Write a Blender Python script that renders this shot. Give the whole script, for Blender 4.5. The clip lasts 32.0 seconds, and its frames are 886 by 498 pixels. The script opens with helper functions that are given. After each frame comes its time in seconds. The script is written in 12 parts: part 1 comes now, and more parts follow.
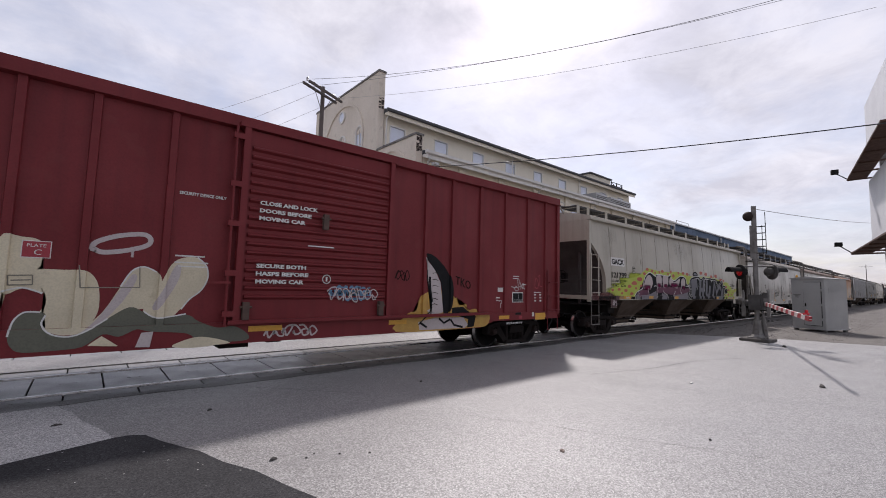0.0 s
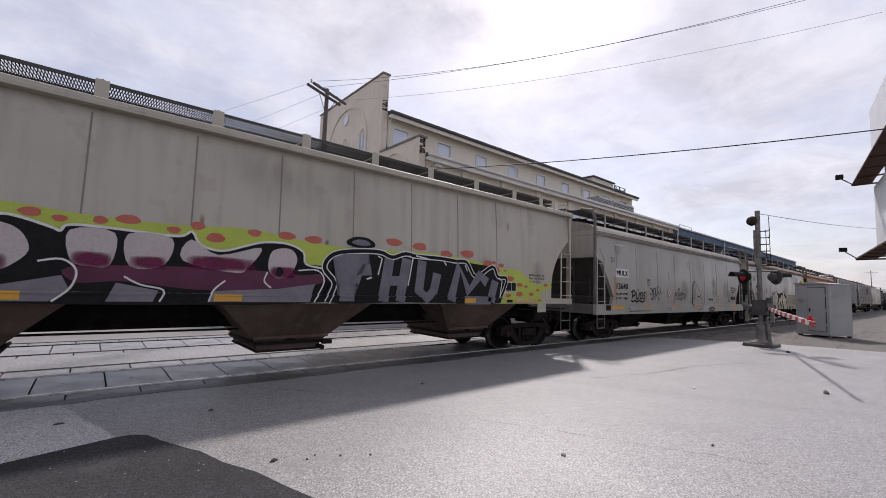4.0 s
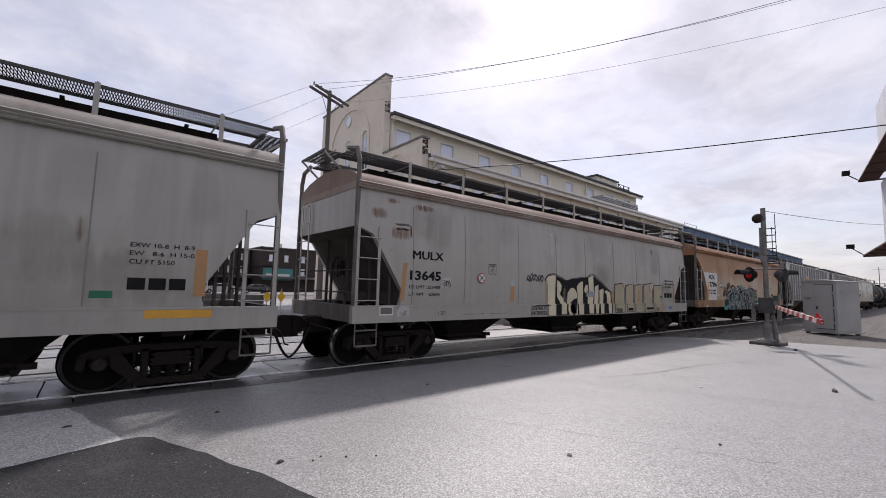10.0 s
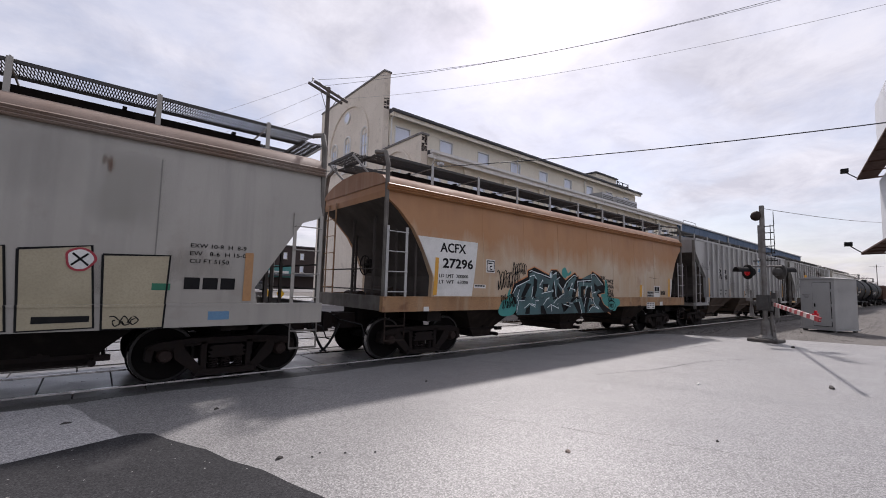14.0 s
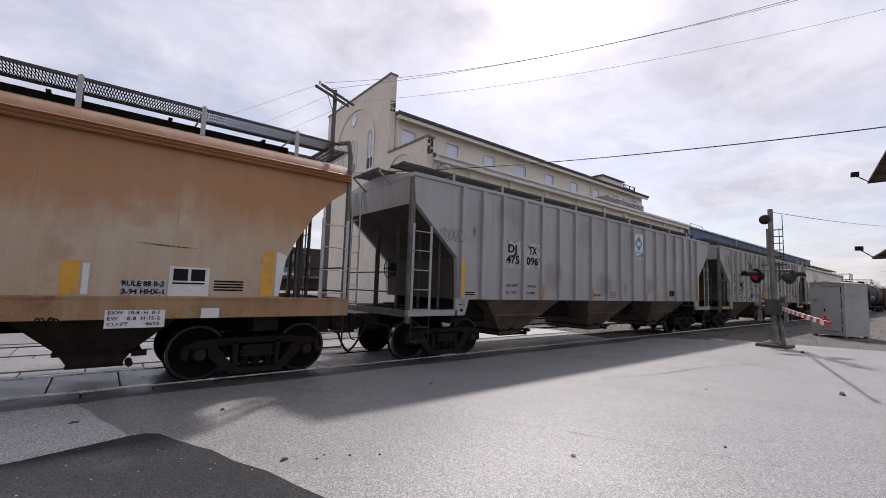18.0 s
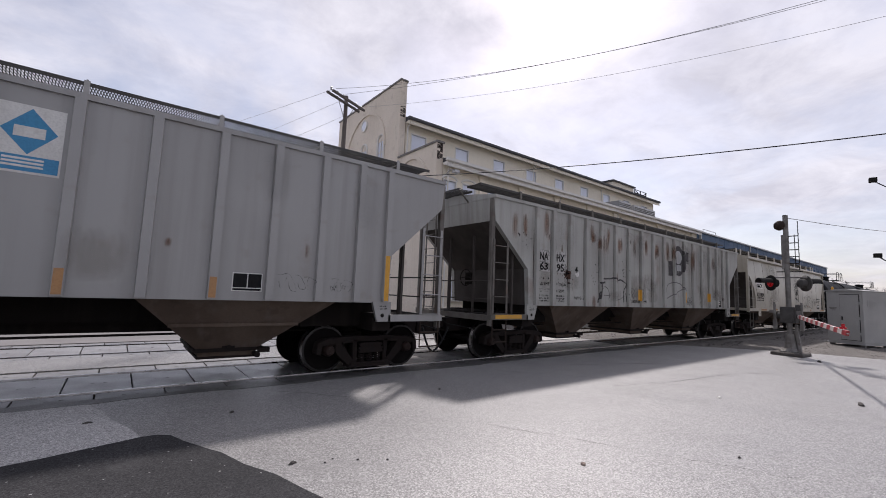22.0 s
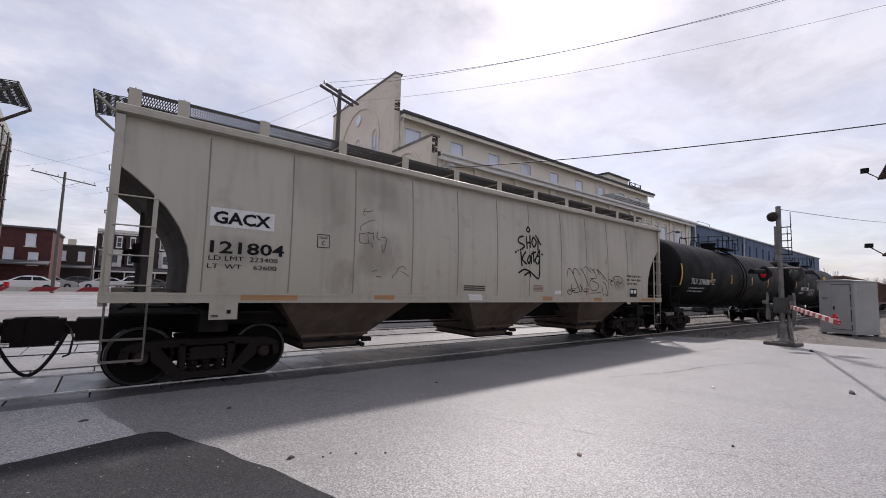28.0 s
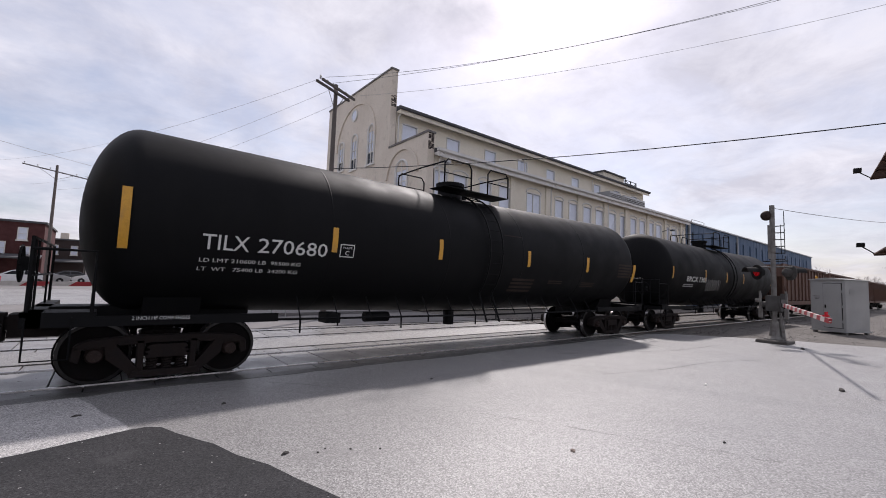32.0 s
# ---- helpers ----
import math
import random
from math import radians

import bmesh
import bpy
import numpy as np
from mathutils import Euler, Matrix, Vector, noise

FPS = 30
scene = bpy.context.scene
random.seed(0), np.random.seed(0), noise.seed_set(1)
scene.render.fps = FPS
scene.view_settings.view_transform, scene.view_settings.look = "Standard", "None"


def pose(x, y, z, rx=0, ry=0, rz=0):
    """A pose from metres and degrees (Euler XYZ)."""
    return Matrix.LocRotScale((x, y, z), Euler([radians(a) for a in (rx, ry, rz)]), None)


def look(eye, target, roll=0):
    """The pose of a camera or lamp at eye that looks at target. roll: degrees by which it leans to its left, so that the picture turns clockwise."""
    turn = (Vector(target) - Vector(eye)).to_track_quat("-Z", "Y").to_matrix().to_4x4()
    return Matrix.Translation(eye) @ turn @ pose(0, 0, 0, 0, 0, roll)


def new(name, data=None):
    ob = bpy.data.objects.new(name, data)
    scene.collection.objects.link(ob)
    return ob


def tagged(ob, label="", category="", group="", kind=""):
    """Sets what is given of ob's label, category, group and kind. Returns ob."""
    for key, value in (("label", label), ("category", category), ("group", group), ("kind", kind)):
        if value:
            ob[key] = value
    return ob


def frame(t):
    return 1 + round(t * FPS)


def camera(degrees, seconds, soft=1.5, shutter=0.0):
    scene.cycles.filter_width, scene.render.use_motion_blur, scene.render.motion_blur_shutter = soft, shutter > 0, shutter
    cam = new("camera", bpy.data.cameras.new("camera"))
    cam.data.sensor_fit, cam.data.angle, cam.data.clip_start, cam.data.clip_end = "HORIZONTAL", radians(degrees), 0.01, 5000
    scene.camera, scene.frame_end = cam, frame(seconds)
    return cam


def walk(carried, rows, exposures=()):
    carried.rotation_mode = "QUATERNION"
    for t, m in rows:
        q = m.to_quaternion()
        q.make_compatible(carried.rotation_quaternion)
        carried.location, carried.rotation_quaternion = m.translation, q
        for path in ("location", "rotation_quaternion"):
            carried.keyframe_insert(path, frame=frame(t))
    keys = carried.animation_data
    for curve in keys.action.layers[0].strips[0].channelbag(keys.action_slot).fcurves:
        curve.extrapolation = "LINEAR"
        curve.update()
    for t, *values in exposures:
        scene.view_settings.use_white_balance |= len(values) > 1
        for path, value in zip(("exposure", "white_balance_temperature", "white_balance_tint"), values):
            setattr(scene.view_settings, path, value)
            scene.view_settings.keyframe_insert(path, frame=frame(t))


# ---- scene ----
# The camera stands by the crossing and is turned a little by hand.
cam = camera(93.37, 32.0, 0.95)
EYE = (0.0, 0.0, 1.70)


def aim(yaw, pitch, roll):
    y, p = radians(yaw), radians(pitch)
    way = Vector((math.sin(y) * math.cos(p), math.cos(y) * math.cos(p), math.sin(p)))
    return look(EYE, Vector(EYE) + way, roll)


walk(cam, [
    (0.0, aim(40.41, 4.87, 1.55)),
    (0.5, aim(40.60, 4.88, 1.53)),    (1.0, aim(40.54, 4.93, 1.54)),    (1.5, aim(40.33, 5.01, 1.58)),
    (2.0, aim(40.11, 5.11, 1.62)),    (2.5, aim(40.03, 5.16, 1.70)),    (3.0, aim(40.12, 5.19, 1.82)),
    (3.5, aim(40.17, 5.19, 1.97)),    (5.5, aim(39.29, 5.19, 1.95)),    (6.0, aim(38.88, 5.25, 1.91)),
    (6.5, aim(38.61, 5.32, 1.93)),    (7.0, aim(38.59, 5.29, 1.96)),    (7.5, aim(38.81, 5.27, 1.96)),
    (8.0, aim(39.10, 5.21, 1.95)),    (8.5, aim(39.29, 5.18, 1.81)),    (9.0, aim(39.37, 5.18, 1.66)),
    (9.5, aim(39.43, 5.21, 1.59)),    (10.0, aim(39.55, 5.24, 1.53)),    (10.5, aim(39.67, 5.19, 1.58)),
    (11.0, aim(39.78, 5.08, 1.61)),    (11.5, aim(39.90, 4.96, 1.64)),    (12.0, aim(40.03, 4.83, 1.62)),
    (12.5, aim(40.12, 4.77, 1.57)),    (13.0, aim(40.06, 4.80, 1.55)),    (13.5, aim(39.90, 4.82, 1.58)),
    (14.0, aim(39.70, 4.84, 1.59)),    (14.5, aim(39.54, 4.86, 1.70)),    (16.5, aim(39.60, 5.16, 1.88)),
    (17.0, aim(39.55, 5.18, 1.89)),    (17.5, aim(39.33, 5.17, 1.95)),    (18.0, aim(38.94, 5.16, 1.90)),
    (18.5, aim(38.34, 5.24, 1.85)),    (19.0, aim(37.76, 5.38, 1.89)),    (19.5, aim(37.40, 5.59, 2.00)),
    (20.0, aim(37.27, 5.74, 2.14)),    (20.5, aim(37.36, 5.82, 2.30)),    (21.0, aim(37.59, 5.86, 2.44)),
    (21.5, aim(37.70, 5.82, 2.41)),    (22.0, aim(37.65, 5.77, 2.32)),    (22.5, aim(37.56, 5.68, 2.20)),
    (23.0, aim(37.44, 5.59, 2.05)),    (23.5, aim(37.43, 5.50, 1.99)),    (24.0, aim(37.51, 5.44, 1.97)),
    (24.5, aim(37.69, 5.44, 1.99)),    (25.0, aim(37.93, 5.43, 1.96)),    (25.5, aim(38.12, 5.39, 1.94)),
    (27.5, aim(38.22, 4.98, 1.67)),    (28.0, aim(38.27, 4.98, 1.74)),    (28.5, aim(38.52, 4.92, 1.79)),
    (29.0, aim(38.72, 4.82, 1.82)),    (29.5, aim(38.83, 4.68, 1.78)),    (30.0, aim(38.86, 4.57, 1.72)),
    (30.5, aim(38.74, 4.57, 1.73)),    (31.0, aim(38.65, 4.58, 1.82)),    (31.5, aim(38.67, 4.59, 1.96)),
    (32.0, aim(38.86, 4.53, 2.06)),
], exposures=[(0.0, 0.0, 6300, 17.0), (32.0, 0.0, 6300, 17.0)])

# ---- light ----
SUN_EL, SUN_AZ = radians(47.8), radians(52.0)
sun = new("sun", bpy.data.lights.new("sun", "SUN"))
sun.data.energy, sun.data.angle, sun.data.color = 3.65, radians(3.0), (1.0, 0.95, 0.88)
SUN_WAY = Vector((math.cos(SUN_EL) * math.sin(SUN_AZ), math.cos(SUN_EL) * math.cos(SUN_AZ), math.sin(SUN_EL)))
sun.rotation_euler = SUN_WAY.to_track_quat("Z", "Y").to_euler()


def link(nt, a, ao, b, bi):
    nt.links.new(a.outputs[ao], b.inputs[bi])


def build_world():
    world = bpy.data.worlds.new("sky")
    scene.world = world
    world.use_nodes = True
    nt = world.node_tree
    nt.nodes.clear()
    out, bg = nt.nodes.new("ShaderNodeOutputWorld"), nt.nodes.new("ShaderNodeBackground")
    sky = nt.nodes.new("ShaderNodeTexSky")
    sky.sky_type, sky.sun_disc = "NISHITA", False
    sky.sun_elevation, sky.sun_rotation = SUN_EL, SUN_AZ
    sky.air_density, sky.dust_density, sky.ozone_density = 1.0, 2.0, 1.0
    dim = nt.nodes.new("ShaderNodeVectorMath")
    dim.operation = "SCALE"
    dim.inputs["Scale"].default_value = 0.118
    link(nt, sky, "Color", dim, 0)
    # thin cloud veil: the direction spread on a flat layer overhead
    tc = nt.nodes.new("ShaderNodeTexCoord")
    sep = nt.nodes.new("ShaderNodeSeparateXYZ")
    link(nt, tc, "Generated", sep, 0)
    add = nt.nodes.new("ShaderNodeMath")
    add.operation = "ADD"
    add.inputs[1].default_value = 0.22
    link(nt, sep, "Z", add, 0)
    div = nt.nodes.new("ShaderNodeVectorMath")
    div.operation = "DIVIDE"
    link(nt, tc, "Generated", div, 0)
    link(nt, add, 0, div, 1)
    n1 = nt.nodes.new("ShaderNodeTexNoise")
    n1.inputs["Scale"].default_value, n1.inputs["Detail"].default_value, n1.inputs["Roughness"].default_value = 1.5, 9, 0.58
    n1.inputs["Distortion"].default_value = 0.25
    link(nt, div, 0, n1, "Vector")
    ramp = nt.nodes.new("ShaderNodeValToRGB")
    ramp.color_ramp.elements[0].position, ramp.color_ramp.elements[1].position = 0.33, 0.62
    ramp.color_ramp.elements[0].color, ramp.color_ramp.elements[1].color = (0.30, 0.30, 0.30, 1), (0.97, 0.97, 0.97, 1)
    link(nt, n1, "Fac", ramp, "Fac")
    n2 = nt.nodes.new("ShaderNodeTexNoise")
    n2.inputs["Scale"].default_value, n2.inputs["Detail"].default_value = 3.4, 11
    n2.inputs["Roughness"].default_value, n2.inputs["Distortion"].default_value = 0.62, 0.35
    link(nt, div, 0, n2, "Vector")
    cloud = nt.nodes.new("ShaderNodeValToRGB")
    cloud.color_ramp.elements[0].position, cloud.color_ramp.elements[1].position = 0.37, 0.63
    cloud.color_ramp.elements[0].color, cloud.color_ramp.elements[1].color = (0.66, 0.66, 0.71, 1), (0.88, 0.875, 0.905, 1)
    link(nt, n2, "Fac", cloud, "Fac")
    mix = nt.nodes.new("ShaderNodeMix")
    mix.data_type = "RGBA"
    link(nt, ramp, "Color", mix, "Factor")
    nt.links.new(dim.outputs[0], mix.inputs[6])
    nt.links.new(cloud.outputs["Color"], mix.inputs[7])
    nt.links.new(mix.outputs[2], bg.inputs["Color"])
    bg.inputs["Strength"].default_value = 1.0
    link(nt, bg, 0, out, 0)


build_world()


# ---- materials ----
def surface(name, col, other=None, rough=0.6, metal=0.0, scale=1.2, amount=0.5, streak=0.0, streak_col=None, grain=40.0, bump=0.15,
            depth=0.01, spots=0.0, spot_col=(0.2, 0.08, 0.03), spot_scale=3.0, emit=0.0, island=0.0, vary=0.0, contrast=0.12, coat=0.0, speckle=0.0, spec=0.5, grit=0.0, grit_scale=50.0, chips=0.0, chip_scale=55.0, flecks=0.0):
    """A painted, worn or mineral surface: two colours in patches, upright streaks, spots, grain and fine relief."""
    m = bpy.data.materials.new(name)
    m.use_nodes = True
    nt = m.node_tree
    b = nt.nodes["Principled BSDF"]
    b.inputs["Metallic"].default_value = metal
    b.inputs["Coat Weight"].default_value = coat
    b.inputs["Specular IOR Level"].default_value = spec
    tc = nt.nodes.new("ShaderNodeTexCoord")
    other = other or tuple(c * 0.72 for c in col)

    def noise_tex(sc, detail, stretch=None):
        n = nt.nodes.new("ShaderNodeTexNoise")
        n.inputs["Scale"].default_value, n.inputs["Detail"].default_value = sc, detail
        if stretch:
            mp = nt.nodes.new("ShaderNodeMapping")
            mp.inputs["Scale"].default_value = stretch
            link(nt, tc, "Object", mp, "Vector")
            link(nt, mp, 0, n, "Vector")
        else:
            link(nt, tc, "Object", n, "Vector")
        return n

    def ranged(n, lo, hi, top):
        r = nt.nodes.new("ShaderNodeMapRange")
        r.inputs["From Min"].default_value, r.inputs["From Max"].default_value, r.inputs["To Max"].default_value = lo, hi, top
        link(nt, n, "Fac", r, "Value")
        return r

    def blend(prev, fac, colour):
        mx = nt.nodes.new("ShaderNodeMix")
        mx.data_type = "RGBA"
        nt.links.new(fac, mx.inputs["Factor"])
        if prev is None:
            mx.inputs[6].default_value = (*col, 1)
        else:
            nt.links.new(prev, mx.inputs[6])
        mx.inputs[7].default_value = (*colour, 1)
        return mx.outputs[2]

    big = noise_tex(scale, 7)
    cur = blend(None, ranged(big, 0.5 - contrast, 0.5 + contrast, amount).outputs[0], other)
    fine = noise_tex(grain, 4)
    cur = blend(cur, ranged(fine, 0.42, 0.68, 0.35).outputs[0], tuple(c * 0.6 for c in col))
    if speckle:
        sp1 = noise_tex(grain * 0.55, 3)
        cur = blend(cur, ranged(sp1, 0.52, 0.66, speckle).outputs[0], tuple(c * 0.38 for c in col))
        sp2 = noise_tex(grain * 0.8, 2)
        cur = blend(cur, ranged(sp2, 0.58, 0.70, speckle).outputs[0], tuple(min(1.0, c * 1.9) for c in col))
    if grit:
        rough_noise = noise_tex(grit_scale, 7)
        rough_noise.inputs["Roughness"].default_value = 0.82
        gr = ranged(rough_noise, 0.41, 0.59, 1 + grit)
        gr.inputs["To Min"].default_value = 1 - grit
        shade = nt.nodes.new("ShaderNodeVectorMath")
        shade.operation = "SCALE"
        nt.links.new(cur, shade.inputs[0])
        nt.links.new(gr.outputs[0], shade.inputs["Scale"])
        cur = shade.outputs[0]
    if chips:
        vo = nt.nodes.new("ShaderNodeTexVoronoi")
        vo.inputs["Scale"].default_value, vo.inputs["Randomness"].default_value = chip_scale, 1.0
        link(nt, tc, "Object", vo, "Vector")
        one = nt.nodes.new("ShaderNodeSeparateColor")
        link(nt, vo, "Color", one, 0)
        cr = nt.nodes.new("ShaderNodeMapRange")
        cr.inputs["To Min"].default_value, cr.inputs["To Max"].default_value = 1 - chips, 1 + chips
        link(nt, one, 0, cr, "Value")
        scaled = nt.nodes.new("ShaderNodeVectorMath")
        scaled.operation = "SCALE"
        nt.links.new(cur, scaled.inputs[0])
        nt.links.new(cr.outputs[0], scaled.inputs["Scale"])
        cur = scaled.outputs[0]
        if flecks:
            fl = nt.nodes.new("ShaderNodeMapRange")
            fl.inputs["From Min"].default_value, fl.inputs["From Max"].default_value = 1 - flecks, 1 - flecks + 0.001
            link(nt, one, 1, fl, "Value")
            cur = blend(cur, fl.outputs[0], (0.34, 0.33, 0.32))
    if streak:
        st = noise_tex(1.0, 5, (5.0, 5.0, 0.22))
        cur = blend(cur, ranged(st, 0.5, 0.72, streak).outputs[0], streak_col or other)
    if spots:
        sp = noise_tex(spot_scale, 8)
        cur = blend(cur, ranged(sp, 0.60, 0.68, spots).outputs[0], spot_col)
    if vary or island:
        info = nt.nodes.new("ShaderNodeObjectInfo" if vary else "ShaderNodeNewGeometry")
        hsv = nt.nodes.new("ShaderNodeHueSaturation")
        r = nt.nodes.new("ShaderNodeMapRange")
        r.inputs["To Min"].default_value, r.inputs["To Max"].default_value = 1 - (vary or island), 1 + (vary or island)
        link(nt, info, "Random" if vary else "Random Per Island", r, "Value")
        nt.links.new(r.outputs[0], hsv.inputs["Value"])
        nt.links.new(cur, hsv.inputs["Color"])
        cur = hsv.outputs[0]
    nt.links.new(cur, b.inputs["Base Color"])
    rr = ranged(big, 0.3, 0.7, 1.0)
    rr.inputs["To Min"].default_value, rr.inputs["To Max"].default_value = max(0.02, rough - 0.1), min(1.0, rough + 0.1)
    nt.links.new(rr.outputs[0], b.inputs["Roughness"])
    if bump:
        bp = nt.nodes.new("ShaderNodeBump")
        bp.inputs["Strength"].default_value, bp.inputs["Distance"].default_value = bump, depth
        link(nt, fine, "Fac", bp, "Height")
        nt.links.new(bp.outputs[0], b.inputs["Normal"])
    if emit:
        b.inputs["Emission Color"].default_value = (*col, 1)
        b.inputs["Emission Strength"].default_value = emit
    return m


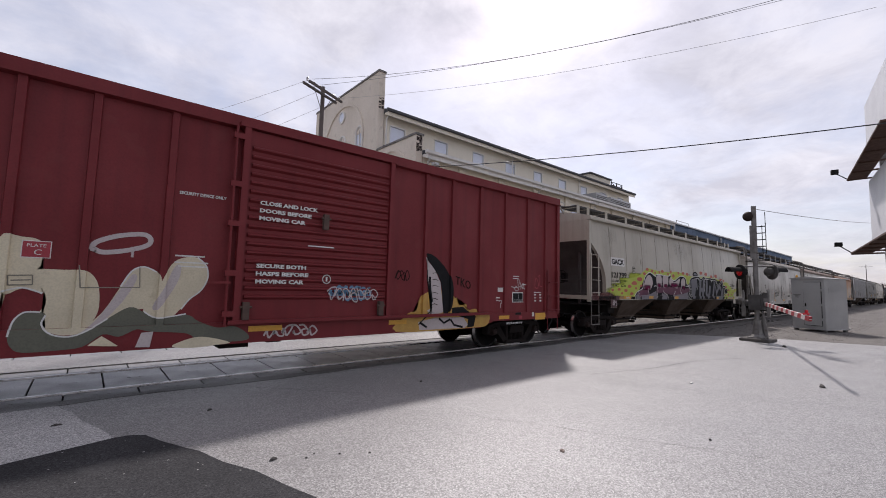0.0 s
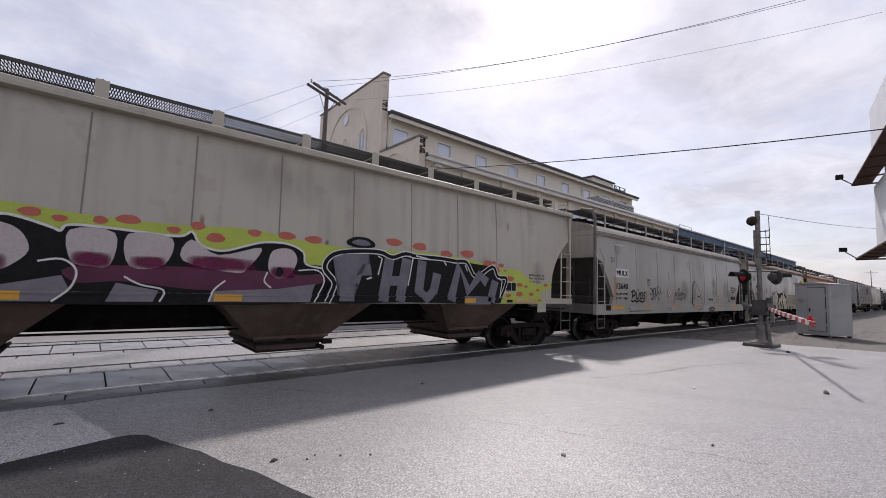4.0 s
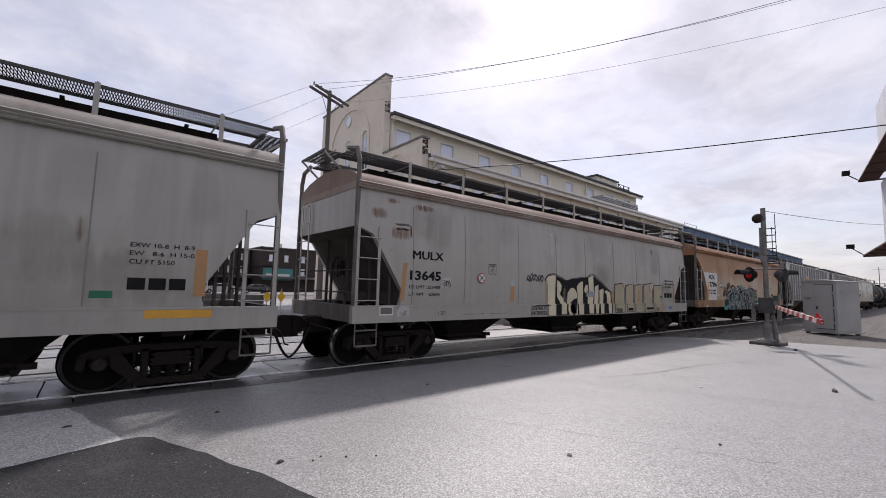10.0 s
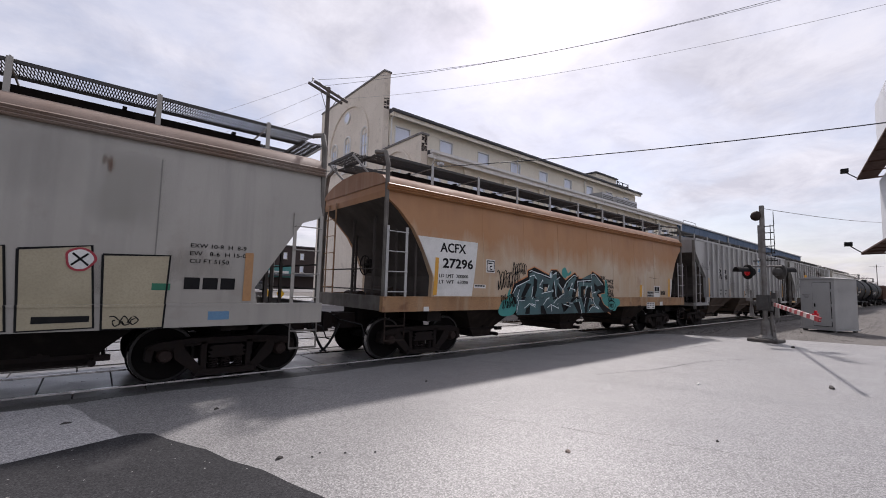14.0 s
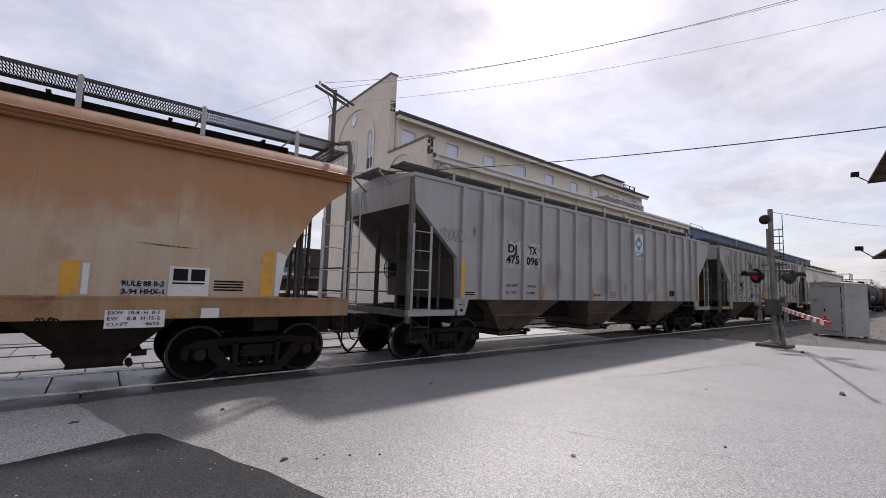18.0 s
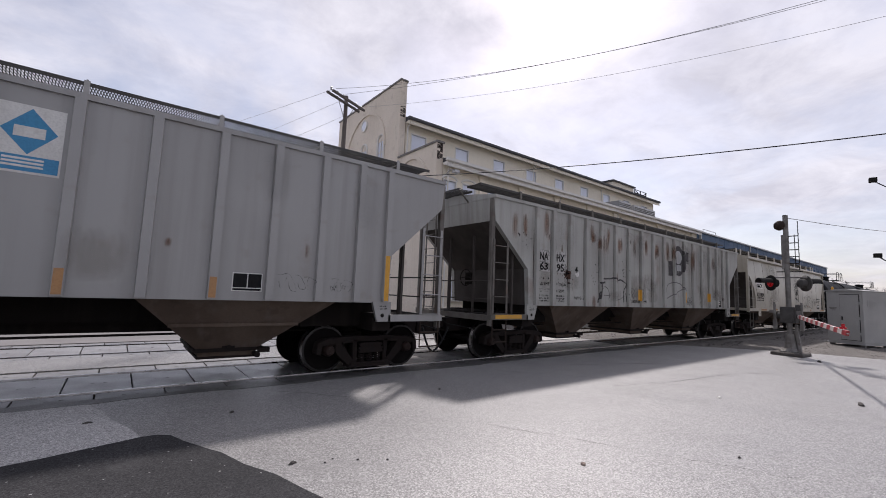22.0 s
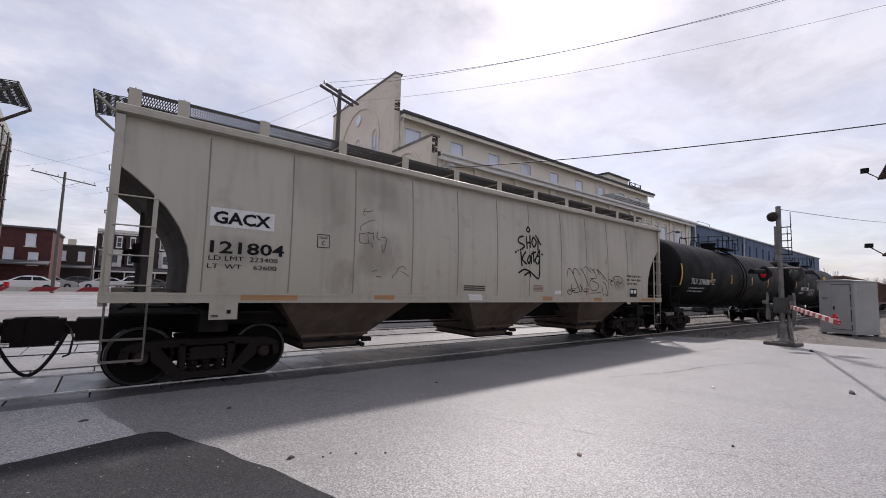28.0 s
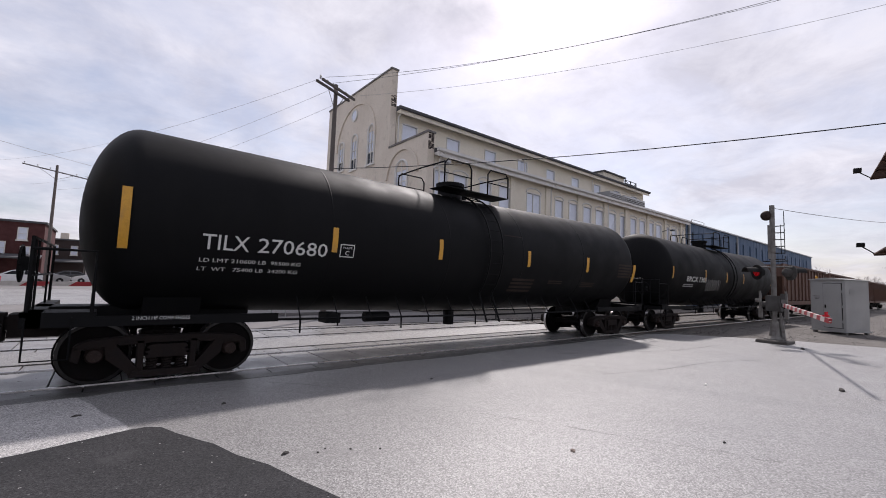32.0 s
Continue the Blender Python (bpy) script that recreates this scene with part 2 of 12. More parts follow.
M = {
    "asphalt": surface("asphalt", (0.254, 0.248, 0.242), (0.203, 0.198, 0.193), 0.5, scale=0.35, amount=0.8, grain=120, bump=0.2, depth=0.005, spec=0.7, spots=0.35, spot_col=(0.165, 0.162, 0.158), spot_scale=0.8, speckle=0.65, grit=0.32, grit_scale=52, chips=0.5, chip_scale=74),
    "fresh_asphalt": surface("fresh_asphalt", (0.032, 0.032, 0.034), (0.054, 0.053, 0.055), 0.9, scale=1.5, amount=0.7, grain=120, bump=0.3, depth=0.005, spots=0.4, spot_col=(0.07, 0.069, 0.070), spot_scale=1.6, speckle=0.35, spec=0.2, grit=0.35, grit_scale=55, chips=0.35, chip_scale=80, flecks=0.0015),
    "pavement_far": surface("pavement_far", (0.21, 0.20, 0.196), (0.165, 0.157, 0.153), 0.9, scale=0.3, amount=0.7, grain=30, bump=0.2, spots=0.5, spot_col=(0.27, 0.257, 0.25), spot_scale=0.4),
    "dirt": surface("dirt", (0.115, 0.103, 0.092), (0.17, 0.157, 0.143), 0.95, scale=0.6, amount=0.8, grain=25, bump=0.7, depth=0.03, grit=0.4, grit_scale=18),
    "gravel": surface("gravel", (0.105, 0.098, 0.092), (0.07, 0.066, 0.062), 0.95, scale=3, amount=0.6, grain=30, bump=0.5, depth=0.03, island=0.35),
    "panel": surface("panel", (0.24, 0.232, 0.228), (0.15, 0.145, 0.142), 0.34, scale=1.5, amount=0.6, grain=45, bump=0.25, vary=0.14, spots=0.4, spot_col=(0.13, 0.128, 0.126), spec=0.6, grit=0.25),
    # slab colour again, darkened for the shade beside the train
    "panel_shaded": surface("panel_shaded", (0.095, 0.092, 0.09), (0.06, 0.058, 0.057), 0.42, scale=1.5, amount=0.6, grain=45, bump=0.25, vary=0.14, grit=0.3, spec=0.6),
    "panel_gap": surface("panel_gap", (0.02, 0.02, 0.02), rough=0.9),
    "rail": surface("rail", (0.25, 0.24, 0.235), (0.13, 0.12, 0.11), 0.24, 1.0, scale=6, bump=0.02),
    "rail_rust": surface("rail_rust", (0.10, 0.06, 0.045), (0.06, 0.045, 0.04), 0.85, scale=6),
    "tie": surface("tie", (0.06, 0.05, 0.04), (0.1, 0.085, 0.07), 0.95, scale=4, spec=0.2),
    "cream": surface("cream", (0.80, 0.74, 0.62), (0.73, 0.67, 0.55), 0.85, scale=0.5, amount=0.6, grain=12, bump=0.15, streak=0.25, streak_col=(0.60, 0.55, 0.45), spots=0.2, spot_col=(0.6, 0.52, 0.42), spot_scale=1.2),
    "cream_front": surface("cream_front", (0.74, 0.66, 0.56), (0.66, 0.585, 0.49), 0.88, scale=0.5, amount=0.6, grain=12, bump=0.2, streak=0.2, streak_col=(0.46, 0.40, 0.33), spots=0.35, spot_col=(0.42, 0.36, 0.3), spot_scale=1.5),
    "white_trim": surface("white_trim", (0.74, 0.72, 0.68), (0.62, 0.60, 0.56), 0.6, scale=2, streak=0.2, streak_col=(0.5, 0.47, 0.42)),
    "roof_dark": surface("roof_dark", (0.07, 0.07, 0.075), (0.11, 0.11, 0.11), 0.85, scale=1),
    "pane_white": surface("pane_white", (0.76, 0.80, 0.90), (0.70, 0.75, 0.86), 0.25, scale=0.6, bump=0.02),
    "glass_dark": surface("glass_dark", (0.05, 0.06, 0.075), (0.08, 0.09, 0.11), 0.08, scale=1, bump=0.0),
    "blue_wall": surface("blue_wall", (0.075, 0.125, 0.205), (0.06, 0.105, 0.175), 0.7, scale=0.4, streak=0.25, streak_col=(0.1, 0.15, 0.22)),
    "brick_red": surface("brick_red", (0.075, 0.022, 0.021), (0.05, 0.017, 0.016), 0.9, scale=2, grain=15, bump=0.3),
    "brick_dark": surface("brick_dark", (0.042, 0.030, 0.028), (0.058, 0.040, 0.035), 0.9, scale=2, grain=15, bump=0.3),
    "wood_pole": surface("wood_pole", (0.115, 0.098, 0.088), (0.16, 0.14, 0.13), 0.9, scale=3, streak=0.6, streak_col=(0.07, 0.055, 0.045)),
    "wire": surface("wire", (0.02, 0.02, 0.022), rough=0.6),
    "wire_dull": surface("wire_dull", (0.20, 0.20, 0.20), rough=0.5, metal=0.3),
    "wire_thin": surface("wire_thin", (0.42, 0.41, 0.40), rough=0.5, metal=0.3),
    "alum": surface("alum", (0.46, 0.46, 0.46), (0.38, 0.38, 0.38), 0.45, 0.6, scale=2, streak=0.25, streak_col=(0.3, 0.29, 0.28)),
    "alum_box": surface("alum_box", (0.42, 0.415, 0.40), (0.34, 0.335, 0.325), 0.55, 0.25, scale=1.2, streak=0.35, streak_col=(0.36, 0.35, 0.34)),
    "mast_grey": surface("mast_grey", (0.20, 0.19, 0.178), (0.10, 0.09, 0.08), 0.6, 0.2, scale=4, amount=0.8, spots=0.6, spot_col=(0.075, 0.05, 0.038), spot_scale=5),
    "mast_dark": surface("mast_dark", (0.07, 0.066, 0.062), (0.04, 0.037, 0.034), 0.65, 0.2, scale=6, spots=0.4, spot_col=(0.16, 0.15, 0.14)),
    "black_iron": surface("black_iron", (0.010, 0.010, 0.010), (0.02, 0.018, 0.016), 0.7, 0.0, scale=5, spec=0.2),
    "rust_iron": surface("rust_iron", (0.10, 0.05, 0.035), (0.06, 0.035, 0.028), 0.85, 0.1, scale=6),
    "red_lens": surface("red_lens", (0.55, 0.01, 0.015), (0.30, 0.008, 0.012), 0.25, scale=30, emit=0.12),
    "red_glow": surface("red_glow", (0.45, 0.012, 0.02), (0.35, 0.01, 0.02), 0.3, emit=0.06),
    "gate_white": surface("gate_white", (0.58, 0.56, 0.54), (0.46, 0.44, 0.42), 0.5, scale=6),
    "gate_red": surface("gate_red", (0.33, 0.022, 0.03), (0.25, 0.02, 0.028), 0.5, scale=6),
    "board_white": surface("board_white", (0.70, 0.71, 0.73), (0.62, 0.63, 0.66), 0.6, scale=0.8, streak=0.2),
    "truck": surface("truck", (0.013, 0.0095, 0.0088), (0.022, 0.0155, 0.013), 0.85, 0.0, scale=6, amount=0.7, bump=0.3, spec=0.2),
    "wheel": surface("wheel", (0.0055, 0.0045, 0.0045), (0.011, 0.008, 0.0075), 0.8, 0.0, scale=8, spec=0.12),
    "wheel_rim": surface("wheel_rim", (0.035, 0.032, 0.03), (0.018, 0.016, 0.015), 0.5, 0.5, scale=8),
    "tread": surface("tread", (0.45, 0.43, 0.42), (0.3, 0.28, 0.27), 0.3, 1.0, scale=8),
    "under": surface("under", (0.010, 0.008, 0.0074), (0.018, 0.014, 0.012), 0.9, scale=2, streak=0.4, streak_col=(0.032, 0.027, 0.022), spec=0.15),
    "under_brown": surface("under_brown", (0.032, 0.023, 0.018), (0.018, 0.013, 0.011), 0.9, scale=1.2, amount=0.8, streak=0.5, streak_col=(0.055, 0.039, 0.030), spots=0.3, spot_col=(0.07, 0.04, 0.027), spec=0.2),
    # grime and the deep shade under the car ends, both in this colour
    "slope_shade": surface("slope_shade", (0.075, 0.066, 0.060), (0.045, 0.039, 0.036), 0.9, scale=1.5, streak=0.4, streak_col=(0.10, 0.085, 0.075), spec=0.2),
    "post_worn": surface("post_worn", (0.15, 0.138, 0.12), (0.09, 0.08, 0.07), 0.75, scale=4, amount=0.8, spots=0.4, spot_col=(0.13, 0.07, 0.045)),
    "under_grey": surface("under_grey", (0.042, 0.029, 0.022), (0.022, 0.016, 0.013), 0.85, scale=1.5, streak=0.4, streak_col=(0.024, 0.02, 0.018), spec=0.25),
    "bay_tan": surface("bay_tan", (0.125, 0.092, 0.070), (0.075, 0.052, 0.039), 0.85, scale=1.1, amount=0.8, streak=0.5, streak_col=(0.15, 0.125, 0.105), spots=0.35, spot_col=(0.05, 0.034, 0.026), spec=0.25),
    "black_paint": surface("black_paint", (0.0055, 0.0055, 0.006), (0.007, 0.007, 0.0075), 0.6, scale=1.2, streak=0.35, streak_col=(0.009, 0.0088, 0.0085), spots=0.25, spot_col=(0.008, 0.0078, 0.0075), spec=0.11, grain=90, bump=0.05),
    "box_red": surface("box_red", (0.178, 0.020, 0.023), (0.138, 0.0170, 0.0195), 0.6, scale=0.9, amount=0.6, streak=0.4, streak_col=(0.085, 0.012, 0.014), spots=0.2, spot_col=(0.17, 0.04, 0.036), spec=0.3),
    "grey_tan": surface("grey_tan", (0.41, 0.375, 0.302), (0.352, 0.32, 0.255), 0.38, scale=0.5, amount=0.7, streak=0.55, streak_col=(0.27, 0.243, 0.192), spots=0.22, spot_col=(0.22, 0.18, 0.135), spec=0.8, grain=110, bump=0.06),
    "grey": surface("grey", (0.34, 0.318, 0.28), (0.287, 0.268, 0.235), 0.38, scale=0.5, amount=0.7, streak=0.55, streak_col=(0.225, 0.21, 0.186), spots=0.22, spot_col=(0.20, 0.165, 0.13), spec=0.8, grain=110, bump=0.06),
    "grey_cool": surface("grey_cool", (0.315, 0.308, 0.298), (0.265, 0.259, 0.25), 0.38, scale=0.5, amount=0.7, streak=0.55, streak_col=(0.215, 0.205, 0.195), spots=0.22, spot_col=(0.20, 0.165, 0.13), spec=0.8, grain=110, bump=0.06),
    "grey_worn": surface("grey_worn", (0.375, 0.372, 0.345), (0.29, 0.286, 0.264), 0.5, scale=0.7, amount=0.7, streak=0.5, streak_col=(0.18, 0.168, 0.15), spots=0.35, spot_col=(0.15, 0.08, 0.05), spot_scale=1.1),
    "rust_post": surface("rust_post", (0.36, 0.20, 0.09), (0.22, 0.12, 0.06), 0.7, scale=1.6, amount=0.85, streak=0.5, streak_col=(0.36, 0.28, 0.19), spots=0.5, spot_col=(0.12, 0.05, 0.027), spot_scale=4, contrast=0.15, grit=0.25),
    "rust_tan": surface("rust_tan", (0.47, 0.365, 0.26), (0.42, 0.275, 0.15), 0.55, scale=0.6, amount=0.8, streak=0.5, streak_col=(0.47, 0.42, 0.34), spots=0.3, spot_col=(0.24, 0.105, 0.05), spot_scale=1.6, contrast=0.16),
    "rust_roof": surface("rust_roof", (0.26, 0.195, 0.155), (0.19, 0.13, 0.10), 0.75, scale=0.8, amount=0.8, streak=0.4, streak_col=(0.17, 0.11, 0.08)),
    "grey_roof": surface("grey_roof", (0.33, 0.305, 0.275), (0.25, 0.22, 0.19), 0.85, scale=0.9, amount=0.8, streak=0.5, streak_col=(0.19, 0.15, 0.12), spots=0.3, spot_col=(0.16, 0.11, 0.08)),
    "seam_grey": surface("seam_grey", (0.20, 0.19, 0.17), (0.15, 0.14, 0.125), 0.7, scale=3),
    "rust_ledge": surface("rust_ledge", (0.22, 0.145, 0.105), (0.36, 0.33, 0.30), 0.8, scale=0.9, amount=0.8, contrast=0.2),
    "brown_rib": surface("brown_rib", (0.10, 0.05, 0.037), (0.14, 0.075, 0.05), 0.8, scale=0.8, amount=0.8, streak=0.5, streak_col=(0.17, 0.10, 0.07)),
    "grating": surface("grating", (0.06, 0.058, 0.056), (0.09, 0.085, 0.08), 0.7, 0.3, scale=4),
    "yellow": surface("yellow", (0.65, 0.33, 0.03), (0.55, 0.28, 0.04), 0.5, scale=6, spots=0.3, spot_col=(0.3, 0.2, 0.1)),
    "orange_faded": surface("orange_faded", (0.42, 0.22, 0.09), (0.34, 0.2, 0.1), 0.6, scale=6),
    "white_mark": surface("white_mark", (0.68, 0.67, 0.64), (0.55, 0.54, 0.51), 0.6, scale=4, spots=0.25, spot_col=(0.4, 0.39, 0.36)),
    "paint_fade": surface("paint_fade", (0.39, 0.39, 0.385), (0.33, 0.33, 0.325), 0.6, scale=4, amount=0.8),
    "black_mark": surface("black_mark", (0.012, 0.012, 0.013), (0.024, 0.023, 0.023), 0.75, scale=8, spec=0.12),
    "cast_tan": surface("cast_tan", (0.40, 0.35, 0.24), (0.32, 0.28, 0.19), 0.7, scale=1.5, amount=0.7),
    "spray_lime": surface("spray_lime", (0.43, 0.50, 0.07), (0.36, 0.425, 0.06), 0.6, scale=2),
    "spray_red": surface("spray_red", (0.46, 0.115, 0.075), (0.40, 0.09, 0.06), 0.6, scale=3),
    "spray_purple": surface("spray_purple", (0.105, 0.010, 0.045), (0.065, 0.008, 0.03), 0.55, scale=1.8, amount=0.8),
    "spray_lilac": surface("spray_lilac", (0.46, 0.39, 0.38), (0.52, 0.47, 0.45), 0.55, scale=2.5),
    "spray_grey": surface("spray_grey", (0.16, 0.145, 0.165), (0.26, 0.24, 0.27), 0.6, scale=3),
    "spray_cream": surface("spray_cream", (0.66, 0.58, 0.41), (0.52, 0.46, 0.33), 0.6, scale=1.5, amount=0.7, spots=0.3, spot_col=(0.3, 0.24, 0.15), spot_scale=2.5),
    "spray_olive": surface("spray_olive", (0.10, 0.10, 0.075), (0.14, 0.14, 0.10), 0.65, scale=1.5),
    "spray_teal": surface("spray_teal", (0.03, 0.22, 0.20), (0.05, 0.30, 0.26), 0.6, scale=2),
    "seam_tan": surface("seam_tan", (0.22, 0.20, 0.16), (0.18, 0.16, 0.13), 0.7, scale=3),
    "tag_grey": surface("tag_grey", (0.075, 0.07, 0.07), (0.12, 0.11, 0.11), 0.8, scale=6, amount=0.9, spec=0.15),
    "print_red": surface("print_red", (0.27, 0.13, 0.10), (0.22, 0.12, 0.10), 0.7, scale=6),
    "old_paint": surface("old_paint", (0.11, 0.10, 0.105), (0.19, 0.18, 0.18), 0.7, scale=5, amount=0.9),
    "spray_steel": surface("spray_steel", (0.016, 0.050, 0.058), (0.055, 0.13, 0.135), 0.5, scale=1.6, amount=0.9),
    "flame_yellow": surface("flame_yellow", (0.50, 0.30, 0.06), (0.42, 0.22, 0.05), 0.6, scale=5, amount=0.8),
    "halo_orange": surface("halo_orange", (0.52, 0.21, 0.07), (0.44, 0.2, 0.09), 0.6, scale=5),
    "highlight": surface("highlight", (0.80, 0.86, 0.87), (0.62, 0.72, 0.74), 0.5, scale=6),
    "spray_blue": surface("spray_blue", (0.10, 0.22, 0.36), (0.15, 0.25, 0.35), 0.6, scale=5),
    "sign_blue": surface("sign_blue", (0.035, 0.22, 0.42), (0.05, 0.26, 0.45), 0.5, scale=3),
    "sign_red": surface("sign_red", (0.36, 0.03, 0.045), rough=0.5),
    "teal_front": surface("teal_front", (0.05, 0.20, 0.19), (0.07, 0.25, 0.24), 0.6, scale=1),
    "sign_yellow": surface("sign_yellow", (0.75, 0.45, 0.02), (0.7, 0.40, 0.02), 0.5, scale=6),
    "hose": surface("hose", (0.015, 0.015, 0.016), rough=0.6, spec=0.2),
    "car_silver": surface("car_silver", (0.42, 0.43, 0.44), (0.38, 0.39, 0.4), 0.3, 0.5, scale=1, bump=0, coat=0.5),
    "car_white": surface("car_white", (0.72, 0.72, 0.72), (0.68, 0.68, 0.68), 0.3, scale=1, bump=0, coat=0.5),
    "car_dark": surface("car_dark", (0.06, 0.065, 0.07), (0.05, 0.055, 0.06), 0.3, 0.3, scale=1, bump=0, coat=0.5),
    "car_glass": surface("car_glass", (0.008, 0.009, 0.010), (0.012, 0.013, 0.015), 0.15, scale=1, bump=0, spec=0.25),
    "tyre": surface("tyre", (0.02, 0.02, 0.02), rough=0.85),
    "bark": surface("bark", (0.13, 0.10, 0.085), (0.18, 0.145, 0.12), 0.95, scale=4),
    "twig": surface("twig", (0.20, 0.155, 0.135), (0.15, 0.115, 0.10), 0.95, scale=4),
    "far_wood": surface("far_wood", (0.10, 0.085, 0.07), (0.07, 0.075, 0.05), 0.95, scale=0.4, amount=0.8, grain=4),
    "stone_chip": surface("stone_chip", (0.05, 0.045, 0.042), (0.08, 0.07, 0.065), 0.9, scale=10),
    "spray_wine": surface("spray_wine", (0.055, 0.016, 0.020), (0.10, 0.040, 0.042), 0.6, scale=3, amount=0.8),
    "spray_slate": surface("spray_slate", (0.115, 0.112, 0.135), (0.17, 0.165, 0.185), 0.55, scale=4, amount=0.8),
    # grime on the end irons, darkened further for the shadow there
    "end_shade_grime": surface("end_shade_grime", (0.15, 0.137, 0.12), (0.085, 0.075, 0.066), 0.75, scale=2.5, amount=0.8, streak=0.5, streak_col=(0.20, 0.185, 0.165), spots=0.4, spot_col=(0.10, 0.055, 0.036)),
    "bearing": surface("bearing", (0.030, 0.018, 0.0145), (0.018, 0.012, 0.010), 0.7, scale=9, spec=0.25),
    "stone_wall": surface("stone_wall", (0.07, 0.062, 0.056), (0.12, 0.108, 0.098), 0.95, scale=3, amount=0.8, grain=14, bump=0.5, depth=0.03),
    "rust_roof_brown": surface("rust_roof_brown", (0.30, 0.165, 0.095), (0.22, 0.11, 0.06), 0.7, scale=0.8, amount=0.8, streak=0.4, streak_col=(0.36, 0.25, 0.17)),
    "green_sign": surface("green_sign", (0.02, 0.16, 0.09), rough=0.5),
}


def stain(name, col, strength=1.0, noise_scale=6.0, low=0.30, stretch=(1.6, 1.6, 0.55)):
    """Rust or soot that soaks into the paint round it: ragged, thin towards its rim."""
    m = surface(name, col, tuple(c * 0.6 for c in col), 0.9, scale=5, spec=0.1, bump=0)
    nt = m.node_tree
    out, b = nt.nodes["Material Output"], nt.nodes["Principled BSDF"]
    tc = nt.nodes.new("ShaderNodeTexCoord")
    sep = nt.nodes.new("ShaderNodeSeparateXYZ")
    link(nt, tc, "Generated", sep, 0)

    def calc(op, a, b2):
        n = nt.nodes.new("ShaderNodeMath")
        n.operation = op
        for i, v in enumerate((a, b2)):
            if isinstance(v, (int, float)):
                n.inputs[i].default_value = v
            else:
                nt.links.new(v, n.inputs[i])
        return n.outputs[0]

    hump = calc("MULTIPLY", *[calc("MULTIPLY", calc("MULTIPLY", sep.outputs[k], 4.0), calc("SUBTRACT", 1.0, sep.outputs[k])) for k in ("X", "Z")])
    mp = nt.nodes.new("ShaderNodeMapping")
    # Soft patches of rust, soot, dust or painted rib-edge shade: middle x, middle z, width, height.
    mp.inputs["Scale"].default_value = stretch
    link(nt, tc, "Object", mp, "Vector")
    ns = nt.nodes.new("ShaderNodeTexNoise")
    ns.inputs["Scale"].default_value, ns.inputs["Detail"].default_value, ns.inputs["Roughness"].default_value = noise_scale, 6, 0.65
    link(nt, mp, 0, ns, "Vector")
    r = nt.nodes.new("ShaderNodeMapRange")
    r.inputs["From Min"].default_value, r.inputs["From Max"].default_value, r.inputs["To Max"].default_value = low, low + 0.28, strength
    nt.links.new(calc("MULTIPLY", ns.outputs["Fac"], calc("POWER", hump, 0.6)), r.inputs["Value"])
    tr, mix = nt.nodes.new("ShaderNodeBsdfTransparent"), nt.nodes.new("ShaderNodeMixShader")
    nt.links.new(r.outputs[0], mix.inputs[0])
    link(nt, tr, 0, mix, 1)
    link(nt, b, 0, mix, 2)
    link(nt, mix, 0, out, 0)
    return m


M["rust_stain"] = stain("rust_stain", (0.25, 0.105, 0.045), 0.55, 3.4, 0.26, (6.0, 6.0, 0.4))
# rust brown that also paints the shade along rib edges
M["edge_rust"] = stain("edge_rust", (0.075, 0.045, 0.034), 0.75, 5.0, 0.22, (4.0, 4.0, 0.5))
M["spray_fog"] = stain("spray_fog", (0.55, 0.68, 0.70), 0.8, 2.0, 0.24)
M["soot_stain"] = stain("soot_stain", (0.10, 0.085, 0.07), 0.075, 2.5, 0.14)
M["spray_blush"] = stain("spray_blush", (0.17, 0.02, 0.07), 0.8, 3.0, 0.10, (1.0, 1.0, 0.6))
M["lime_fade"] = stain("lime_fade", (0.40, 0.47, 0.07), 0.95, 3.2, 0.14, (0.5, 0.5, 3.0))
M["blush_dust"] = stain("blush_dust", (0.16, 0.075, 0.07), 0.8, 5.0, 0.10, (1.2, 1.2, 1.2))
M["dust_stain"] = stain("dust_stain", (0.38, 0.34, 0.29), 0.25, 3.0, 0.2)


def worn(name, col, kept=0.5, scale=9.0):
    """Old paint that has flaked off in specks and lets the sheet show through."""
    m = surface(name, col, tuple(c * 0.8 for c in col), 0.7, scale=5, spec=0.2, bump=0)
    nt = m.node_tree
    out, b = nt.nodes["Material Output"], nt.nodes["Principled BSDF"]
    tc = nt.nodes.new("ShaderNodeTexCoord")
    ns = nt.nodes.new("ShaderNodeTexNoise")
    ns.inputs["Scale"].default_value, ns.inputs["Detail"].default_value, ns.inputs["Roughness"].default_value = scale, 8, 0.72
    link(nt, tc, "Object", ns, "Vector")
    r = nt.nodes.new("ShaderNodeMapRange")
    r.inputs["From Min"].default_value, r.inputs["From Max"].default_value = 1 - kept - 0.07, 1 - kept + 0.05
    link(nt, ns, "Fac", r, "Value")
    tr, mix = nt.nodes.new("ShaderNodeBsdfTransparent"), nt.nodes.new("ShaderNodeMixShader")
    nt.links.new(r.outputs[0], mix.inputs[0])
    link(nt, tr, 0, mix, 1)
    link(nt, b, 0, mix, 2)
    link(nt, mix, 0, out, 0)
    return m


M["worn_black"] = worn("worn_black", (0.014, 0.013, 0.013), 0.60, 11.0)
M["faint_black"] = worn("faint_black", (0.03, 0.028, 0.027), 0.47, 14.0)
M["worn_white"] = worn("worn_white", (0.46, 0.45, 0.43), 0.56, 6.0)
M["worn_grey"] = worn("worn_grey", (0.075, 0.07, 0.07), 0.57, 5.0)


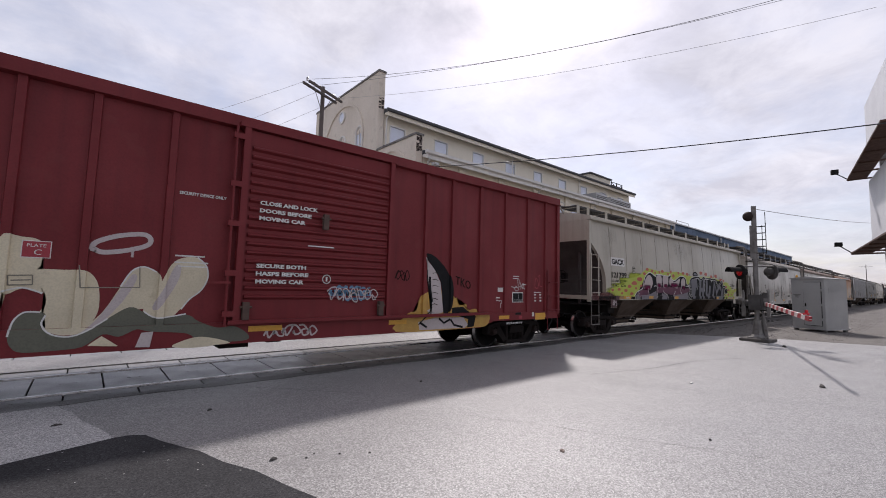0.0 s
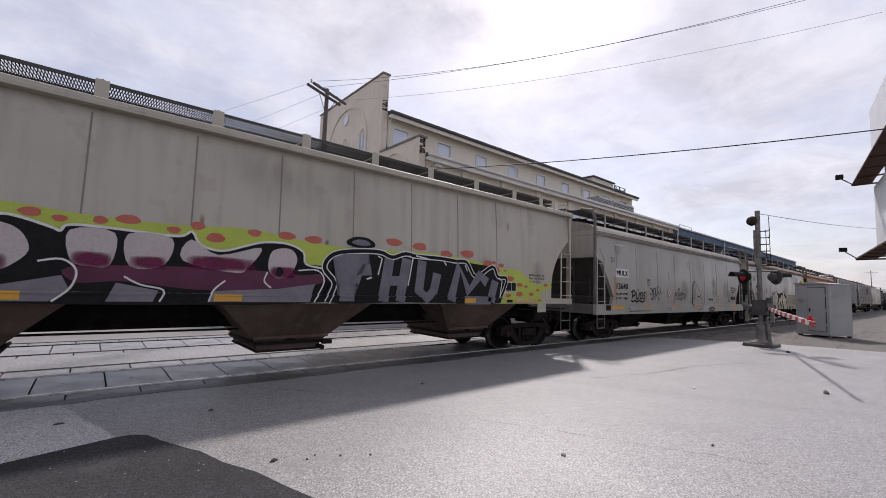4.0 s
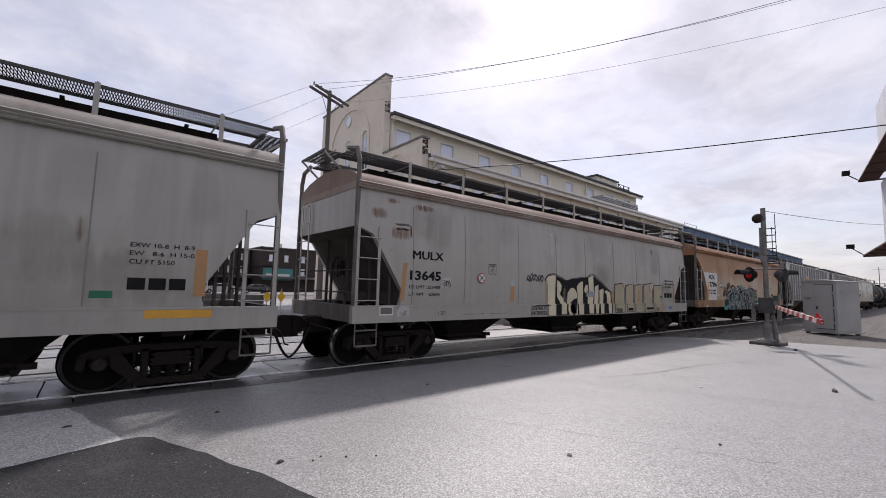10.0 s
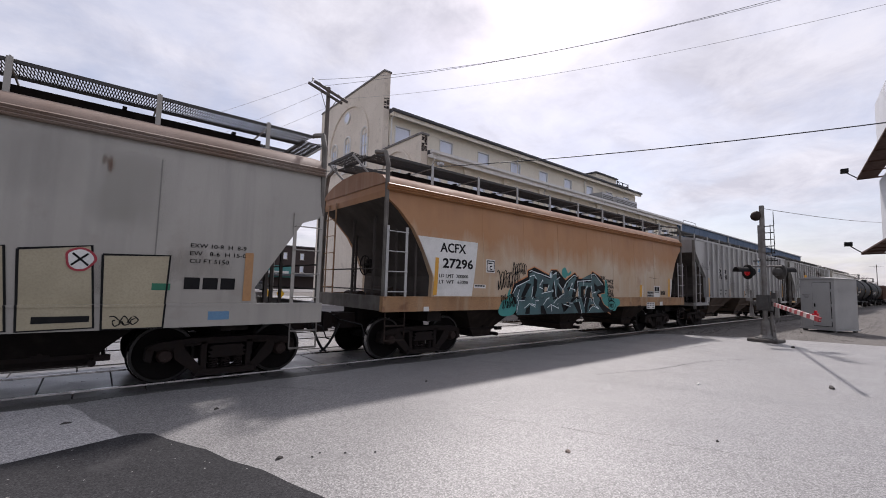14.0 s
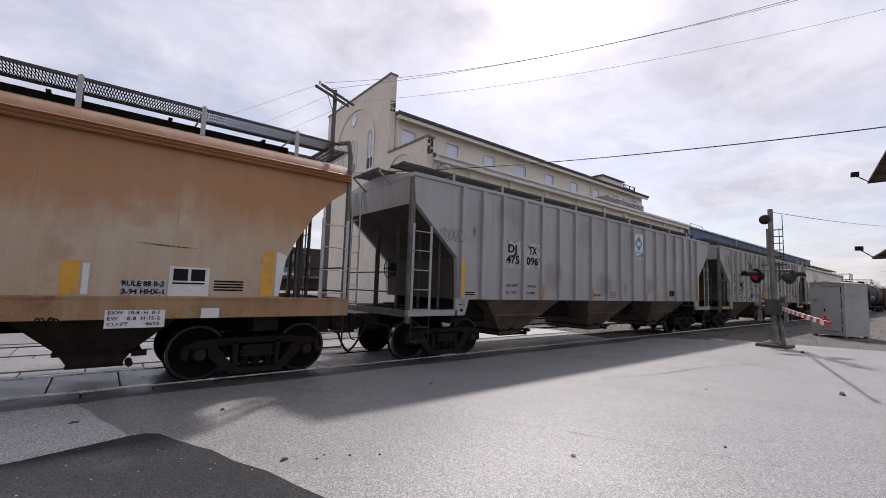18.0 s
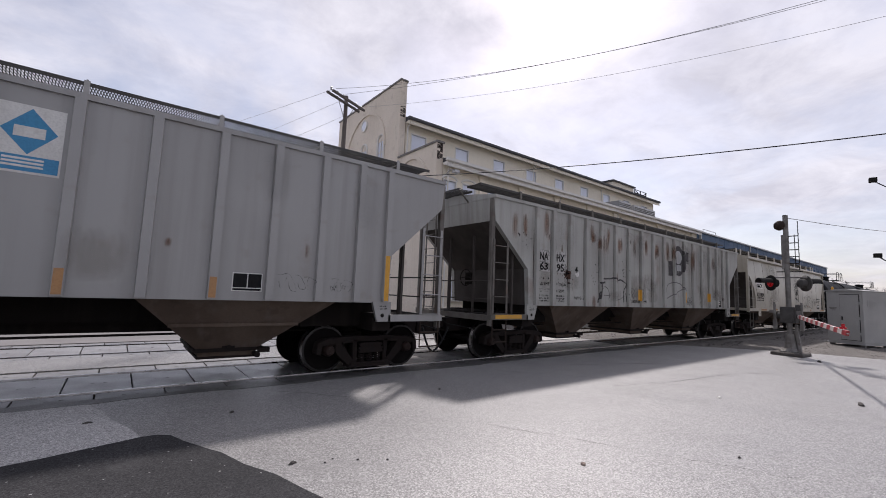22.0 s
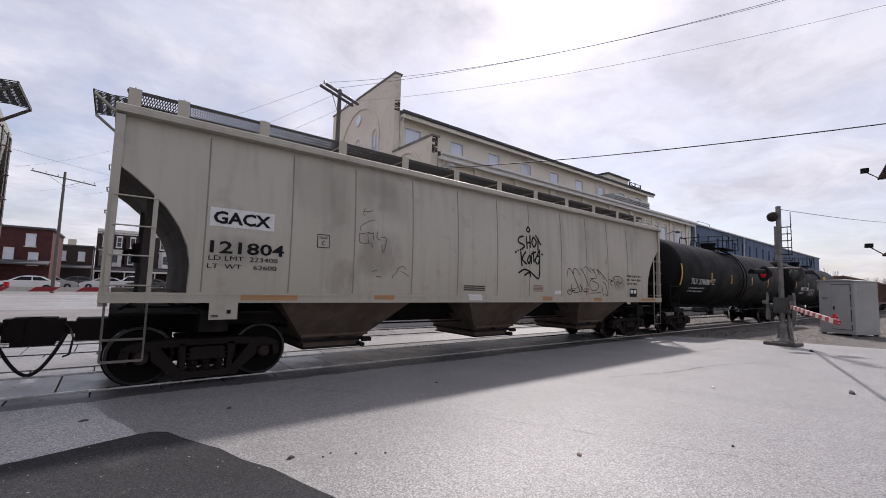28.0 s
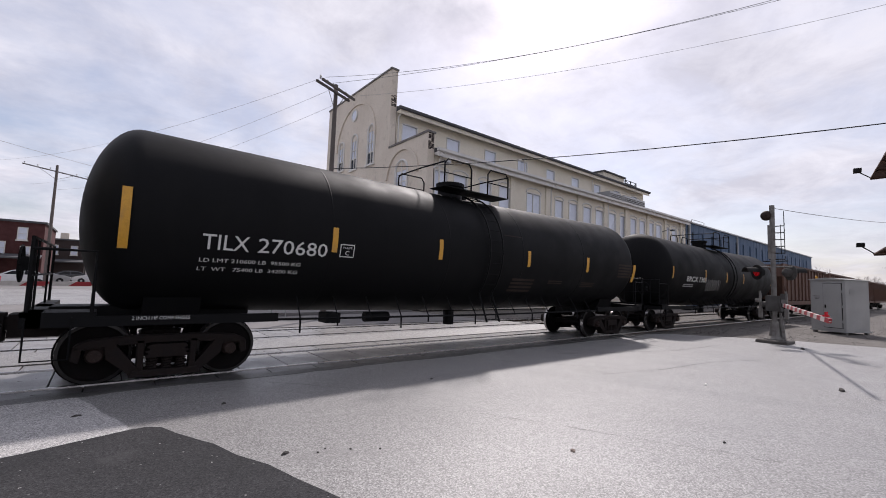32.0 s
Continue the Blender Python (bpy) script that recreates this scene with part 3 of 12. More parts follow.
def rust_over(m, rust, dark, z0, z1):
    """Rust that has spread down from the roof in ragged runs over the old paint."""
    nt = m.node_tree
    b = nt.nodes["Principled BSDF"]
    prev = b.inputs["Base Color"].links[0].from_socket
    tc = nt.nodes.new("ShaderNodeTexCoord")
    sep = nt.nodes.new("ShaderNodeSeparateXYZ")
    link(nt, tc, "Object", sep, 0)
    height = sep.outputs["Z"]
    for stretch, weight in (((0.9, 0.9, 0.35), 1.7), ((5.0, 5.0, 0.18), 0.9), ((2.5, 2.5, 1.6), 0.5)):
        mp = nt.nodes.new("ShaderNodeMapping")
        mp.inputs["Scale"].default_value = stretch
        link(nt, tc, "Object", mp, "Vector")
        ns = nt.nodes.new("ShaderNodeTexNoise")
        ns.inputs["Scale"].default_value, ns.inputs["Detail"].default_value = 1.0, 7
        link(nt, mp, 0, ns, "Vector")
        k = nt.nodes.new("ShaderNodeMath")
        k.operation = "MULTIPLY_ADD"
        link(nt, ns, "Fac", k, 0)
        k.inputs[1].default_value = weight
        nt.links.new(height, k.inputs[2])
        height = k.outputs[0]
    mean = 0.5 * (1.7 + 0.9 + 0.5)
    for colour, lo, hi, top in ((rust, z0, z1, 0.92), (dark, z1 + 0.25, z1 + 1.0, 0.6)):
        r = nt.nodes.new("ShaderNodeMapRange")
        r.inputs["From Min"].default_value, r.inputs["From Max"].default_value, r.inputs["To Max"].default_value = lo + mean, hi + mean, top
        nt.links.new(height, r.inputs["Value"])
        mx = nt.nodes.new("ShaderNodeMix")
        mx.data_type = "RGBA"
        nt.links.new(r.outputs[0], mx.inputs["Factor"])
        nt.links.new(prev, mx.inputs[6])
        mx.inputs[7].default_value = (*colour, 1)
        prev = mx.outputs[2]
    nt.links.new(prev, b.inputs["Base Color"])
    return m


rust_over(M["rust_tan"], (0.35, 0.165, 0.062), (0.22, 0.092, 0.036), 2.4, 3.0)

# ---- mesh helpers ----
def box(bm, x0, x1, y0, y1, z0, z1):
    v = [bm.verts.new((x, y, z)) for x in (x0, x1) for y in (y0, y1) for z in (z0, z1)]
    for f in ((0, 1, 3, 2), (4, 6, 7, 5), (0, 4, 5, 1), (2, 3, 7, 6), (0, 2, 6, 4), (1, 5, 7, 3)):
        bm.faces.new([v[i] for i in f])


def prism(bm, pts, a, b, axis="y"):
    """A polygon of (x, z) points drawn out along y from a to b; axis x: (y, z) points along x; axis z: (x, y) points along z."""
    put = {"y": lambda p, d: (p[0], d, p[1]), "x": lambda p, d: (d, p[0], p[1]), "z": lambda p, d: (p[0], p[1], d)}[axis]
    va, vb = [bm.verts.new(put(p, a)) for p in pts], [bm.verts.new(put(p, b)) for p in pts]
    bm.faces.new(va)
    bm.faces.new(vb[::-1])
    n = len(pts)
    for i in range(n):
        bm.faces.new((va[i], vb[i], vb[(i + 1) % n], va[(i + 1) % n]))


def bar(bm, a, b, r, n=6, r2=None):
    """A round bar from a to b."""
    a, b = Vector(a), Vector(b)
    d = (b - a).normalized()
    s = d.orthogonal().normalized()
    t = d.cross(s)
    ra, rb = [], []
    for i in range(n):
        w = math.tau * i / n
        o = s * math.cos(w) + t * math.sin(w)
        ra.append(bm.verts.new(a + o * r))
        rb.append(bm.verts.new(b + o * (r if r2 is None else r2)))
    for i in range(n):
        bm.faces.new((ra[i], ra[(i + 1) % n], rb[(i + 1) % n], rb[i]))
    bm.faces.new(ra[::-1])
    bm.faces.new(rb)


def pipe(bm, pts, r, n=6):
    """A bent round bar through the points."""
    pts = [Vector(p) for p in pts]
    rings = []
    s = None
    for i, p in enumerate(pts):
        d = (pts[min(i + 1, len(pts) - 1)] - pts[max(i - 1, 0)]).normalized()
        s = d.orthogonal().normalized() if s is None else (s - d * s.dot(d)).normalized()
        t = d.cross(s)
        rings.append([bm.verts.new(p + (s * math.cos(math.tau * k / n) + t * math.sin(math.tau * k / n)) * r) for k in range(n)])
    for ra, rb in zip(rings, rings[1:]):
        for k in range(n):
            bm.faces.new((ra[k], ra[(k + 1) % n], rb[(k + 1) % n], rb[k]))
    bm.faces.new(rings[0][::-1])
    bm.faces.new(rings[-1])


def lathe(bm, profile, centre, n=24, axis="y"):
    """A profile of (radius, along) turned about an axis through centre."""
    rings = []
    for r, a in profile:
        ring = []
        for i in range(n):
            w = math.tau * i / n
            c, s = r * math.cos(w), r * math.sin(w)
            o = {"y": (c, a, s), "x": (a, c, s), "z": (c, s, a)}[axis]
            ring.append(bm.verts.new(Vector(centre) + Vector(o)))
        rings.append(ring)
    for ra, rb in zip(rings, rings[1:]):
        for i in range(n):
            bm.faces.new((ra[i], ra[(i + 1) % n], rb[(i + 1) % n], rb[i]))
    bm.faces.new(rings[0])
    bm.faces.new(rings[-1][::-1])


def made(name, bm, material, smooth=False):
    bmesh.ops.recalc_face_normals(bm, faces=bm.faces)
    me = bpy.data.meshes.new(name)
    bm.to_mesh(me)
    bm.free()
    me.materials.append(material)
    if smooth:
        me.shade_smooth()
        me.set_sharp_from_angle(angle=radians(35))
    return me


def part(name, bm, material, parent, label="", smooth=False):
    ob = new(name, made(name, bm, material, smooth))
    ob.parent = parent
    if label:
        ob["label"] = label
    return ob


def thing(name, bm, material, label, category, group="", kind="", smooth=False):
    ob = new(name, made(name, bm, material, smooth))
    return tagged(ob, label, category, group, kind)


def again(ob, x=0.0, y=0.0, z=0.0, turn=0.0):
    """The same part once more, moved: an object of its own on the same mesh."""
    o = ob.copy()
    scene.collection.objects.link(o)
    o.location, o.rotation_euler = (x, y, z), (0, 0, turn)
    return o


def root(name, label, category, group="", at=(0, 0, 0), kind=""):
    ob = new(name)
    ob.empty_display_size = 0.3
    ob.location = at
    return tagged(ob, label, category, group, kind)


ROUNDED = set()


def tuck(car, z):
    """How far a round-sided car draws in from its widest line at that height."""
    if car.name not in ROUNDED:
        return 0.0
    return 0.11 * ((z - 2.0) / 2.0) ** 2 if z > 2.0 else 0.025 * ((2.0 - z) / 0.7) ** 2


def letters(name, text, x, z, height, parent, material, y, width=None, shear=0.0, bold=0.0, rise=0.0):
    """Words on a wall that faces the road: left end x, foot z, capitals of that height, drawn out to width."""
    cu = bpy.data.curves.new("words", "FONT")
    cu.body, cu.size, cu.extrude, cu.offset, cu.shear = text, height / 0.69, 0.003, bold, shear
    cu.resolution_u = 2
    tmp = bpy.data.objects.new("words", cu)
    me = bpy.data.meshes.new_from_object(tmp)
    bpy.data.objects.remove(tmp)
    xs = [v.co.x for v in me.vertices]
    lo, hi = min(xs), max(xs)
    k = width / (hi - lo) if width else 1.0
    for v in me.vertices:
        px = (v.co.x - lo) * k
        zz = z + v.co.y + rise * px
        v.co = (x + px, (y(x + px, zz) if callable(y) else y + tuck(parent, zz)) - v.co.z, zz)
    me.materials.clear()
    me.materials.append(material)
    if height < 0.13:
        ob = new(name, me)
        ob.parent = parent
        ob["kind"] = "stuff"
        return ob
    # one part for each character
    bm = bmesh.new()
    bm.from_mesh(me)
    groups, seen = [], set()
    for v0 in bm.verts:
        if v0 in seen:
            continue
        todo, isle = [v0], []
        seen.add(v0)
        while todo:
            v = todo.pop()
            isle.append(v)
            for e in v.link_edges:
                o = e.other_vert(v)
                if o not in seen:
                    seen.add(o)
                    todo.append(o)
        groups.append([min(v.co.x for v in isle), max(v.co.x for v in isle), isle])
    groups.sort(key=lambda g: g[0])
    glyphs = []
    for lo, hi, isle in groups:
        if glyphs and (lo + hi) / 2 < glyphs[-1][1]:
            glyphs[-1][1] = max(hi, glyphs[-1][1])
            glyphs[-1][2] += isle
        else:
            glyphs.append([lo, hi, isle])
    for _, _, isle in glyphs:
        order = {v: i for i, v in enumerate(isle)}
        one = bpy.data.meshes.new("letter")
        one.from_pydata([v.co.copy() for v in isle], [], [[order[v] for v in f.verts] for f in bm.faces if f.verts[0] in order])
        one.materials.append(material)
        new("letter", one).parent = parent
    bm.free()


# ---- ground, road and tracks ----
def sheet(name, pts, z0, z1, material, label, category, kind="structure"):
    bm = bmesh.new()
    prism(bm, pts, z0, z1, "z")
    return thing(name, bm, material, label, category, kind=kind)


bm = bmesh.new()
bmesh.ops.create_grid(bm, x_segments=8, y_segments=8, size=2500)
bmesh.ops.translate(bm, verts=bm.verts, vec=(0, 0, -0.08))
thing("ground", bm, M["dirt"], "dusty grey gravel and dirt ground beside the tracks", "ground", kind="structure")
sheet("road", [(-40, -40), (26, -40), (24.0, -6), (21.2, 1.0), (19.8, 4.4), (17.2, 7.4), (15.0, 7.7), (-40, 7.7)], -0.3, 0.0, M["asphalt"],
      "worn pale grey asphalt road before the crossing", "road")
sheet("road", [(-40, 10.34), (15.4, 10.34), (15.3, 11.74), (-40, 11.74)], -0.3, 0.0, M["asphalt"], "strip of worn asphalt between the two tracks", "road")
sheet("road", [(-60, 14.3), (14.2, 14.3), (13.6, 19), (13.6, 60), (40, 66), (40, 80), (-60, 80)], -0.3, 0.0, M["pavement_far"],
      "pale sunlit asphalt road beyond the tracks", "road")
sheet("road", [(-60, 27.5), (-14, 26.5), (4, 26.8), (16, 28.0), (18, 46.0), (-60, 46.0)], -0.01, 0.008, M["asphalt"], "grey asphalt cross street beyond the lowered gate", "road")
sheet("pavement_patch", [(-40, 7.69), (-0.22, 7.69), (-0.10, 7.25), (0.02, 6.95), (0.10, 6.5), (0.22, 6.2), (0.38, 5.60), (0.30, 5.56), (-0.44, 5.40), (-2, 5.1), (-5, 4.7), (-40, 2)], -0.01, 0.004,
      surface("patch_concrete", (0.42, 0.41, 0.40), (0.34, 0.333, 0.325), 0.9, scale=0.9, amount=0.6, grain=95, bump=0.25, depth=0.005, speckle=0.4, grit=0.28, grit_scale=60, chips=0.35, chip_scale=80),
      "pale older concrete patch in the road by the rail", "pavement")
sheet("pavement_patch", [(-40, 1.6), (-5, 4.55), (-2, 5.12), (-0.44, 5.42), (0.10, 5.57), (0.36, 5.645), (0.50, 5.64), (0.62, 5.55), (0.72, 5.28), (0.90, 4.90), (0.98, 4.76), (1.10, 4.35),
                         (1.28, 3.98), (1.40, 3.55), (1.50, 3.25), (1.70, 2.6), (1.9, 1.5), (2.1, 0), (2.3, -4), (-40, -4)], -0.01, 0.012, M["fresh_asphalt"],
      "dark patch of newer black asphalt with a ragged edge", "pavement")


# Dark strip by the near rail: the train's shade put into the asphalt colour
rnd = random.Random(21)
edge = [(x, 7.46 + 0.03 * math.sin(x * 1.7) + rnd.uniform(-0.03, 0.03)) for x in [-6 + 0.35 * i for i in range(62)]]
sheet("pavement_patch", [(-40, 7.69), (-40, 7.46)] + edge + [(15.7, 7.69)], -0.01, 0.006,
      surface("shaded_asphalt", (0.088, 0.085, 0.082), (0.058, 0.056, 0.054), 0.5, scale=0.8, amount=0.8, grain=95, bump=0.4, depth=0.005, speckle=0.4, grit=0.35, grit_scale=58, chips=0.35, chip_scale=80),
      "strip of asphalt along the near rail, coloured dark for the train's shade", "pavement")


def crack(pts, w):
    """A thin tar-dark crack that wanders through the points."""
    rnd = random.Random(len(pts) * 7 + int(pts[0][0] * 100))
    bm = bmesh.new()
    line = []
    for (ax, ay), (bx, by) in zip(pts, pts[1:]):
        for i in range(8):
            f = i / 8
            line.append((ax + (bx - ax) * f + rnd.uniform(-0.03, 0.03), ay + (by - ay) * f + rnd.uniform(-0.03, 0.03), w * rnd.uniform(0.3, 1.1)))
    prev = None
    for i, (x, y, ww) in enumerate(line):
        x2, y2, _ = line[min(i + 1, len(line) - 1)]
        x1, y1, _ = line[max(i - 1, 0)]
        d = Vector((x2 - x1, y2 - y1, 0)).normalized()
        n = Vector((-d.y, d.x, 0)) * ww / 2
        pair = [bm.verts.new((x + n.x, y + n.y, 0.003)), bm.verts.new((x - n.x, y - n.y, 0.003))]
        if prev:
            bm.faces.new((prev[0], prev[1], pair[1], pair[0]))
        prev = pair
    return bm


for pts, w in (([(3.9, 4.1), (4.38, 3.39), (4.8, 2.5), (5.23, 1.71), (5.5, 1.1)], 0.007), ([(7.8, 4.5), (9.44, 4.08), (11.5, 3.9), (13.5, 3.2)], 0.016),
               ([(2.2, 7.0), (3.6, 5.6)], 0.010), ([(9, 6.5), (12.5, 5.2), (15.8, 4.9)], 0.016), ([(6.33, 7.3), (8.2, 5.2), (9.91, 2.99)], 0.009), ([(7.0, 6.6), (7.3, 5.9), (7.5, 5.2)], 0.006)):
    thing("crack", crack(pts, w), M["panel_gap"], "dark wandering crack in the asphalt road", "crack", group="road cracks", kind="structure")

RAILS = (8.23, 9.73, 12.28, 13.78)


def rail(y):
    r = root("rail", "steel rail with a worn bright head", "rail", "rails", kind="structure")
    bm = bmesh.new()
    prism(bm, [(y - 0.036, -0.035), (y - 0.030, -0.002), (y + 0.030, -0.002), (y + 0.036, -0.035)], -150, 500, "x")
    part("rail_head", bm, M["rail"], r)
    bm = bmesh.new()
    prism(bm, [(y - 0.07, -0.17), (y - 0.07, -0.155), (y - 0.009, -0.13), (y - 0.009, -0.035), (y + 0.009, -0.035), (y + 0.009, -0.13), (y + 0.07, -0.155), (y + 0.07, -0.17)], -150, 500, "x")
    part("rail_web", bm, M["rail_rust"], r)


for y in RAILS:
    rail(y)


def ballast():
    """Broken stone shoulders beside and between the rails past the crossing."""
    r = root("ballast", "grey broken stone ballast along the tracks", "ballast", kind="stuff")
    bm = bmesh.new()
    prism(bm, [(6.6, -0.35), (7.4, -0.10), (14.6, -0.10), (15.4, -0.35)], 15.5, 400, "x")
    part("bed", bm, M["dirt"], r)
    rnd = random.Random(5)
    verts, faces = [], []
    for i in range(15000):
        x = 15.2 + 62 * rnd.random() ** 1.7
        y = rnd.uniform(5.8, 15) if rnd.random() < 0.75 else rnd.uniform(2.4, 6)
        if y < 6.6 and x < 19.8 + (4.4 - y) * 0.6:
            continue
        z = -0.10 if 7.2 < y < 14.8 else -0.085
        s = rnd.uniform(0.015, 0.05) if y > 6.6 else rnd.uniform(0.008, 0.024)
        base = len(verts)
        for d in ((1, 0, 0), (-0.5, 0.8, 0.1), (-0.6, -0.8, 0.0), (0.1, 0.1, 0.9), (0, 0, -0.6)):
            verts.append((x + d[0] * s * rnd.uniform(0.7, 1.3), y + d[1] * s * rnd.uniform(0.7, 1.3), z + 0.01 + d[2] * s))
        for f in ((0, 1, 3), (1, 2, 3), (2, 0, 3), (1, 0, 4), (2, 1, 4), (0, 2, 4)):
            faces.append([base + k for k in f])
    me = bpy.data.meshes.new("stones")
    me.from_pydata(verts, [], faces)
    me.materials.append(M["gravel"])
    ob = new("stones", me)
    ob.parent = r
    ob["kind"] = "stuff"
    r2 = root("railway_ties", "dark weathered timber ties under the rails", "tie", kind="structure")
    bm = bmesh.new()
    box(bm, -0.11, 0.11, -1.3, 1.3, -0.26, -0.093)
    tie = part("tie", bm, M["tie"], r2)
    tie.location = (15.9, 8.98, 0)
    for k in range(1, 70):
        again(tie, 15.9 + 0.53 * k, 8.98)
    for k in range(70):
        again(tie, 15.9 + 0.53 * k, 13.03)


ballast()


def crossing_panels():
    """Concrete slabs between and beside the rails where the road crosses."""
    r = root("crossing_panels", "grey concrete crossing slabs laid between the rails", "crossing panels", kind="structure")
    bed = bmesh.new()
    box(bed, -20, 15.6, 7.64, 10.36, -0.3, -0.06)
    box(bed, -20, 15.6, 11.72, 14.32, -0.3, -0.06)
    part("bed", bed, M["panel_gap"], r)
    strips = ((7.72, 8.165), (8.335, 9.625), (9.80, 10.32), (11.76, 12.215), (12.385, 13.675), (13.85, 14.30))
    length = 0.86
    for k, (y0, y1) in enumerate(strips):
        bm = bmesh.new()
        w = (y1 - y0) / 2
        b = 0.012
        prism(bm, [(-w, -0.06), (-w, -0.018 - b), (-w + b, -0.018), (w - b, -0.018), (w, -0.018 - b), (w, -0.06)], -length / 2 + 0.012, length / 2 - 0.012, "x")
        bar(bm, (-0.08, 0, -0.03), (-0.08, 0, -0.014), 0.03, 8)
        bar(bm, (0.08, 0, -0.03), (0.08, 0, -0.014), 0.03, 8)
        # nearest strip takes the slab colour with shade put in
        first = part("panel", bm, M["panel_shaded" if k == 0 else "panel"], r)
        shift = 0.4 if k in (0, 2, 3, 5) else 0.0
        first.location = (-19 + shift, (y0 + y1) / 2, 0)
        for i in range(1, 40):
            again(first, -19 + shift + length * i, (y0 + y1) / 2)


crossing_panels()


# ---- train ----
U_STOPS = (64.8637, -2.073, 6.3347, 1.5382, -2.1727)


def gone(t):
    """How far the train has rolled at t seconds, counted from the clip's middle."""
    f = (t - 16) / 16
    return sum(c * f ** (i + 1) for i, c in enumerate(U_STOPS))


NEAR, MID = -1.6, 8.98
CARS, WHEELS = [], []


def railcar(name, label, category, u):
    car = root(name, label, category, "freight train cars", (u, MID, 0))
    CARS.append((car, u))
    return car


def wheelset_mesh():
    bm = bmesh.new()
    for s in (-1, 1):
        prof = [(0.06, 0.66), (0.10, 0.66), (0.13, 0.70), (0.36, 0.725), (0.40, 0.69), (0.485, 0.685), (0.487, 0.70), (0.462, 0.725), (0.452, 0.815), (0.41, 0.82), (0.385, 0.79), (0.16, 0.755), (0.14, 0.81), (0.07, 0.82)]
        lathe(bm, [(r, s * a) for r, a in prof], (0, 0, 0), 32)
        for k in range(6):
            w = math.tau * k / 6
            bar(bm, (0.27 * math.cos(w), s * 0.752, 0.27 * math.sin(w)), (0.27 * math.cos(w), s * 0.768, 0.27 * math.sin(w)), 0.03, 8)
    bar(bm, (0, -1.0, 0), (0, 1.0, 0), 0.08, 12)
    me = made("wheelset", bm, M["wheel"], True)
    me.materials.append(M["wheel_rim"])
    me.materials.append(M["tread"])
    for f in me.polygons:
        c = f.center
        if math.hypot(c.x, c.z) > 0.425 and abs(c.y) > 0.72:
            f.material_index = 2 if math.hypot(f.normal.x, f.normal.z) > 0.7 else 1
    return me


def frame_mesh():
    """A cast side frame: bowed top chord, pedestal jaws, slanting arms with three-cornered windows and a spring seat."""
    bm = bmesh.new()
    a, b = -0.115, 0.115
    prism(bm, [(-1.13, 0.54), (-1.12, 0.61), (-0.98, 0.675), (-0.52, 0.715), (0.52, 0.715), (0.98, 0.675), (1.12, 0.61), (1.13, 0.54), (0.95, 0.565), (0.50, 0.615), (-0.50, 0.615), (-0.95, 0.565)], a, b)
    for s in (-1, 1):
        prism(bm, [(s * 1.135, 0.60), (s * 1.16, 0.40), (s * 1.06, 0.36), (s * 1.03, 0.56)], a, b)
        prism(bm, [(s * 0.79, 0.60), (s * 0.765, 0.40), (s * 0.66, 0.33), (s * 0.45, 0.115), (s * 0.29, 0.115), (s * 0.29, 0.215), (s * 0.40, 0.25), (s * 0.60, 0.53), (s * 0.65, 0.61)], a, b)
        prism(bm, [(s * 0.405, 0.66), (s * 0.30, 0.66), (s * 0.30, 0.20), (s * 0.385, 0.22)], a, b)
        prism(bm, [(s * 0.40, 0.64), (s * 0.66, 0.63), (s * 0.61, 0.585), (s * 0.40, 0.60)], a - 0.02, b + 0.02)
        box(bm, s * 0.889 - 0.14, s * 0.889 + 0.14, -0.09, 0.09, 0.53, 0.585)
    prism(bm, [(-0.48, 0.105), (0.48, 0.105), (0.43, 0.205), (-0.43, 0.205)], a * 1.45, b * 1.45)
    bmesh.ops.bevel(bm, geom=bm.edges[:], offset=0.012, segments=1, affect="EDGES")
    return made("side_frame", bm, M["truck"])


def bearing_mesh():
    """A journal bearing with its end cap and three bolts."""
    bm = bmesh.new()
    lathe(bm, [(0.09, 0.06), (0.118, 0.05), (0.118, -0.06), (0.10, -0.10), (0.085, -0.16), (0.03, -0.165)], (0, 0, 0), 18)
    for k in range(3):
        w = math.tau * k / 3 + 0.5
        bar(bm, (0.05 * math.cos(w), -0.16, 0.05 * math.sin(w)), (0.05 * math.cos(w), -0.185, 0.05 * math.sin(w)), 0.016, 6)
    return made("bearing", bm, M["bearing"], True)


def spring_mesh():
    bm = bmesh.new()
    pipe(bm, [(0.062 * math.cos(q * 1.05), 0.062 * math.sin(q * 1.05), 0.205 + 0.19 * q / 30) for q in range(31)], 0.0135, 5)
    return made("coil_spring", bm, M["truck"])


def bolster_mesh():
    """The bolster that rests on the springs, with its stepped flanks."""
    bm = bmesh.new()
    side = [(0.25, 0.39), (0.285, 0.40), (0.285, 0.422), (0.25, 0.43), (0.25, 0.46), (0.285, 0.465), (0.285, 0.487), (0.23, 0.50), (0.23, 0.525), (0.265, 0.53), (0.265, 0.552), (0.22, 0.585)]
    prism(bm, side + [(-x, z) for x, z in side[::-1]], -1.14, 1.14)
    return made("bolster", bm, M["truck"])


def bowl_mesh():
    bm = bmesh.new()
    lathe(bm, [(0.30, 0.55), (0.30, 0.70), (0.18, 0.72), (0.18, 0.86), (0.02, 0.86)], (0, 0, 0), 12, "z")
    return made("center_bowl", bm, M["truck"])


def plank_mesh():
    bm = bmesh.new()
    box(bm, -0.22, 0.22, -0.84, 0.84, 0.24, 0.385)
    return made("spring_plank", bm, M["truck"])


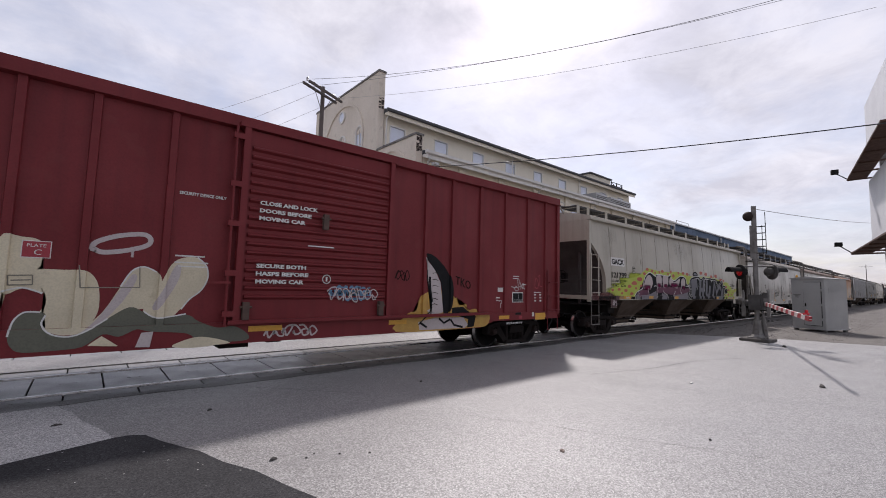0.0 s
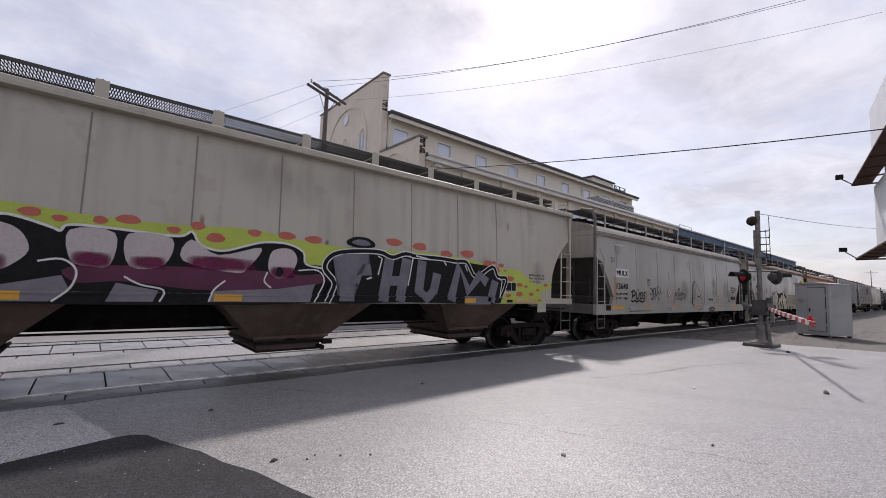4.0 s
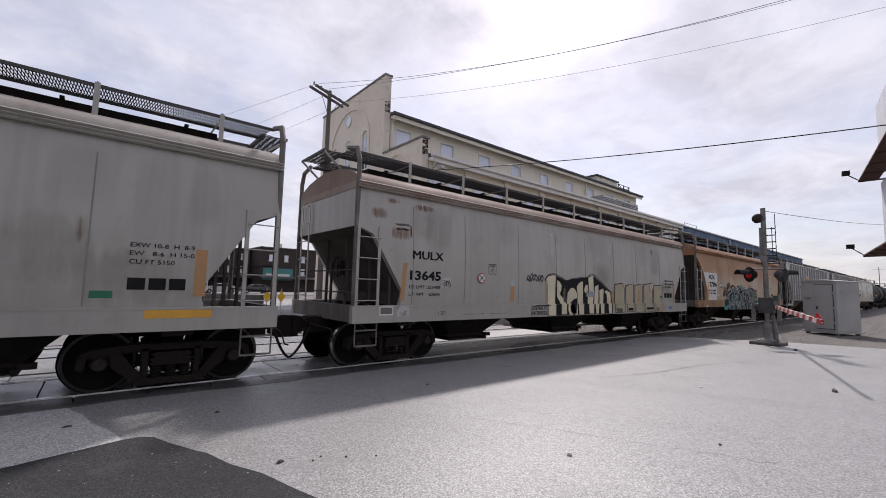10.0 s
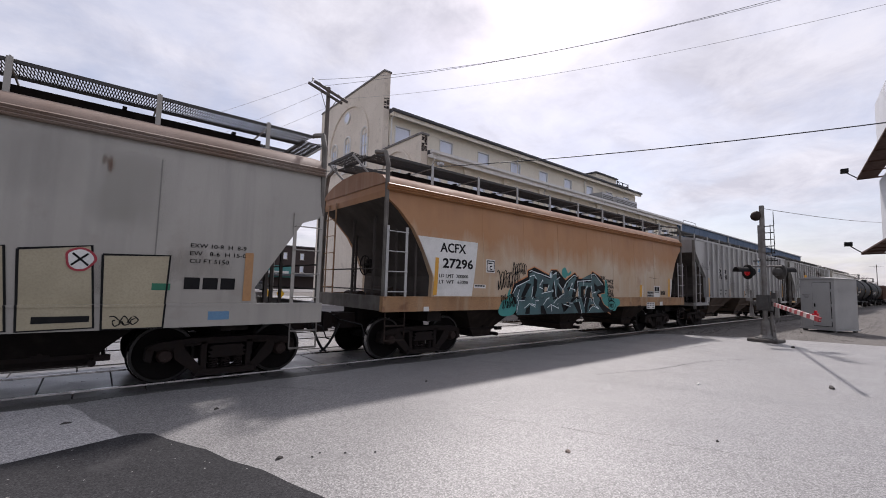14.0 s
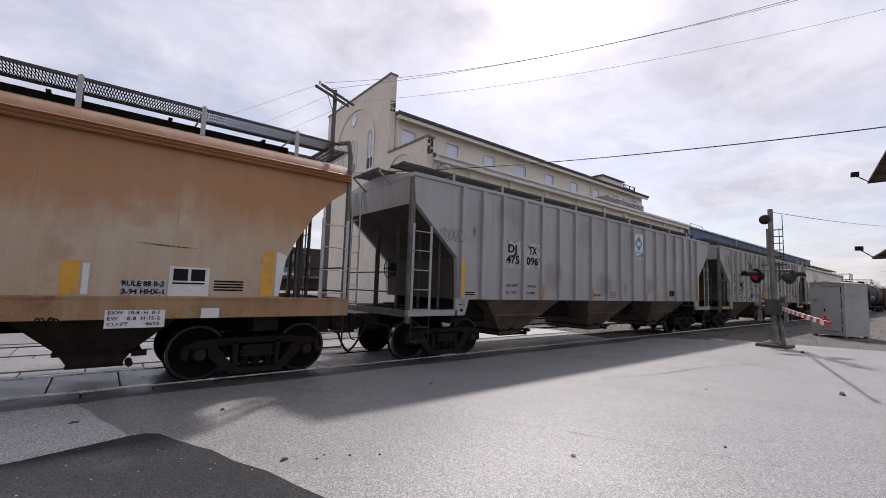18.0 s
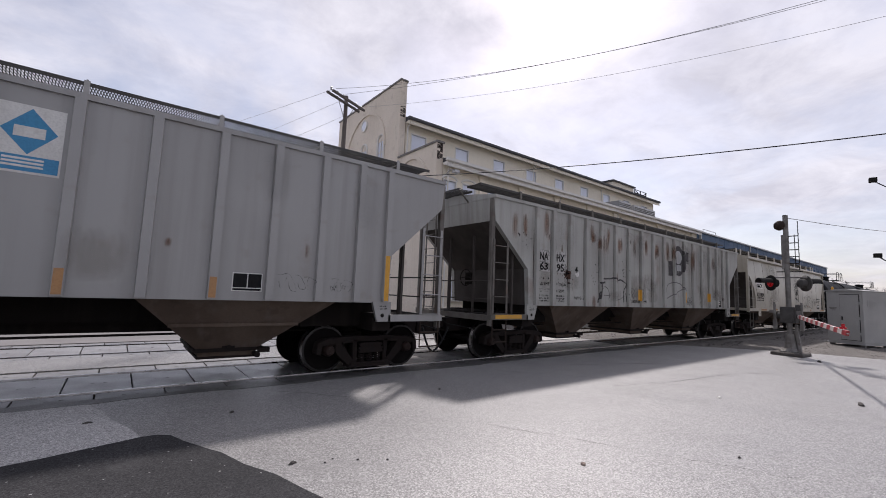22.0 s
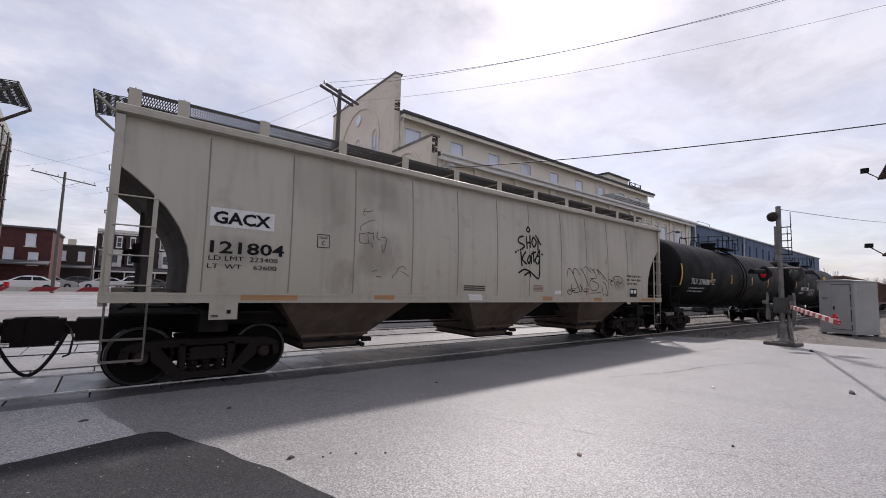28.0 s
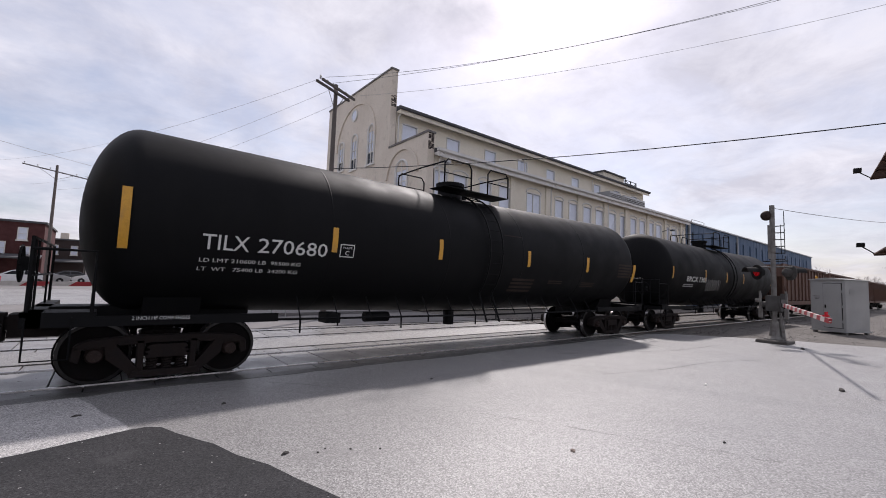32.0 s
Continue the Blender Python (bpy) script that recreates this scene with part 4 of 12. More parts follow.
def brake_beam_mesh():
    """A brake beam with its two shoe heads and the slanting lever."""
    bm = bmesh.new()
    bar(bm, (0, -0.8, 0.42), (0, 0.8, 0.42), 0.045, 8)
    for q in (-1, 1):
        box(bm, -0.07, 0.05, q * 0.74 - 0.06, q * 0.74 + 0.06, 0.34, 0.52)
    bar(bm, (0.04, -0.70, 0.42), (-0.42, -0.55, 0.60), 0.018, 5)
    return made("brake_beam", bm, M["truck"])


WHEELSET, FRAME, SPRING, BOLSTER, BEARING, BRAKE_BEAM, BOWL, PLANK = wheelset_mesh(), frame_mesh(), spring_mesh(), bolster_mesh(), bearing_mesh(), brake_beam_mesh(), bowl_mesh(), plank_mesh()


def truck(car, x):
    """A two-axle truck with its turning wheels."""
    t = new("truck", BOLSTER)
    t.parent, t.location = car, (x, 0, 0)
    t["label"] = "black grimy two-axle freight truck"
    for kind, mesh in (("center_bowl", BOWL), ("spring_plank", PLANK)):
        new(kind, mesh).parent = t
    for s in (-1, 1):
        f = new("side_frame", FRAME)
        f.parent, f.location, f.rotation_euler = t, (0, s * 0.99, 0), (0, 0, 0 if s < 0 else math.pi)
        for ax in (-0.889, 0.889):
            g = new("bearing", BEARING)
            g.parent, g.location, g.rotation_euler = t, (ax, s * 0.99, 0.457), (0, 0, 0 if s < 0 else math.pi)
        for cx in (-0.19, 0.0, 0.19):
            for cy in (-0.07, 0.06):
                g = new("coil_spring", SPRING)
                g.parent, g.location = t, (cx, s * 0.99 + cy, 0)
    for s in (-1, 1):
        g = new("brake_beam", BRAKE_BEAM)
        g.parent, g.location, g.rotation_euler = t, (s * 0.42, 0, 0), (0, 0, 0 if s < 0 else math.pi)
        w = new("wheelset", WHEELSET)
        w.parent = t
        w.location = (s * 0.889, 0, 0.457)
        WHEELS.append((w, s * 0.889))


def coupler(car, x, s):
    """A knuckle coupler with its draft box, hose and lift lever; s: the way that it points."""
    bm = bmesh.new()
    a, b = sorted((x - s * 0.5, x + s * 0.25))
    box(bm, a, b, -0.22, 0.22, 0.66, 1.0)
    a, b = sorted((x + s * 0.2, x + s * 0.55))
    box(bm, a, b, -0.09, 0.09, 0.76, 0.95)
    prism(bm, [(x + s * 0.48, -0.16), (x + s * 0.80, -0.13), (x + s * 0.82, 0.02), (x + s * 0.70, 0.17), (x + s * 0.48, 0.14)], 0.60, 1.02, "z")
    prism(bm, [(x + s * 0.38, -0.13), (x + s * 0.62, -0.2), (x + s * 0.62, 0.2), (x + s * 0.38, 0.13)], 0.66, 1.0, "z")
    part("coupler", bm, M["truck"], car)
    bm = bmesh.new()
    pipe(bm, [(x + s * (0.34 + 0.38 * f), -0.42 + 0.1 * f, 0.80 - 0.60 * (1 - (1 - f) ** 1.7)) for f in [i / 9 for i in range(10)]], 0.026, 6)
    part("air_hose", bm, M["hose"], car)
    bm = bmesh.new()
    pipe(bm, [(x + s * 0.42, -0.1, 0.98), (x + s * 0.30, -0.35, 0.86), (x + s * 0.22, -1.2, 0.82), (x + s * 0.24, -1.36, 0.62), (x + s * 0.3, -1.4, 0.60)], 0.014, 5)
    part("lift_lever", bm, M["black_iron"], car)


def ladder(car, name, x0, x1, y, z0, z1, step, material, r=0.011, stile=0.03):
    """Two flat stiles with round rungs."""
    bm = bmesh.new()
    for x in (x0, x1):
        box(bm, x - stile, x + stile, y - 0.008, y + 0.008, z0, z1)
    z = z0 + 0.15
    while z < z1:
        pipe(bm, [(x0, y, z), (x0, y - 0.06, z), (x1, y - 0.06, z), (x1, y, z)], r, 5)
        z += step
    return part(name, bm, material, car)


def end_ladder(car, x, y0, y1, z0, z1, step, material, s):
    bm = bmesh.new()
    for y in (y0, y1):
        box(bm, x - 0.008, x + 0.008, y - 0.03, y + 0.03, z0, z1)
    z = z0 + 0.15
    while z < z1:
        pipe(bm, [(x, y0, z), (x + s * 0.06, y0, z), (x + s * 0.06, y1, z), (x, y1, z)], 0.011, 5)
        z += step
    return part("end_ladder", bm, material, car)


def lattice_mesh(length, width, pitch=0.037, d=0.0052):
    """Expanded metal: crossed slanting strips with an edge bar all round."""
    bm = bmesh.new()
    k = int(length / pitch)
    for i in range(k):
        x = i * pitch
        for s in (-1, 1):
            a, b = (x, 0 if s > 0 else width), (x + pitch * 2, width if s > 0 else 0)
            v = [bm.verts.new((px + dx, py, pz)) for px, py in (a, b) for dx in (-d, d) for pz in (0, 0.012)]
            for f in ((0, 1, 5, 4), (2, 6, 7, 3), (0, 4, 6, 2), (1, 3, 7, 5)):
                bm.faces.new([v[q] for q in f])
    box(bm, 0, length + pitch, -0.02, 0.0, -0.035, 0.02)
    box(bm, 0, length + pitch, width, width + 0.02, -0.035, 0.02)
    return bm


def running_boards(car, L, z_roof, z_board, material_bracket, stands, half=0.036, drop=0.0, wide=0.50):
    board = None
    for y in (-0.98, 0.96 - wide):
        b = part("running_board", lattice_mesh(L - 0.2, wide), M["grating"], car, "grating walkway on the roof")
        b.location = (0.1, y, z_board)
        board = b
    bm = bmesh.new()
    box(bm, -0.012, 0.012, -1.03, -0.995, z_roof - 0.12, z_board + 0.05)
    box(bm, -half, half, -1.045, -1.03, z_roof - 0.12, z_board + 0.03)
    box(bm, -0.012, 0.012, -1.03, 1.03, z_board - 0.06, z_board - 0.038)
    first = part("walkway_bracket", bm, material_bracket, car)
    first.location = (stands[0], 0, 0)
    for x in stands[1:]:
        again(first, x)
    for x0, x1 in ((-0.30, 0.14), (L - 0.14, L + 0.30)):
        e = part("end_platform", lattice_mesh(1.2, x1 - x0, 0.07, 0.006), M["grating"], car)
        e.location, e.rotation_euler = (x1, -0.62, z_board - drop), (0, 0, math.pi / 2)
        xe, xi = (x0, 0.1) if x0 < 0 else (x1, L - 0.1)
        for y in (-0.6, 0.6):
            bm = bmesh.new()
            bar(bm, (xe, y, z_board - drop - 0.03), (xi, y, z_board - drop - 0.36), 0.026, 5)
            part("platform_brace", bm, material_bracket, car)


def hatches(car, L, z, rise=0.05, material=None):
    bm = bmesh.new()
    box(bm, 0.9, L - 0.9, -0.36, 0.36, z - 0.1, z + rise)
    part("roof_hatch", bm, material or M["grey"], car)
    bm = bmesh.new()
    box(bm, -0.03, 0.03, -0.42, 0.42, z + rise, z + rise + 0.04)
    first = part("hatch_latch", bm, M["black_iron"], car)
    first.location = (1.4, 0, 0)
    for i in range(1, 9):
        again(first, 1.4 + (L - 2.8) * i / 8)


def bays(car, spans, z_top, z_knee, z_bot, material, yt=1.5, yb=0.85, lip=0.0, inset=0.05):
    """Discharge hoppers. spans: their left and right ends at the top and at the foot; below the knee stands the outlet box. lip: height of a flange across the face."""
    for a, b, c, d in spans:
        bm = bmesh.new()
        rings = [[bm.verts.new(p) for p in ((x0, -y, z), (x1, -y, z), (x1, y, z), (x0, y, z))] for x0, x1, y, z in ((a, b, yt, z_top), (c, d, yb, z_knee), (c + inset, d - inset, yb - 0.04, z_bot))]
        for ra, rb in zip(rings, rings[1:]):
            for i in range(4):
                bm.faces.new((ra[i], ra[(i + 1) % 4], rb[(i + 1) % 4], rb[i]))
        bm.faces.new(rings[0])
        bm.faces.new(rings[2])
        bay = part("hopper_bay", bm, material, car, "grimy sloping discharge hopper under the car")
        if lip:
            k = (z_top - lip) / (z_top - z_knee)
            x0, x1, y = a + (c - a) * k, b + (d - b) * k, yt + (yb - yt) * k
            bm = bmesh.new()
            prism(bm, [(-y - 0.05, lip - 0.03), (-y - 0.05, lip + 0.025), (-y + 0.05, lip + 0.025), (-y + 0.05, lip - 0.03)], x0 + 0.02, x1 - 0.02, "x")
            part("flange", bm, material, bay)
        # outlet gate: frame, two rails with end castings, rack and capstan
        bm = bmesh.new()
        box(bm, c - 0.05, d + 0.05, -yb - 0.03, yb + 0.03, z_knee - 0.05, z_knee + 0.01)
        box(bm, c + inset - 0.03, d - inset + 0.03, -yb, yb, z_bot - 0.025, z_bot + 0.01)
        part("outlet_gate", bm, M["truck"], bay)
        bm = bmesh.new()
        bar(bm, (d + 0.09, -yb - 0.12, z_knee - 0.02), (d + 0.09, yb, z_knee - 0.02), 0.032, 6)
        box(bm, d - 0.02, d + 0.17, -yb - 0.16, -yb - 0.05, z_knee - 0.075, z_knee + 0.005)
        bar(bm, (d - 0.04, -yb - 0.18, z_bot + 0.03), (d - 0.04, -yb + 0.1, z_bot + 0.03), 0.05, 8)
        part("gate_capstan", bm, M["truck"], bay)
        bm = bmesh.new()
        box(bm, (c + d) / 2 - 0.10, (c + d) / 2 + 0.10, -yb - 0.035, -yb + 0.02, z_knee - 0.02, z_knee + 0.10)
        bar(bm, ((c + d) / 2, -yb - 0.08, z_knee + 0.04), ((c + d) / 2, -yb, z_knee + 0.04), 0.03, 8)
        part("vibrator_bracket", bm, M["truck"], bay)


def mirrored(pts, L):
    """The outline of a car's side: the given left end, top to bottom, and the same at the right."""
    return pts + [(L - x, z) for x, z in pts[::-1]]


OUTLINES = {
    "ellipse": [(0.0, 4.02), (0.02, 3.32), (0.25, 3.16), (0.47, 2.97), (0.70, 2.73), (0.88, 2.46), (1.0, 2.18), (1.05, 1.89), (1.04, 1.46)],
    "ledge": [(0.05, 3.66), (0.05, 2.88), (0.42, 2.74), (1.18, 1.56), (1.12, 1.29)],
    "ledge_acf": [(0.03, 3.66), (0.05, 3.52), (0.40, 3.26), (0.75, 2.90), (1.05, 2.42), (1.30, 1.87), (1.28, 1.41)],
    "rib": [(0.04, 4.10), (0.10, 3.52), (1.34, 2.38), (1.40, 1.42)],
}


def hopper(name, label, u, L, shape, paint, roof_paint, sill, under, posts=None, board=None, axles=(1.46, 1.44)):
    """A covered hopper: side sheets with cut-away ends, roof, walkway, posts, ladders, bays, trucks and couplers. sill: foot and top of the side sill."""
    car = railcar(name, label, "hopper car", u)
    posts = posts or paint
    irons = posts if shape == "ellipse" else M["end_shade_grime"]
    out = OUTLINES[shape]
    bm = bmesh.new()
    prism(bm, mirrored(out, L), NEAR, 1.6)
    if shape != "rib":
        ROUNDED.add(car.name)
        for z in [1.5 + 0.2 * i for i in range(13)]:
            bmesh.ops.bisect_plane(bm, geom=bm.verts[:] + bm.edges[:] + bm.faces[:], plane_co=(0, 0, z), plane_no=(0, 0, 1))
        for v in bm.verts:
            v.co.y += math.copysign(tuck(car, v.co.z), -v.co.y)
    part("body", bm, paint, car, smooth=shape != "rib")
    # end sheets laid over the body, coloured dark to carry the shade there
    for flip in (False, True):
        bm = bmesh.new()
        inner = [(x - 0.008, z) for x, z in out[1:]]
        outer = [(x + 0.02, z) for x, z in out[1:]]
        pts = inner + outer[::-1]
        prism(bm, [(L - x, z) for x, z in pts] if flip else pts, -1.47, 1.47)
        part("slope_sheet", bm, M["slope_shade"], car, "grimy sloping end sheet with its shade put into the dark colour")
    ztop = out[0][1]
    # roof
    bm = bmesh.new()
    if shape.startswith("ledge"):
        led = [(-1.6, ztop), (-1.62, ztop + 0.02), (-1.575, ztop + 0.045), (-1.61, ztop + 0.075), (-1.565, ztop + 0.10), (-1.60, ztop + 0.13), (-1.56, ztop + 0.155)]
        ledge = bmesh.new()
        prism(ledge, led + [(-y, z) for y, z in led[::-1]], 0.04, L - 0.04, "x")
        part("roof_ledge", ledge, M["rust_ledge"] if roof_paint is M["rust_roof"] else paint, car, "stepped pressed ledge under the roof")
        sec = [(-1.56, ztop + 0.156), (-1.52, ztop + 0.22), (-1.40, ztop + 0.33), (-1.0, ztop + 0.47), (-0.5, ztop + 0.56), (0, ztop + 0.59)]
    elif shape == "ellipse":
        sec = [(-1.6, ztop), (-1.635, ztop + 0.01), (-1.64, ztop + 0.06), (-1.625, ztop + 0.075), (-1.625, ztop + 0.12), (-1.57, ztop + 0.145), (-1.2, ztop + 0.24), (-0.6, ztop + 0.33), (0, ztop + 0.36)]
    else:
        sec = [(-1.6, ztop), (-1.64, ztop + 0.0), (-1.64, ztop + 0.08), (-1.5, ztop + 0.09), (-0.6, ztop + 0.22), (0, ztop + 0.26)]
    ridge = ztop + (sec[-1][1] - ztop)
    prism(bm, sec + [(-y, z) for y, z in sec[-2::-1]], out[0][0] - 0.01, L - out[0][0] + 0.01, "x")
    part("roof", bm, roof_paint, car, "sun-bleached curved roof edge" if shape != "rib" else "", smooth=True)
    z_board = board or (4.45 if shape == "rib" else 4.58)
    if shape == "ellipse":
        stands = [0.2, 0.85] + [2.13 + (L - 4.26) * i / 8 for i in range(9)] + [L - 0.85, L - 0.2]
    else:
        stands = [1.64 + (L - 2.6) * i / 8 for i in range(9)]
    running_boards(car, L, ztop + (0.34 if shape.startswith("ledge") else 0.12), z_board, M["alum_box"] if shape == "ledge_acf" else posts, stands, 0.085 if shape == "ellipse" else 0.036,
                   0.16 if shape == "rib" else 0.0, 0.62 if shape != "rib" else 0.50)
    hatches(car, L, ridge, *((0.20, M["under"]) if shape.startswith("ledge") else ()))
    # side sill and end platforms
    for y in (NEAR - 0.02, 1.50):
        bm = bmesh.new()
        if shape == "rib":
            box(bm, 0.0, 1.36, y, y + 0.12, 1.05, 1.18)
            part("side_sill", bm, posts, car)
            bm = bmesh.new()
            box(bm, L - 1.36, L, y, y + 0.12, 1.05, 1.18)
            part("side_sill", bm, posts, car)
        else:
            s0, s1 = sill
            prism(bm, [(y, s0), (y, s1 - 0.035), (y - 0.012, s1 - 0.035), (y - 0.012, s1), (y + 0.12, s1), (y + 0.12, s0)], 0.0, L, "x")
            part("side_sill", bm, posts, car)
    for x0, x1 in ((0.0, 0.14), (L - 0.14, L)):
        bm = bmesh.new()
        box(bm, x0, x1, -1.5, 1.5, sill[0] + 0.02 if shape != "rib" else 1.02, (sill[1] if shape != "rib" else 1.16))
        part("end_sill", bm, irons, car)
        bm = bmesh.new()
        reach = 1.3 if shape == "rib" else 2.4
        a, b = (0.14, reach) if x0 == 0 else (L - reach, L - 0.14)
        box(bm, a, b, -0.35, 0.35, 0.80, 1.15)
        box(bm, a, b, -1.45, 1.45, 1.14, 1.17)
        part("platform", bm, M["under"], car)
    # posts and ladders at both ends
    for s, x in ((1, 0.06), (-1, L - 0.06)):
        foot = sill[1] if shape != "rib" else 1.10
        for y in (-1.53, 1.53):
            bm = bmesh.new()
            if shape == "ledge" or shape == "ledge_acf":
                pipe(bm, [(x, y, foot - 0.3), (x, y, z_board - 0.35), (x, y * 0.93, z_board - 0.08), (x, y * 0.66, z_board + 0.02)], 0.05, 6)
            else:
                box(bm, x - 0.055, x + 0.055, y - 0.05, y + 0.05, foot - 0.2, ztop - 0.02)
            part("corner_post", bm, irons, car)
        a, b = sorted((x + s * 0.02, x + s * 0.50))
        ladder(car, "ladder", a, b, -1.60, foot - 0.05, 2.9 if shape != "rib" else 3.05, 0.42, M["alum_box"] if shape == "ledge_acf" else posts)
        bm = bmesh.new()
        pipe(bm, [(a, -1.6, foot), (a, -1.6, 0.52), (b, -1.6, 0.52), (b, -1.6, foot)], 0.016, 5)
        for z in (0.50, 0.80):
            box(bm, a, b, -1.625, -1.575, z, z + 0.028)
        part("step", bm, M["under_brown"] if shape == "ledge_acf" else M["post_worn"] if shape != "rib" else M["under_grey"], car)
        end_ladder(car, x - s * 0.06, 0.75, 1.2, foot, ztop, 0.42, posts, -s)
        bm = bmesh.new()
        for px, py in ((0.72, -0.95), (0.72, 0.95), (0.40, -0.5), (0.40, 0.5), (0.95, -1.4)) if shape != "ellipse" else ((0.52, -0.9), (0.52, 0.9)):
            zz = next((z0 + (z1 - z0) * (px - x0) / max(1e-6, x1 - x0) for (x0, z0), (x1, z1) in zip(out[1:], out[2:]) if x0 <= px <= x1), 2.2)
            xx = px if s > 0 else L - px
            half = 0.045 if shape == "ellipse" else 0.026
            box(bm, xx - half, xx + half, py - half, py + half, 1.15, zz + 0.05)
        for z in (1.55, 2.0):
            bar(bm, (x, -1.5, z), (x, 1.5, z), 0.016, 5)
        part("slope_support", bm, M["slope_shade"], car)
    # brake gear between the posts of the left end
    bm = bmesh.new()
    pipe(bm, [(0.26, -0.35 + 0.22 * math.cos(math.tau * q / 18), 2.1 + 0.22 * math.sin(math.tau * q / 18)) for q in range(19)], 0.014, 5)
    for k in range(4):
        w = math.tau * k / 4
        bar(bm, (0.26, -0.35, 2.1), (0.26, -0.35 + 0.21 * math.cos(w), 2.1 + 0.21 * math.sin(w)), 0.012, 5)
    bar(bm, (0.26, -0.35, 2.1), (0.40, -0.35, 2.1), 0.04, 8)
    box(bm, 0.36, 0.46, -0.46, -0.24, 1.92, 2.24)
    part("brake_wheel", bm, M["under"], car)
    if shape == "ledge_acf":
        bm = bmesh.new()
        bar(bm, (0.9, -0.6, 1.42), (1.0, 0.5, 1.42), 0.19, 14)
        bar(bm, (0.5, 0.2, 1.36), (0.5, 0.9, 1.36), 0.13, 12)
        box(bm, 0.55, 0.8, -1.2, -0.8, 1.17, 1.40)
        part("air_tank", bm, M["under_grey"], car)
    else:
        bm = bmesh.new()
        pipe(bm, [(0.25, -1.1, 1.2), (0.45, -1.15, 1.33), (0.75, -1.0, 1.36), (1.0, -0.9, 1.22)], 0.022, 5)
        part("brake_lever", bm, M["under"], car)
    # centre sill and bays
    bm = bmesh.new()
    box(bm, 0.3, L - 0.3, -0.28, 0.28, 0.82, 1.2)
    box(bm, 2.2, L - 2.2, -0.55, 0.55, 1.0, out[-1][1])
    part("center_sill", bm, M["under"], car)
    if not shape.startswith("ledge"):
        bm = bmesh.new()
        pipe(bm, [(2.6, -0.6, 0.82), (L / 2, -0.62, 0.80), (L - 2.6, -0.6, 0.82)], 0.02, 5)
        part("brake_pipe", bm, M["under"], car)
    if shape == "rib":
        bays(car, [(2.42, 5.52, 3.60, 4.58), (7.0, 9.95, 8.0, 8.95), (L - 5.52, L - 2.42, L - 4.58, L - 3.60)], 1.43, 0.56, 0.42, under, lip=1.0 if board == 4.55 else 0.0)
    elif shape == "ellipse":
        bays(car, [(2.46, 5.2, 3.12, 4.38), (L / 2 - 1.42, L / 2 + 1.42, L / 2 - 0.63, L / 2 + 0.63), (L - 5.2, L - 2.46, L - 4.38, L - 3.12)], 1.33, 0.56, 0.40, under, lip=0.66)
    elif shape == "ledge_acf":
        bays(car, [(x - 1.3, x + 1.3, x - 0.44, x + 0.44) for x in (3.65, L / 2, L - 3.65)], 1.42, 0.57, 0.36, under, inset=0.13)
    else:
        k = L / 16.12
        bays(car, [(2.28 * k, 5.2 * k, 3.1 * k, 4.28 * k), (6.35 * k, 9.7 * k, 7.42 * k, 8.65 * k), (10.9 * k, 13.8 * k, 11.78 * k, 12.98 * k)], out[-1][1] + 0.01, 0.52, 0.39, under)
    for x in (axles[0], L - axles[1]):
        truck(car, x)
        bm = bmesh.new()
        box(bm, x - 0.2, x + 0.2, -1.5, 1.5, 0.86, 1.2)
        part("body_bolster", bm, M["under"], car)
    # plates added to block the bright view through, so the void stays black
    if not shape.startswith("ledge"):
        for x0 in (1.3, L - 2.9):
            for y in (-0.95, 0.92):
                bm = bmesh.new()
                box(bm, x0, x0 + 1.6, y, y + 0.03, 0.92, out[-1][1] + 0.02)
                part("shear_plate", bm, M["under"], car)
    coupler(car, 0, -1)
    coupler(car, L, 1)
    return car


def seams(car, xs, z0, z1, material, w=0.03):
    """Raised weld lines on the near side."""
    bm = bmesh.new()
    prev = None
    for i in range(13):
        z = z0 + (z1 - z0) * i / 12
        y = NEAR + tuck(car, z)
        row = [bm.verts.new(p) for p in ((-w / 2, y + 0.004, z), (-w / 2, y - 0.004, z), (w / 2, y - 0.004, z), (w / 2, y + 0.004, z))]
        if prev:
            for q in range(3):
                bm.faces.new((prev[q], prev[q + 1], row[q + 1], row[q]))
        prev = row
    first = part("panel_seam", bm, material, car)
    first.location = (xs[0], 0, 0)
    for x in xs[1:]:
        again(first, x)


def ribs(car, xs, z0, z1, material, w=0.10, d=0.06, base=NEAR):
    bm = bmesh.new()
    prism(bm, [(-w / 2 - 0.012, base), (-w / 2, base - d), (w / 2, base - d), (w / 2 + 0.012, base)], z0, z1, "z")
    first = part("side_rib", bm, material, car)
    first.location = (xs[0], 0, 0)
    for x in xs[1:]:
        again(first, x)


def plate(car, name, x0, x1, z0, z1, material, y=NEAR, d=0.004, label=""):
    bm = bmesh.new()
    box(bm, x0, x1, y - d, y + 0.004, z0, z1)
    return part(name, bm, material, car, label)


BOX_RIBS = [0.45, 1.3, 2.2, 3.1, 3.95, 4.70, 5.62, 10.54, 11.35, 12.31, 13.27, 14.22, 15.05]


